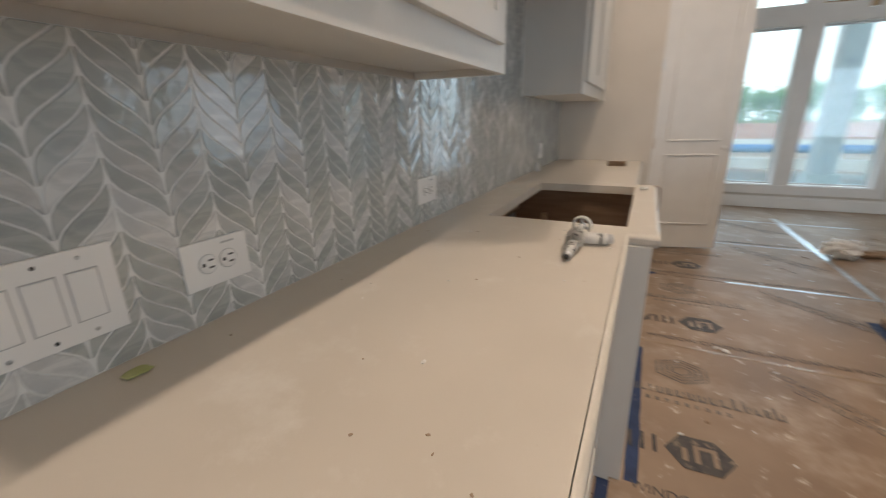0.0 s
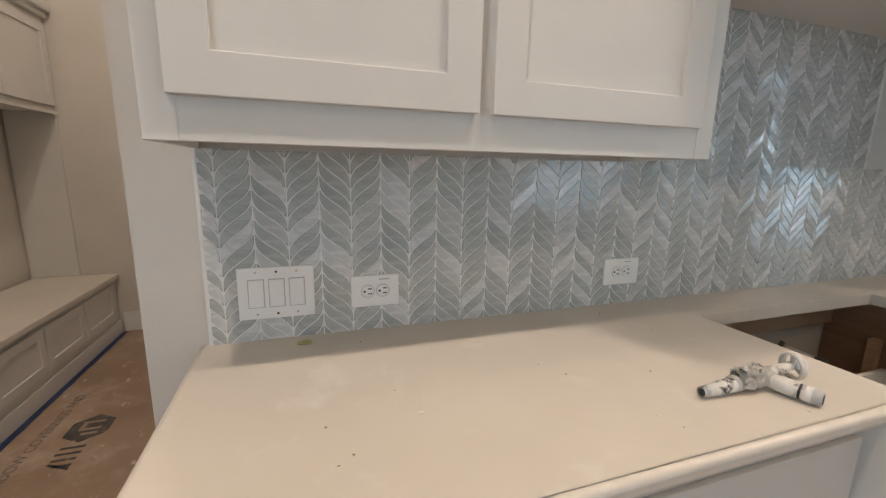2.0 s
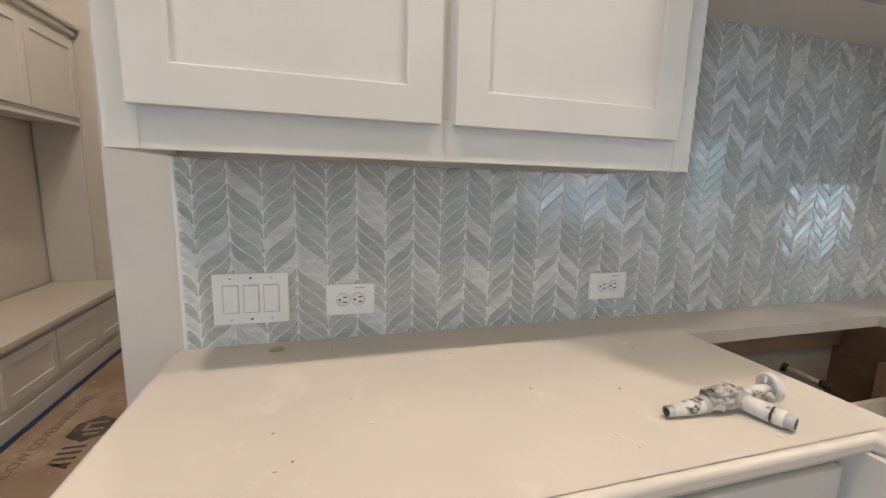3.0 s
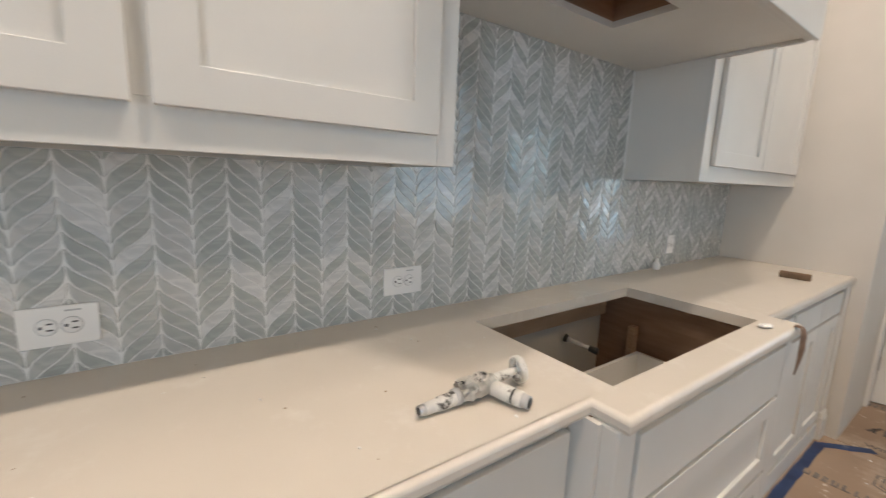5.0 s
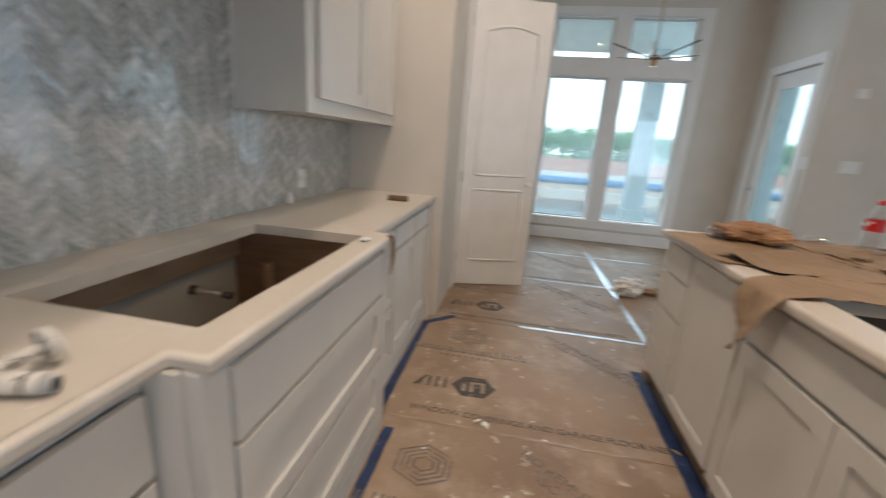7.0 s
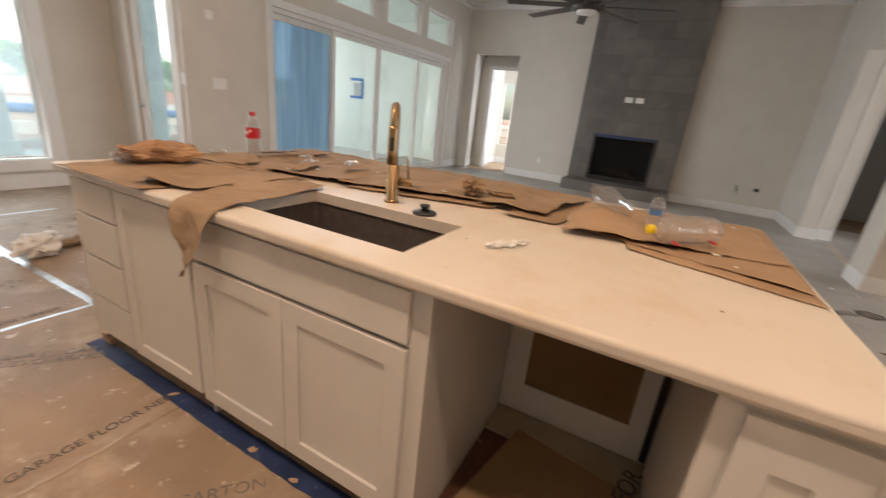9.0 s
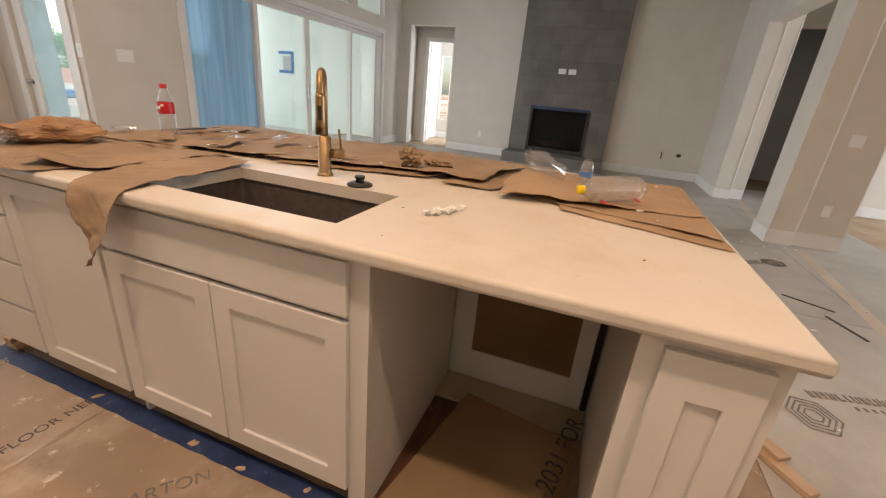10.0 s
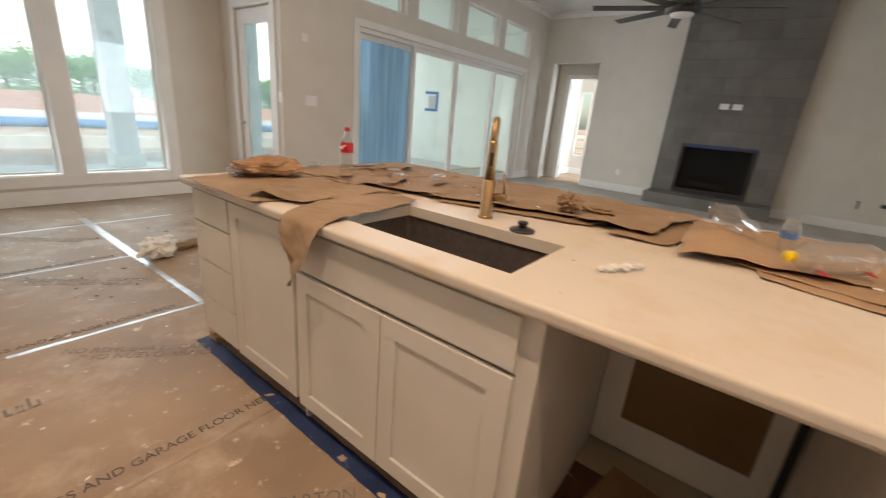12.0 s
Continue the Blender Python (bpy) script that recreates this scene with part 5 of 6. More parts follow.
part("cup", lathe([(0.012, 0.09), (0.05, 0.10), (0.055, 0.105)], 20, None, False), BRASS, ch)

# ---- kitchen ceiling lights ----
LAMP = bpy.data.materials.new("lamp_glow")
LAMP.use_nodes = True
LAMP.node_tree.nodes["Principled BSDF"].inputs["Emission Color"].default_value = (*WARM[0], 1)
LAMP.node_tree.nodes["Principled BSDF"].inputs["Emission Strength"].default_value = 8
for x, y, e, tone in DOWNLIGHTS:
    t = thing("recessed_light", (x, y, H), "round white recessed ceiling light, switched on", "ceiling light", "recessed ceiling lights")
    part("trim_ring", lathe([(0.066, -0.001), (0.068, -0.010), (0.095, -0.006), (0.097, -0.001)], 28, None, False), TRIM, t)
    part("lens", lathe([(0.001, -0.004), (0.067, -0.004)], 24, None, False), LAMP, t)
    d = bpy.data.lights.new("downlight", "AREA")
    d.shape, d.size, d.energy, d.color = "DISK", 0.13, e, WARM[tone]
    lo = new("downlight", d)
    lo.matrix_world = look((x, y, H - 0.014), (x, y, 0))

# ---- mud room ----
mb = thing("bench_cabinet", pose(-1.225, -1.225, 0, 0, 0, FACE_N), "white painted bench cabinet with framed doors", "bench")
part("body", boxes((0.0, 1.515, 0.002, 0.49, 0.0, 0.445), bevel=0.002), CAB, mb)
for a, b in ((0.07, 0.505), (0.515, 0.955), (0.965, 1.41)):
    shaker("door", mb, a, b, 0.155, 0.415, 0.05)
part("base_board", boxes((-0.012, 1.515, -0.014, 0.002, 0, 0.10), bevel=0.003), CAB, mb)
part("bench_top", boxes((-0.02, 1.515, -0.03, 0.50, 0.445, 0.483), bevel=0.006), STONE, mb)
mu = thing("locker_cabinet", pose(-1.115, -1.44, 0.085, 0, 0, FACE_N), "white painted upper locker cabinets with crown moulding", "cabinet")
part("body", boxes((0.0, 1.63, 0.002, 0.29, 1.60, 2.22), bevel=0.002), CAB, mu)
for a, b in ((0.02, 0.53), (0.54, 1.06), (1.07, 1.60)):
    shaker("door", mu, a, b, 1.64, 2.18, 0.06)
part("rail", boxes((0, 1.63, -0.012, 0.002, 1.585, 1.605), bevel=0.002), CAB, mu)
part("crown", boxes((0, 1.63, -0.03, 0.1, 2.22, 2.26), (0, 1.63, -0.06, 0.1, 2.26, 2.31), bevel=0.01), CAB, mu)
part("upright", boxes((1.612, 1.632, -0.0, 0.29, 0.40, 1.60), bevel=0.002), CAB, mu)

# ---- things on the worktops ----


def jitter(bm, amount, scale, seed, keep_z=False):
    for v in bm.verts:
        n = noise.noise_vector(v.co * scale + Vector((seed * 3.1, seed * 1.7, seed)))
        v.co += Vector((n.x, n.y, 0 if keep_z else n.z)) * amount
    return bm


def crumple(size, seed, sub=3, amount=0.35, freq=2.2):
    """A crushed lump of paper or film with sharp facets."""
    bm = bmesh.new()
    bmesh.ops.create_icosphere(bm, subdivisions=sub, radius=1.0)
    for v in bm.verts:
        p = v.co.copy()
        n = noise.noise(p * freq + Vector((seed, seed * 2, 0))) + 0.6 * abs(noise.noise(p * freq * 2.7 + Vector((0, seed, 1)))) - 0.2
        v.co = p * (1 + amount * n)
        v.co = Vector((v.co.x * size[0], v.co.y * size[1], v.co.z * size[2]))
    low = min(v.co.z for v in bm.verts)
    for v in bm.verts:
        v.co.z = max(v.co.z - low - 0.12 * size[2], 0.0)
    return bm


def creases(p, seed, amp):
    """Height of sharp random fold lines: a sum of triangle waves, each fading in and out over the sheet."""
    rng = random.Random(seed)
    h = 0.0
    for k in range(7):
        a, l, ph = rng.uniform(0, math.pi), rng.uniform(0.035, 0.22), rng.uniform(0, 1)
        q = (p.x * math.cos(a) + p.y * math.sin(a)) / l + ph
        tri = abs(q - math.floor(q) - 0.5) * 2
        mask = min(1.0, max(0.0, 0.4 + 1.6 * noise.noise(p * 4.5 + Vector((k * 7.3, seed, 0)))))
        h += amp * tri * mask * min(1.0, l / 0.10) * 0.9
    return h


def paper(name, c, z, seed, amp=0.004, bumps=(), ragged=0.007, material=None, label="torn brown kraft paper sheet on the island", nx=56, ny=48):
    """A loose sheet between four corners c, lying at height z, with torn edges and creases; bumps (x, y, rx, ry, height) raise it."""
    bm = bmesh.new()
    rows = []
    base = Vector((sum(p[0] for p in c) / 4, sum(p[1] for p in c) / 4, z))
    for j in range(ny + 1):
        row = []
        for i in range(nx + 1):
            u, v = i / nx, j / ny
            p = (1 - u) * (1 - v) * Vector((*c[0], 0)) + u * (1 - v) * Vector((*c[1], 0)) + u * v * Vector((*c[2], 0)) + (1 - u) * v * Vector((*c[3], 0))
            e = min(u, 1 - u, v, 1 - v)
            rag = math.exp(-e * 22)
            n = 1.6 * noise.noise_vector(p * 4 + Vector((seed, 0, seed))) + 0.8 * noise.noise_vector(p * 19 + Vector((seed, 3, 0))) + 0.5 * noise.noise_vector(p * 70 + Vector((seed, 3, 5)))
            h = creases(p, seed, amp) + amp * 0.8 * (0.5 + 0.5 * noise.noise(p * 5 + Vector((seed, seed, 0)))) + 0.006 * rag * max(0.0, noise.noise(p * 5 + Vector((seed, 1, 7))))
            for bx, by, rx, ry, bh in bumps:
                h += bh * max(0.0, 1 - math.sqrt(((p.x - bx) / rx) ** 2 + ((p.y - by) / ry) ** 2)) ** 1.25
            row.append(bm.verts.new((p.x + n.x * ragged * rag - base.x, p.y + n.y * ragged * rag - base.y, h)))
        rows.append(row)
    for j in range(ny):
        for i in range(nx):
            bm.faces.new((rows[j][i], rows[j][i + 1], rows[j + 1][i + 1], rows[j + 1][i]))
    bmesh.ops.recalc_face_normals(bm, faces=bm.faces)
    if bm.faces[0].normal.z < 0:
        bmesh.ops.reverse_faces(bm, faces=bm.faces)
    bmesh.ops.solidify(bm, geom=bm.faces[:], thickness=0.0009)
    for f in bm.faces:
        f.smooth = True
    ob = part(name, bm, material or KRAFT)
    ob.location = base
    return tagged(ob, label, "paper", "kraft paper sheets")


Z0 = 0.9165
BOARD_LABEL = "brown floor board offcut lying on the island"
paper("kraft_paper", [(2.004, 2.985), (2.64, 3.10), (2.66, 2.26), (2.022, 2.40)], Z0, 1, 0.004)
paper("kraft_paper", [(2.55, 3.095), (3.52, 3.10), (3.50, 2.55), (2.58, 2.50)], Z0 + 0.002, 2, 0.004)
paper("kraft_paper", [(2.05, 2.50), (2.46, 2.78), (2.64, 2.30), (2.15, 2.285)], Z0 + 0.004, 3, 0.004, ((2.11, 2.46, 0.13, 0.13, 0.042),))
paper("kraft_paper", [(2.60, 2.80), (3.50, 2.98), (3.50, 2.02), (2.71, 2.095)], Z0 + 0.005, 4, 0.005, ((2.66, 2.33, 0.22, 0.26, 0.012), (2.75, 2.12, 0.16, 0.12, 0.014)))
paper("kraft_paper", [(2.68, 2.05), (3.52, 2.15), (3.54, 1.38), (2.855, 1.42)], Z0 + 0.001, 5, 0.003)
paper("kraft_paper", [(2.70, 2.12), (3.54, 2.20), (3.52, 1.42), (2.90, 1.50)], Z0 + 0.008, 11, 0.005, ((2.80, 1.80, 0.2, 0.3, 0.008),))
paper("kraft_paper", [(2.875, 1.49), (3.50, 1.56), (3.52, 1.10), (2.90, 1.205)], Z0 + 0.010, 6, 0.005, ((3.10, 1.16, 0.30, 0.16, 0.022), (2.90, 1.36, 0.16, 0.14, 0.012)))
paper("kraft_paper", [(2.80, 1.34), (3.30, 1.30), (3.30, 1.02), (2.82, 1.13)], Z0 + 0.002, 12, 0.004)
paper("kraft_paper", [(2.70, 0.87), (3.40, 0.95), (3.57, 0.372), (2.56, 0.385)], Z0, 7, 0.0015, ragged=0.006, material=KRAFT2, label=BOARD_LABEL)
paper("kraft_paper", [(2.83, 1.10), (3.45, 1.10), (3.56, 0.38), (2.64, 0.39)], Z0 + 0.0035, 8, 0.002, ragged=0.006, material=KRAFT2, label=BOARD_LABEL)
paper("kraft_paper", [(2.72, 1.09), (3.42, 1.13), (3.50, 0.42), (2.90, 0.395)], Z0 + 0.007, 9, 0.004, ((2.98, 1.0, 0.34, 0.2, 0.062), (2.75, 0.86, 0.20, 0.30, 0.010)), 0.009, KRAFT2, "buckled brown floor board piece on the island")
paper("kraft_paper", [(2.98, 2.93), (3.30, 3.02), (3.35, 2.80), (3.00, 2.74)], Z0 + 0.014, 10, 0.006)


for k, (x, y, ang, w, l) in enumerate(((2.80, 2.42, 20, 0.07, 0.26), (2.93, 2.62, -35, 0.05, 0.20), (2.70, 2.70, 60, 0.06, 0.16), (3.02, 2.28, 5, 0.05, 0.22), (2.92, 1.92, 75, 0.06, 0.24), (3.15, 2.75, -15, 0.05, 0.3))):
    ca, sa = math.cos(math.radians(ang)), math.sin(math.radians(ang))
    quad = [(x + u * ca - v * sa, y + u * sa + v * ca) for u, v in ((-l / 2, w / 2), (l / 2, w / 2), (l / 2, -w / 2), (-l / 2, -w / 2))]
    paper("paper_strip", quad, Z0 + 0.018, 30 + k, 0.009, ((x + l * 0.3 * ca, y + l * 0.3 * sa, 0.12, 0.12, 0.018),), 0.012, None, "torn curled strip of kraft paper on the sheets", 24, 10)


def hanging_flap():
    """The torn sheet that lies by the sink and hangs over the front edge in a crumpled tongue."""
    bm = bmesh.new()
    rows = []
    flat, drop, nu = 0.545, 0.218, 26
    for j in range(73):
        s = j / 72 * (flat + drop)
        if s < flat:
            f = s / flat
            x = 2.584 - f * (2.584 - 2.037)
            z = 0.9215
            ya = 2.38 - 0.169 * f ** 1.3
            yb = 2.070 - 0.066 * f
        else:
            f = (s - flat) / drop
            x, z = 2.0245 - 0.004 * math.sin(3 * f), 0.915 - f * drop
            ya = 2.211 + 0.004 * math.sin(5 * f) - 0.112 * f ** 1.2
            yb = 2.004 + 0.008 * f + 0.090 * max(0.0, (f - 0.42) / 0.58) ** 1.1
        hang = min(1.0, max(0.0, (s - flat) / 0.05))
        row = []
        for i in range(nu + 1):
            u = i / nu
            y = ya + (yb - ya) * u
            q = Vector((s, y, 0))
            n = noise.noise_vector(Vector((s * 9, y * 12, 4))) + 0.5 * noise.noise_vector(Vector((s * 42, y * 42, 4)))
            fold = hang * (creases(q, 77, 0.012) + 0.5 * creases(q * 2.6, 83, 0.016) + 0.012 * max(0.0, u - 0.72) * 3.6)
            lift = (1 - hang) * creases(q, 78, 0.006) * min(1.0, max(0.05, (flat - s) / 0.05))
            edge = 0.006 * n.y * (1 if i in (0, nu) else 0.15) * (1 - 0.8 * max(0.0, (s - flat) / drop))
            row.append(bm.verts.new(Vector((x - fold - 0.004 * hang, y + edge, z + lift + (0.006 * n.x if j == 72 else 0)))))
        rows.append(row)
    for a, b in zip(rows, rows[1:]):
        for i in range(nu):
            bm.faces.new((a[i], a[i + 1], b[i + 1], b[i]))
    bmesh.ops.recalc_face_normals(bm, faces=bm.faces)
    bmesh.ops.solidify(bm, geom=bm.faces[:], thickness=0.0009)
    for f in bm.faces:
        f.smooth = True
    return tagged(part("kraft_paper", bm, KRAFT), "torn kraft paper tongue hanging over the island edge", "paper", "kraft paper sheets")


hanging_flap()

BAGP = surface("bag_paper", (0.29, 0.15, 0.075), (0.38, 0.215, 0.11), 9, 0.58, bump=0.6, fine=40, rough2=0.3)
bag = thing("paper_bag", pose(2.365, 2.895, 0.921, 0, 0, -18), "crumpled brown paper bag with clear film", "bag")
part("paper", jitter(jitter(crumple((0.165, 0.085, 0.048), 3, 5, 0.30, 1.7), 0.016, 14, 4), 0.004, 48, 6), BAGP, bag)
part("film", jitter(crumple((0.045, 0.06, 0.030), 8, 4, 0.4, 2.4), 0.01, 20, 2), CLEAR, bag, "clear plastic film").location = (-0.14, 0, 0)
for x, y, r, s in ((2.985, 1.565, 0.05, 1), (3.09, 1.47, 0.045, 2)):
    t = thing("paper_wad", pose(x, y, 0.925, 0, 0, 40 * s), "crushed wad of dark kraft paper", "paper wad", "kraft paper wads")
    part("paper", crumple((r * (1.0 if s == 1 else 1.5), r, r * (0.85 if s == 1 else 0.4)), 10 + s, 4, 0.5, 2.8), KRAFT, t)


def bottle_profile(h, r, neck=0.013):
    return [(r * 0.55, 0.0), (r * 0.92, 0.004), (r, 0.02), (r * 0.96, 0.05), (r, 0.075), (r, h * 0.58), (r * 0.98, h * 0.62), (r * 0.9, h * 0.70), (r * 0.62, h * 0.82), (neck * 1.15, h * 0.90), (neck, h * 0.93), (neck, h)]


ck = thing("soda_bottle", pose(2.866, 2.902, 0.924) @ Matrix.Scale(1.12, 4), "clear plastic soda bottle with red label and red cap, empty", "bottle")
part("body", lathe(bottle_profile(0.215, 0.034), 24, None, False), CLEAR, ck)
part("label", lathe([(0.0346, 0.095), (0.0346, 0.145)], 24, None, False), RED, ck, "red label")
for k, (a, b, z, h) in enumerate(((-0.9, 0.3, 0.118, 0.008), (-0.6, -0.3, 0.126, 0.006), (0.0, 0.25, 0.112, 0.006), (0.35, 0.7, 0.121, 0.009))):
    sw = bmesh.new()
    n = 8
    for q in range(n):
        t0, t1 = a + (b - a) * q / n + math.pi, a + (b - a) * (q + 1) / n + math.pi
        vs = [sw.verts.new((0.0350 * math.cos(tt), 0.0350 * math.sin(tt), zz + 0.006 * math.sin(2.5 * (tt - math.pi)))) for tt, zz in ((t0, z), (t1, z), (t1, z + h), (t0, z + h))]
        sw.faces.new(vs)
    part("label_mark", sw, PLASTIC, ck, "white swash on the label")
part("cap", lathe([(0.0145, 0.203), (0.0150, 0.205), (0.0150, 0.219), (0.013, 0.222), (0.001, 0.222)], 20, None, False), RED, ck, "red screw cap")

jg = thing("water_jug", pose(2.765, 0.825, 0.984, 0, 90, -46) @ Matrix.Scale(0.68, 4), "clear ribbed plastic water jug lying on its side, yellow cap", "bottle")
prof = [(0.02, 0.03), (0.028, 0.045), (0.045, 0.07), (0.066, 0.10), (0.070, 0.12)]
zz = 0.13
while zz < 0.36:
    prof += [(0.070, zz), (0.063, zz + 0.008), (0.070, zz + 0.016)]
    zz += 0.024
prof += [(0.070, 0.38), (0.060, 0.41), (0.03, 0.415)]
part("body", lathe(prof, 28, None, False), CLEAR, jg)
part("cap", lathe([(0.001, 0.0), (0.021, 0.0), (0.023, 0.004), (0.023, 0.03), (0.02, 0.032)], 20, None, False), YELLOW, jg, "yellow screw cap")
part("label", lathe([(0.0455, 0.062), (0.058, 0.085)], 24, None, False), CLEAR, jg)
for k, (x, y) in enumerate(((2.80, 0.735), (2.93, 0.62))):
    t = thing("red_scrap", pose(x, y, 0.945, 0, 0, 20), "scrap of red plastic film under the jug", "scrap")
    part("film", crumple((0.030, 0.010, 0.004), 20 + k, 2, 0.3), RED, t)
sb = thing("water_bottle", pose(3.06, 0.815, 0.938) @ Matrix.Scale(0.8, 4), "small clear water bottle with blue label", "bottle")
part("body", lathe([(0.02, 0.0), (0.031, 0.004), (0.032, 0.03), (0.030, 0.06), (0.032, 0.09), (0.030, 0.115), (0.022, 0.135), (0.010, 0.148)], 22, None, False), CLEAR, sb)
part("label", lathe([(0.0325, 0.06), (0.0325, 0.085)], 22, None, False), BLUEP, sb, "blue printed label")
cb = thing("plastic_cup", pose(3.08, 0.95, 0.992, 0, -66, -40) @ Matrix.Scale(1.15, 4), "crushed clear plastic bottle lying on the paper", "bottle")
part("body", jitter(lathe([(0.03, -0.05), (0.034, -0.03), (0.034, 0.0), (0.036, 0.04), (0.034, 0.08), (0.022, 0.12), (0.012, 0.135), (0.012, 0.15)], 24, None, False), 0.014, 18, 3), CLEAR, cb)

# faucet and stopper
fc = thing("kitchen_faucet", pose(2.628, 1.760, 0.915, 0, 0, 30), "brushed brass pull-down kitchen faucet with a side lever", "faucet")
part("base", lathe([(0.030, 0.0), (0.030, 0.006), (0.026, 0.010), (0.0245, 0.012), (0.0245, 0.145), (0.0175, 0.150)], 28), BRASS, fc)
arc = [(0, 0, 0.145), (0, 0, 0.30)] + [(-0.055 + 0.055 * math.cos(a), 0, 0.305 + 0.065 * math.sin(a)) for a in [math.pi * k / 14 for k in range(15)]] + [(-0.110, 0, 0.295)]
part("spout", tube(arc, 0.0135, 16), BRASS, fc)
part("spray_head", tube([(-0.110, 0, 0.300), (-0.110, 0, 0.290), (-0.110, 0, 0.21), (-0.110, 0, 0.165)], [0.0150, 0.0175, 0.0175, 0.0190], 18), BRASS, fc)
part("spray_button", boxes((-0.131, -0.126, -0.007, 0.007, 0.215, 0.262), bevel=0.002), BLACK, fc, "black spray button")
part("lever_body", tube([(0, -0.02, 0.085), (0, -0.075, 0.085)], 0.018, 18), BRASS, fc)
part("lever", tube([(0, -0.062, 0.09), (0.0, -0.058, 0.14), (0.004, -0.052, 0.175)], 0.0048, 10), BRASS, fc)
st = thing("sink_stopper", (2.565, 1.565, 0.915), "dark grey rubber sink stopper standing on the worktop", "stopper")
part("flange", lathe([(0.045, 0.0), (0.046, 0.006), (0.038, 0.011), (0.022, 0.014)], 28), BLACK, st)
part("knob", lathe([(0.016, 0.012), (0.0145, 0.022), (0.019, 0.030), (0.018, 0.036), (0.010, 0.038)], 22), BLACK, st)

# gas shut-off fitting on the worktop
gv = thing("gas_fitting", pose(0.532, 0.934, 0.9155), "dirty white wrapped gas tee fitting with a round handle", "pipe fitting")
WRAP = surface("fitting_wrap", (0.62, 0.60, 0.56), (0.76, 0.735, 0.69), 30, 0.45, bump=0.5, fine=45, dirt=(0.07, 0.06, 0.05), dirt_scale=26, dirt_at=(0.56, 0.64))


def torn_wrap(y0, y1, r, a0, a1, seed, x=0.0, z=0.022):
    """A stiff torn sleeve round the pipe, dented into sharp facets."""
    bm = bmesh.new()
    rows = []
    for j in range(9):
        y = y0 + (y1 - y0) * j / 8
        row = []
        for i in range(17):
            a = a0 + (a1 - a0) * i / 16
            n = noise.noise(Vector((a * 1.7, y * 55, seed))) + 0.7 * abs(noise.noise(Vector((a * 3.1, y * 90, seed + 3))))
            rr = r * (1 + 0.42 * n)
            e = 0.006 * noise.noise(Vector((a * 2.5, j, seed))) if j in (0, 8) else 0.0
            row.append(bm.verts.new((x + rr * math.cos(a), y + e, max(z + rr * math.sin(a), 0.001))))
        rows.append(row)
    for p, q in zip(rows, rows[1:]):
        for i in range(16):
            bm.faces.new((p[i], p[i + 1], q[i + 1], q[i]))
    bmesh.ops.solidify(bm, geom=bm.faces[:], thickness=0.0012)
    return bm


part("pipe", tube([(0.0, 0.0, 0.015), (0.0, 0.03, 0.0155), (0.0, 0.031, 0.0155), (0.001, 0.10, 0.019), (0.003, 0.155, 0.022)], [0.0115, 0.0120, 0.0140, 0.0135, 0.0135], 16), WRAP, gv)
part("thread", tube([(0.0, -0.012, 0.0145), (0.0, 0.006, 0.015)], 0.0105, 14), STEEL, gv)
part("bore", tube([(0.0, -0.0128, 0.0145), (0.0, -0.0120, 0.0145)], 0.0075, 12), BLACK, gv)
part("collar", tube([(0.0, 0.066, 0.018), (0.0, 0.078, 0.0185)], [0.0165, 0.0165], 14), GREYP, gv, "grubby grey collar")
part("torn_wrap", torn_wrap(0.076, 0.112, 0.018, -0.6, 3.6, 5), WRAP, gv, "torn grubby wrapping")
part("torn_wrap", torn_wrap(0.102, 0.158, 0.021, -0.4, 4.4, 9, z=0.023), WRAP, gv, "torn grubby wrapping")
part("torn_wrap", torn_wrap(0.085, 0.13, 0.026, 0.9, 2.6, 14, z=0.02), WRAP, gv, "torn grubby wrapping")
part("tape_bit", torn_wrap(0.080, 0.090, 0.022, 1.2, 2.3, 21, z=0.018), BLACK, gv, "torn black tape")
part("tee", tube([(0.002, 0.128, 0.0215), (0.003, 0.168, 0.024)], [0.0175, 0.0165], 16), WRAP, gv)
part("branch", tube([(0.004, 0.150, 0.022), (0.035, 0.160, 0.0195), (0.056, 0.167, 0.0185)], [0.0150, 0.0162, 0.0162], 18), WRAP, gv)
part("branch_ring", tube([(0.056, 0.167, 0.0185), (0.0605, 0.1685, 0.0183)], 0.0148, 18), BLACK, gv)
part("branch_end", tube([(0.0605, 0.1685, 0.0183), (0.0755, 0.1735, 0.0178)], [0.0162, 0.0160], 18), WRAP, gv)
part("branch_nozzle", tube([(0.0755, 0.1735, 0.0178), (0.090, 0.178, 0.0172)], [0.0135, 0.0130], 18), GREYP, gv, "grey plastic end")
part("branch_bore", tube([(0.090, 0.178, 0.0172), (0.0908, 0.1783, 0.0172)], 0.0105, 14), BLACK, gv)
part("stem", tube([(0.0, 0.155, 0.026), (0.002, 0.205, 0.032), (0.002, 0.228, 0.034)], [0.013, 0.0105, 0.007], 14), WRAP, gv)
WHEEL_M = Matrix.Translation((0.002, 0.236, 0.034)) @ Matrix.Rotation(math.radians(-84), 4, "X") @ Matrix.Rotation(0.25, 4, "Y")
wheel = bmesh.new()
ring = []
for k in range(32):
    a = 2 * math.pi * k / 32
    ring.append([wheel.verts.new((r * math.cos(a), r * math.sin(a), h)) for r, h in ((0.0235, -0.007), (0.0275, -0.0078), (0.0292, -0.004), (0.0292, 0.004), (0.0275, 0.0078), (0.0235, 0.007))])
for k in range(32):
    p, q = ring[k], ring[(k + 1) % 32]
    for i in range(6):
        wheel.faces.new((p[i], p[(i + 1) % 6], q[(i + 1) % 6], q[i]))
bmesh.ops.recalc_face_normals(wheel, faces=wheel.faces)
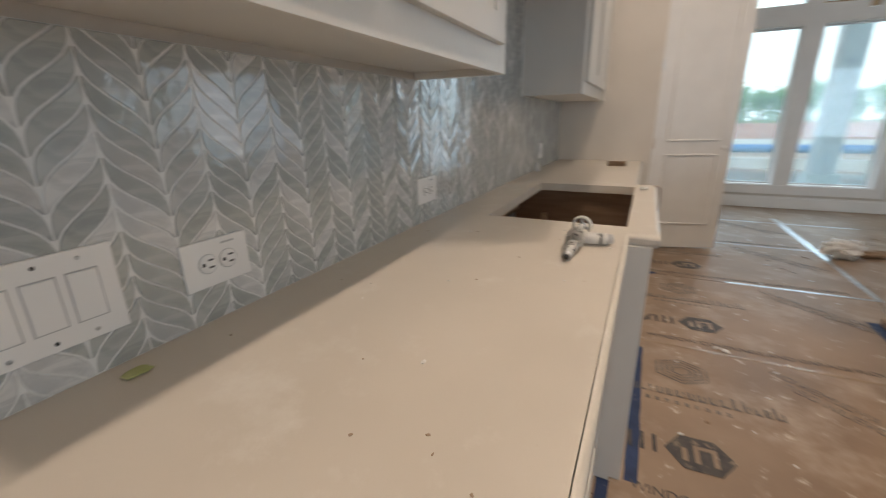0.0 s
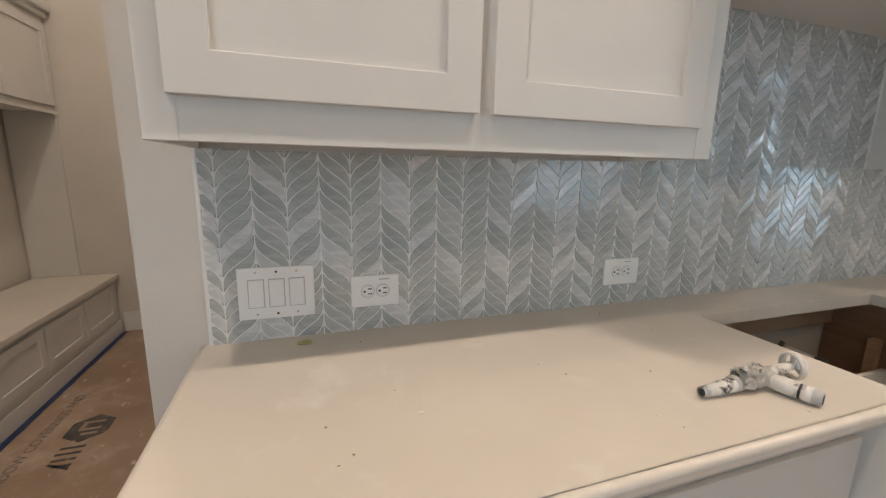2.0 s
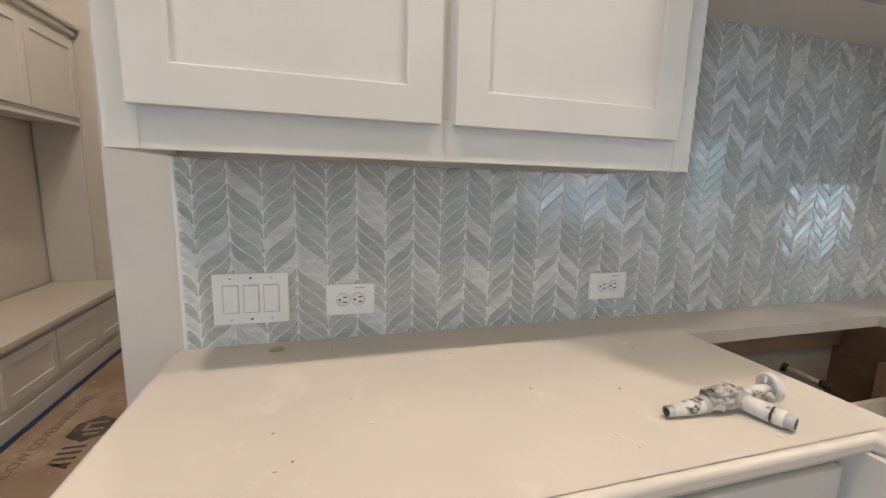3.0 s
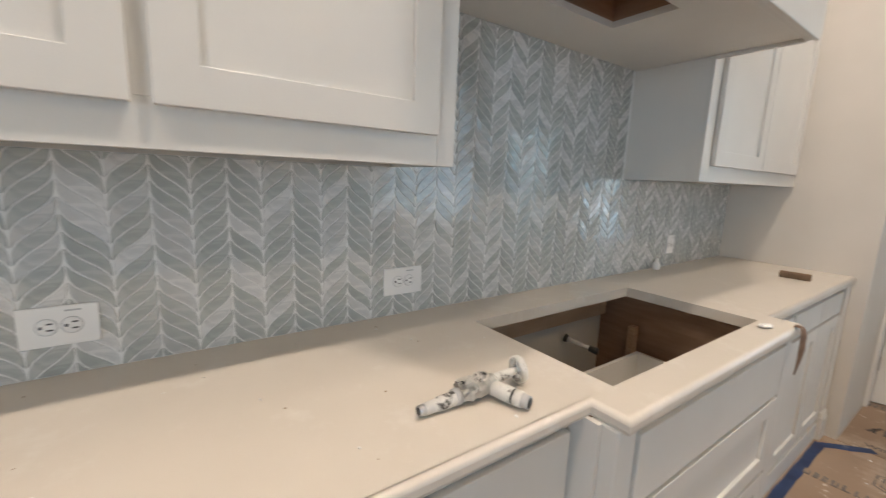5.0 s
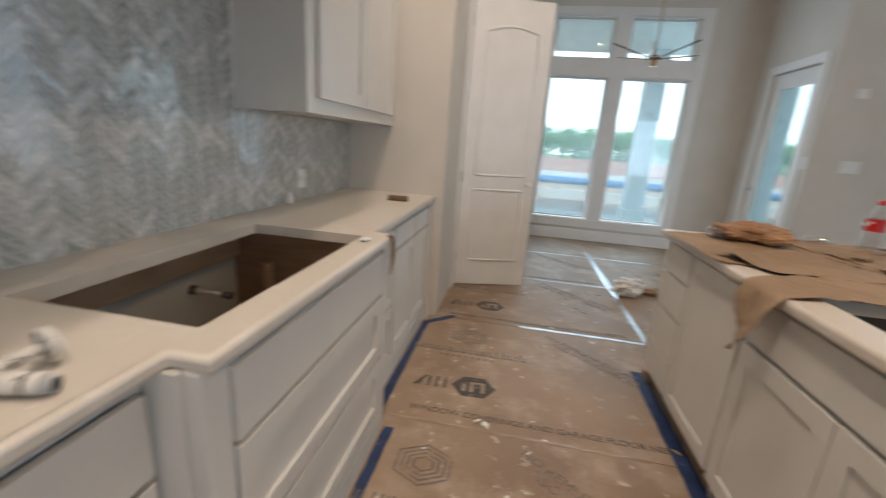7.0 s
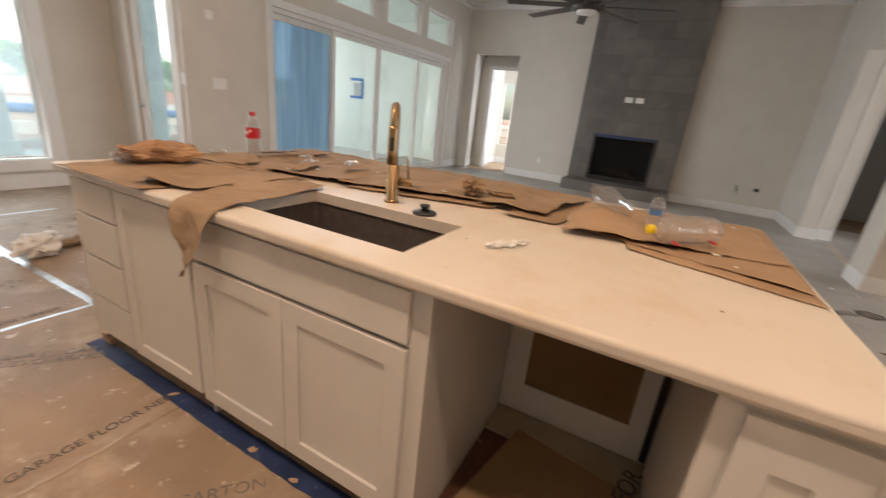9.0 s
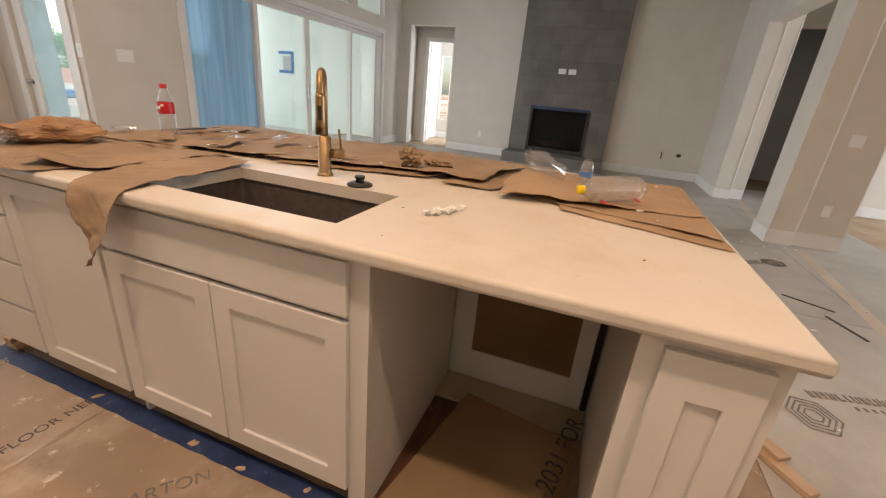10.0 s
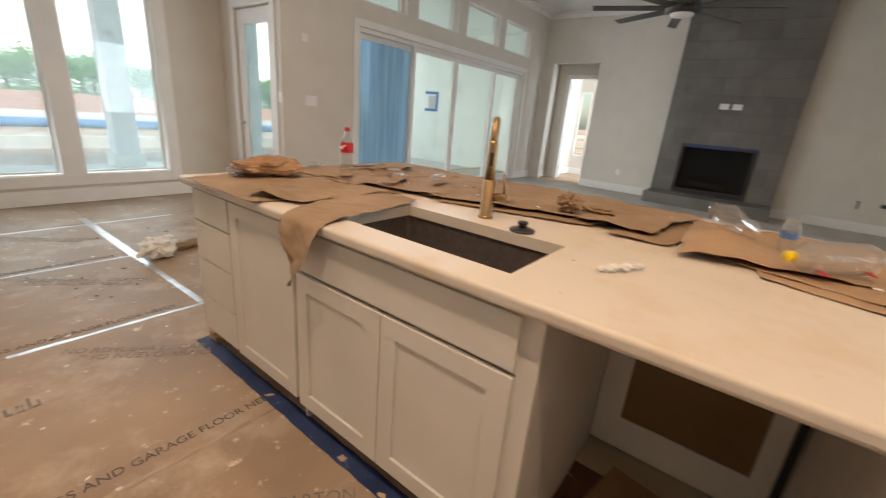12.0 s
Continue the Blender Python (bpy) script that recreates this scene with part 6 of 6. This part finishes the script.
for f in wheel.faces:
    f.smooth = True
wheel.transform(WHEEL_M)
handle = part("handle", wheel, WRAP, gv, "round open handle ring")
for k in range(3):
    a = 2 * math.pi * k / 3 + 0.4
    sp = tube([(0.003 * math.cos(a), 0.003 * math.sin(a), 0), (0.0245 * math.cos(a), 0.0245 * math.sin(a), 0)], 0.0042, 8)
    sp.transform(WHEEL_M)
    part("spoke", sp, GREYP, handle)
hub = lathe([(0.009, -0.006), (0.009, 0.006), (0.004, 0.008)], 14)
hub.transform(WHEEL_M)
part("hub", hub, STEEL, handle)

# small things on the run
rl = thing("paper_roll", pose(0.44, 3.165, 0.93, 0, 90, 4), "curled scrap of brown board on the worktop", "paper roll")
prf = bmesh.new()
ra = []
for k in range(20):
    a = -0.4 + k * 0.42
    r = 0.013 + 0.0006 * k
    ra.append([prf.verts.new((r * math.cos(a), r * math.sin(a), q)) for q in (0.0, 0.12)])
for p, q in zip(ra, ra[1:]):
    prf.faces.new((p[0], q[0], q[1], p[1]))
bmesh.ops.solidify(prf, geom=prf.faces[:], thickness=0.0012)
part("board", prf, KRAFT, rl)
bu = thing("plug_fragrance", (0.040, 2.70, 0.915), "small white plastic plug-in on the worktop", "plug")
part("body", lathe([(0.016, 0.0), (0.020, 0.008), (0.019, 0.030), (0.010, 0.045), (0.009, 0.06)], 18), PLASTIC, bu)
fs = thing("board_strip", (0.752, 2.235, 0.905), "torn curled strip of brown board hanging over the worktop edge", "paper")
sbm = bmesh.new()
prev = None
for k in range(19):
    f = k / 18
    if f < 0.25:
        x, z = -0.016 + 0.021 * f / 0.25, 0.0118 + 0.001 * f
    else:
        g = (f - 0.25) / 0.75
        x, z = 0.006 + 0.006 * math.sin(g * 2.4), 0.010 - 0.15 * g
    w = 0.0175 * (1 - 0.75 * max(0.0, f - 0.6) / 0.4) + 0.002 * noise.noise(Vector((f * 9, 0, 3)))
    c = -0.034 * f
    tw = 0.25 * min(1.0, max(0.0, (f - 0.2) / 0.15))
    cur = [sbm.verts.new((x + (q + w) * math.sin(tw), c + q * math.cos(tw), z)) for q in (-w, -w * 0.4, w * 0.4, w)]
    if prev:
        for i in range(3):
            sbm.faces.new((prev[i], prev[i + 1], cur[i + 1], cur[i]))
    prev = cur
bmesh.ops.solidify(sbm, geom=sbm.faces[:], thickness=0.0014)
part("strip", sbm, CABIN, fs)
ws = thing("paper_scrap", pose(0.69, 2.12, 0.9155, 0, 0, 60), "torn white paper scrap on the worktop", "scrap", "scraps")
part("paper", crumple((0.022, 0.014, 0.006), 43, 3, 0.6, 3.5), TRIM, ws)
gr = thing("putty_smear", (0.06, 0.208, 0.9155), "small smear of green putty on the worktop", "smear")
GREEN = surface("green_putty", (0.40, 0.43, 0.16), (0.5, 0.52, 0.24), 20, 0.6, bump=0.2)
part("putty", crumple((0.014, 0.02, 0.003), 31, 2, 0.4), GREEN, gr)
stub = thing("gas_stub", (0.026, 2.01, 0.67), "white gas stub with a dark cap inside the cooktop cabinet", "pipe")
part("pipe", tube([(0, 0, 0), (0.10, 0.038, -0.02)], 0.0095, 12), WRAP, stub)
part("flange", tube([(-0.004, -0.001, 0.001), (0.010, 0.004, -0.002)], [0.019, 0.016], 14), DARKM, stub)
part("cap", tube([(0.098, 0.037, -0.0195), (0.134, 0.051, -0.027)], [0.0135, 0.0150], 14), DARKM, stub)
for x, y, ang, w, seed in ((2.395, 1.205, -25, 0.036, 61), (2.440, 1.172, 10, 0.030, 64), (2.470, 1.150, -50, 0.018, 67)):
    t = thing("paper_scrap", pose(x, y, 0.9155, 0, 0, ang), "torn ruffled white paper scrap on the island", "scrap", "scraps")
    part("paper", jitter(crumple((w, w * 0.35, 0.008), seed, 4, 0.7, 3.6), 0.006, 60, seed), TRIM, t)


def scraps(places, zbase, material, label, group, size, seed):
    rng = random.Random(seed)
    for x, y in places:
        s = size * rng.uniform(0.6, 1.4)
        t = thing("scrap", pose(x, y, zbase, 0, 0, rng.uniform(0, 180)), label, "debris", group)
        part("piece", crumple((s, s * rng.uniform(0.35, 0.8), s * 0.25), rng.uniform(0, 90), 2, 0.5), material, t)


rng = random.Random(5)
scraps([(0.20, 0.55), (0.32, 0.70), (0.13, 0.95), (0.42, 0.40), (0.21, 1.10), (0.10, 1.05), (0.55, 0.80), (0.62, 1.08), (0.30, 1.28), (0.48, 1.22)], 0.915, TRIM, "crumb of white plaster on the worktop", "worktop crumbs", 0.0045, 3)
scraps([(rng.uniform(0.08, 0.62), rng.uniform(0.1, 1.2)) for k in range(14)], 0.915, CLEARTAPE, "tan crumb on the worktop", "worktop crumbs", 0.0028, 19)
scraps([(0.09, 0.83), (0.17, 0.62)], 0.915, DARKM, "dark speck of grit on the worktop", "worktop crumbs", 0.0022, 4)
scraps([(2.345, 0.63), (2.14, 1.24), (2.40, 1.31)], 0.915, DARKM, "dark speck of grit on the island", "worktop crumbs", 0.004, 6)
scraps([(rng.uniform(2.7, 3.4), rng.uniform(0.45, 3.0)) for k in range(22)], 0.935, TRIM, "crumb of white plaster on the kraft paper", "paper crumbs", 0.010, 8)
scraps([(rng.uniform(0.85, 2.0), rng.uniform(0.9, 5.6)) for k in range(46)], 0.0, TRIM, "small plaster crumb on the floor board", "floor crumbs", 0.010, 9)
scraps([(rng.uniform(0.9, 3.6), rng.uniform(1.0, 6.4)) for k in range(26)], 0.0, KRAFT, "small torn cardboard bit on the floor board", "floor crumbs", 0.016, 10)
scraps([(rng.uniform(2.6, 9.0), rng.uniform(-1.6, 0.4)) for k in range(24)], 0.0, TRIM, "plaster crumb on the great room floor", "floor crumbs", 0.018, 12)
scraps([(2.06, 1.925), (2.05, 1.70), (2.07, 2.45), (2.08, 1.45)], 0.001, PLY, "wood chip on the blue tape", "floor crumbs", 0.020, 11)
scraps([(1.20, 2.40), (1.16, 2.42)], 0.0, TRIM, "torn white paper scrap on the floor", "floor crumbs", 0.03, 13)
scraps([(rng.uniform(1.0, 3.0), rng.uniform(3.2, 6.0)) for k in range(30)], 0.0, DARKM, "dark crumb on the floor board", "floor crumbs", 0.010, 17)
for x, y, ang in ((4.9, -0.93, 60), (4.55, -1.02, 20)):
    t = thing("offcut_strip", pose(x, y, 0.0, 0, 0, ang), "thin dark offcut strip on the great room floor", "debris", "floor crumbs")
    part("strip", jitter(boxes((-0.16, 0.16, -0.009, 0.009, 0.0, 0.006), bevel=0.001), 0.006, 9, x, True), DARKM, t)
wad = thing("plastic_wad", pose(2.36, 4.60, 0.0, 0, 0, 30), "crumpled white plastic sheet on the floor", "plastic wad")
part("film", crumple((0.15, 0.10, 0.085), 51, 4, 0.5, 2.2), TRIM, wad)
sc = thing("cardboard_scrap", pose(2.62, 4.72, 0.0, 0, 0, 15), "torn cardboard scrap on the floor", "scrap")
part("board", crumple((0.16, 0.05, 0.035), 53, 3, 0.4), KRAFT, sc)
DARKCARD = surface("brown_cardboard", (0.24, 0.15, 0.075), (0.30, 0.195, 0.105), 3, 0.7, bump=0.4, fine=22, dist=0.004)
cd = thing("cardboard_sheet", pose(2.45, 0.94, 0.0165, 0, -2.0, 0), "brown cardboard sheet with printed number in the dishwasher opening", "cardboard")
brd = flat_poly([(-0.32, 0.285), (0.285, 0.165), (0.205, -0.285), (-0.32, -0.28)], 0.0, 0.006)
part("sheet", brd, DARKCARD, cd)
part("print", text_bm("A-2031 FOR", 0.095, pose(-0.155, -0.225, 0.0065, 0, 0, -12) @ pose(0, 0, 0, 0, 0, 0)), INK, cd, "black printed letters")
db = thing("opening_floor", (2.46, 0.945, 0.0), "bare stained wood floor patch in the dishwasher opening", "floor patch", kind="structure")
part("wood", boxes((-0.40, 0.36, -0.275, 0.295, 0.0005, 0.003)), WOODFLOOR, db)
cc = thing("cardboard_offcut", pose(2.93, -0.10, 0.0, 0, 0, 35), "cardboard offcut with splintered end on the floor", "scrap")
part("board", jitter(boxes((-0.16, 0.16, -0.03, 0.03, 0.0, 0.025), (-0.02, 0.10, -0.06, 0.0, 0.025, 0.045), bevel=0.003), 0.012, 12, 3, True), PLY, cc)
ft = thing("wood_shim", (2.15, 3.10, 0.0), "raw wood shim under the island corner", "shim")
part("block", boxes((-0.05, 0.04, -0.02, 0.03, 0.0, 0.05), (-0.05, 0.0, -0.05, -0.02, 0.0, 0.03), bevel=0.003), PLY, ft)
for x, y in ((3.02, 2.66), (2.90, 2.50), (3.12, 2.40), (2.72, 3.02)):
    t = thing("plastic_scrap", pose(x, y, 0.935, 0, 0, 60 * x), "scrap of clear blue-printed film on the paper", "scrap", "scraps")
    part("film", crumple((0.05, 0.03, 0.014), x * 9, 3, 0.5), CLEAR, t)
fsq = thing("framing_strip", pose(3.05, 2.90, 0.945, 0, 2, 14), "dark folded strip of board on the paper", "strip")
part("strip", boxes((-0.16, 0.16, -0.012, 0.012, 0.0, 0.006), bevel=0.001), DARKM, fsq)

# ---- outside ----
PATIOTAPE = surface("bright_blue_tape", (0.03, 0.16, 0.42), (0.05, 0.22, 0.5), 9, 0.5, bump=0.2)
pw = thing("patio_junction", pose(10.99, 9.06, 1.64, 0, 0, -90), "blue-taped fixture opening on the patio wall", "fixture")
part("tape", boxes((-0.24, 0.24, -0.006, 0.0, 0.20, 0.27), (0.17, 0.24, -0.006, 0.0, -0.27, 0.20), (-0.24, 0.24, -0.0075, -0.001, -0.27, -0.20)), PATIOTAPE, pw)
part("fixture", boxes((-0.10, 0.15, -0.01, 0.0, -0.2, 0.15), bevel=0.003), GREYP, pw)
wall_box("wall_outlet", pose(10.99, 8.97, 0.36, 0, 0, -90), "grey outlet box on the patio wall", 0.12, 0.12)
COLUMN = surface("column_plaster", (0.66, 0.69, 0.71), (0.74, 0.76, 0.77), 2, 0.85, bump=0.4, fine=60, dirt=(0.40, 0.42, 0.45), dirt_scale=2.5, dirt_at=(0.55, 0.7))
for x, y in ((3.70, 10.1), (6.05, 10.1), (9.9, 10.1)):
    c = thing("porch_column", (x, y, -0.06), "square pale stucco porch column", "column", "porch columns")
    part("shaft", boxes((-0.18, 0.18, -0.18, 0.18, 0, 3.37), bevel=0.01), COLUMN, c)
    part("base", boxes((-0.23, 0.23, -0.23, 0.23, 0, 0.22), bevel=0.01), STUCCO, c)
structure("road", boxes((-60, 90, 20.5, 29.0, -0.158, -0.10)), CONCRETE, "pale dusty concrete road", "road")
structure("site_wall", boxes((-30, 60, 13.6, 13.75, -0.158, 0.12), bevel=0.01), CONCRETE, "low pale kerb wall", "kerb")
hd = thing("barrier", (6, 19.4, -0.158), "long blue plastic roll lying beside the kerb", "roll")
part("roll", tube([(-26, 0, 0.16), (30, 0.4, 0.16)], 0.15, 10), PATIOTAPE, hd)
mound = bmesh.new()
bmesh.ops.create_grid(mound, x_segments=90, y_segments=10, size=1)
for v in mound.verts:
    v.co = Vector((v.co.x * 70 + 20, 44 + v.co.y * 13, -0.159 + 0.9 * max(0, 1 - v.co.y ** 2) * (0.6 + 0.7 * noise.noise(Vector((v.co.x * 14, v.co.y * 3, 0))))))
REDSOIL = surface("red_soil", (0.38, 0.15, 0.10), (0.50, 0.25, 0.17), 0.6, 0.95, bump=0.5, fine=5)
tagged(part("soil_mound", mound, REDSOIL), "long heap of reddish excavated soil", "soil heap", kind="structure")


def tree(x, y, h, seed):
    """A tapered trunk with limbs and a crown of many small leaf clumps, uneven with gaps."""
    rng = random.Random(seed)
    t = thing("tree", (x, y, -0.158), "leafy green tree at the edge of the building site", "tree", "trees")
    th = h * 0.30
    limbs = [tube([(0, 0, 0), (0.1, 0.05, th * 0.5), (rng.uniform(-0.2, 0.2), 0.1, th)], [0.22, 0.17, 0.12], 8)]
    tips = []
    for k in range(7):
        a, l = rng.uniform(0, 6.28), h * rng.uniform(0.22, 0.4)
        p0 = Vector((0, 0, th * rng.uniform(0.7, 1.0)))
        p1 = p0 + Vector((math.cos(a) * l * 0.75, math.sin(a) * l * 0.75, l * rng.uniform(0.5, 0.95)))
        limbs.append(tube([p0, (p0 + p1) / 2 + Vector((0, 0, 0.2)), p1], [0.10, 0.06, 0.025], 6))
        tips += [p1, (p0 + p1 * 2) / 3]
    part("trunk", merge(*limbs), BARK, t)
    bm = bmesh.new()
    for p in tips:
        rad = h * rng.uniform(0.10, 0.19)
        for k in range(110):
            d = Vector((rng.gauss(0, 1), rng.gauss(0, 1), rng.gauss(0, 0.8)))
            c = p + d.normalized() * rad * rng.uniform(0.35, 1.1)
            s = rng.uniform(0.10, 0.24)
            u = Vector((rng.gauss(0, 1), rng.gauss(0, 1), rng.gauss(0, 1))).normalized()
            w = u.orthogonal().normalized()
            q = [bm.verts.new(c + u * s), bm.verts.new(c + w * s * 0.6), bm.verts.new(c - u * s), bm.verts.new(c - w * s * 0.6)]
            bm.faces.new(q)
    for k in range(260):
        a, r = rng.uniform(0, 6.28), h * 0.28 * math.sqrt(rng.random())
        c = Vector((math.cos(a) * r, math.sin(a) * r, h * rng.uniform(0.03, 0.34)))
        s = rng.uniform(0.12, 0.26)
        u = Vector((rng.gauss(0, 1), rng.gauss(0, 1), rng.gauss(0, 1))).normalized()
        w = u.orthogonal().normalized()
        bm.faces.new([bm.verts.new(c + u * s), bm.verts.new(c + w * s * 0.6), bm.verts.new(c - u * s), bm.verts.new(c - w * s * 0.6)])
    part("crown", bm, LEAF, t)


rng = random.Random(21)
for k in range(36):
    tree(-14 + k * 1.9 + rng.uniform(-0.8, 0.8), 62 + rng.uniform(-3, 6), rng.uniform(5.2, 7.8), k)
for k in range(5):
    tree(34 + k * 5, 26 + 4 * k, rng.uniform(4.5, 6.5), 40 + k)

# glowing board far behind the trees, added to whiten and brighten the sky
SKY_GLOW = bpy.data.materials.new("sky_glow")
SKY_GLOW.use_nodes = True
hb = SKY_GLOW.node_tree.nodes["Principled BSDF"]
hb.inputs["Base Color"].default_value = (0.8, 0.8, 0.8, 1)
hb.inputs["Emission Color"].default_value = (0.82, 0.95, 1.0, 1)
hb.inputs["Emission Strength"].default_value = 1.8
structure("backdrop", boxes((-150, 190, 110, 110.5, -1, 75)), SKY_GLOW, "glowing white board standing in for the bright sky", "backdrop")
lay_leaves()
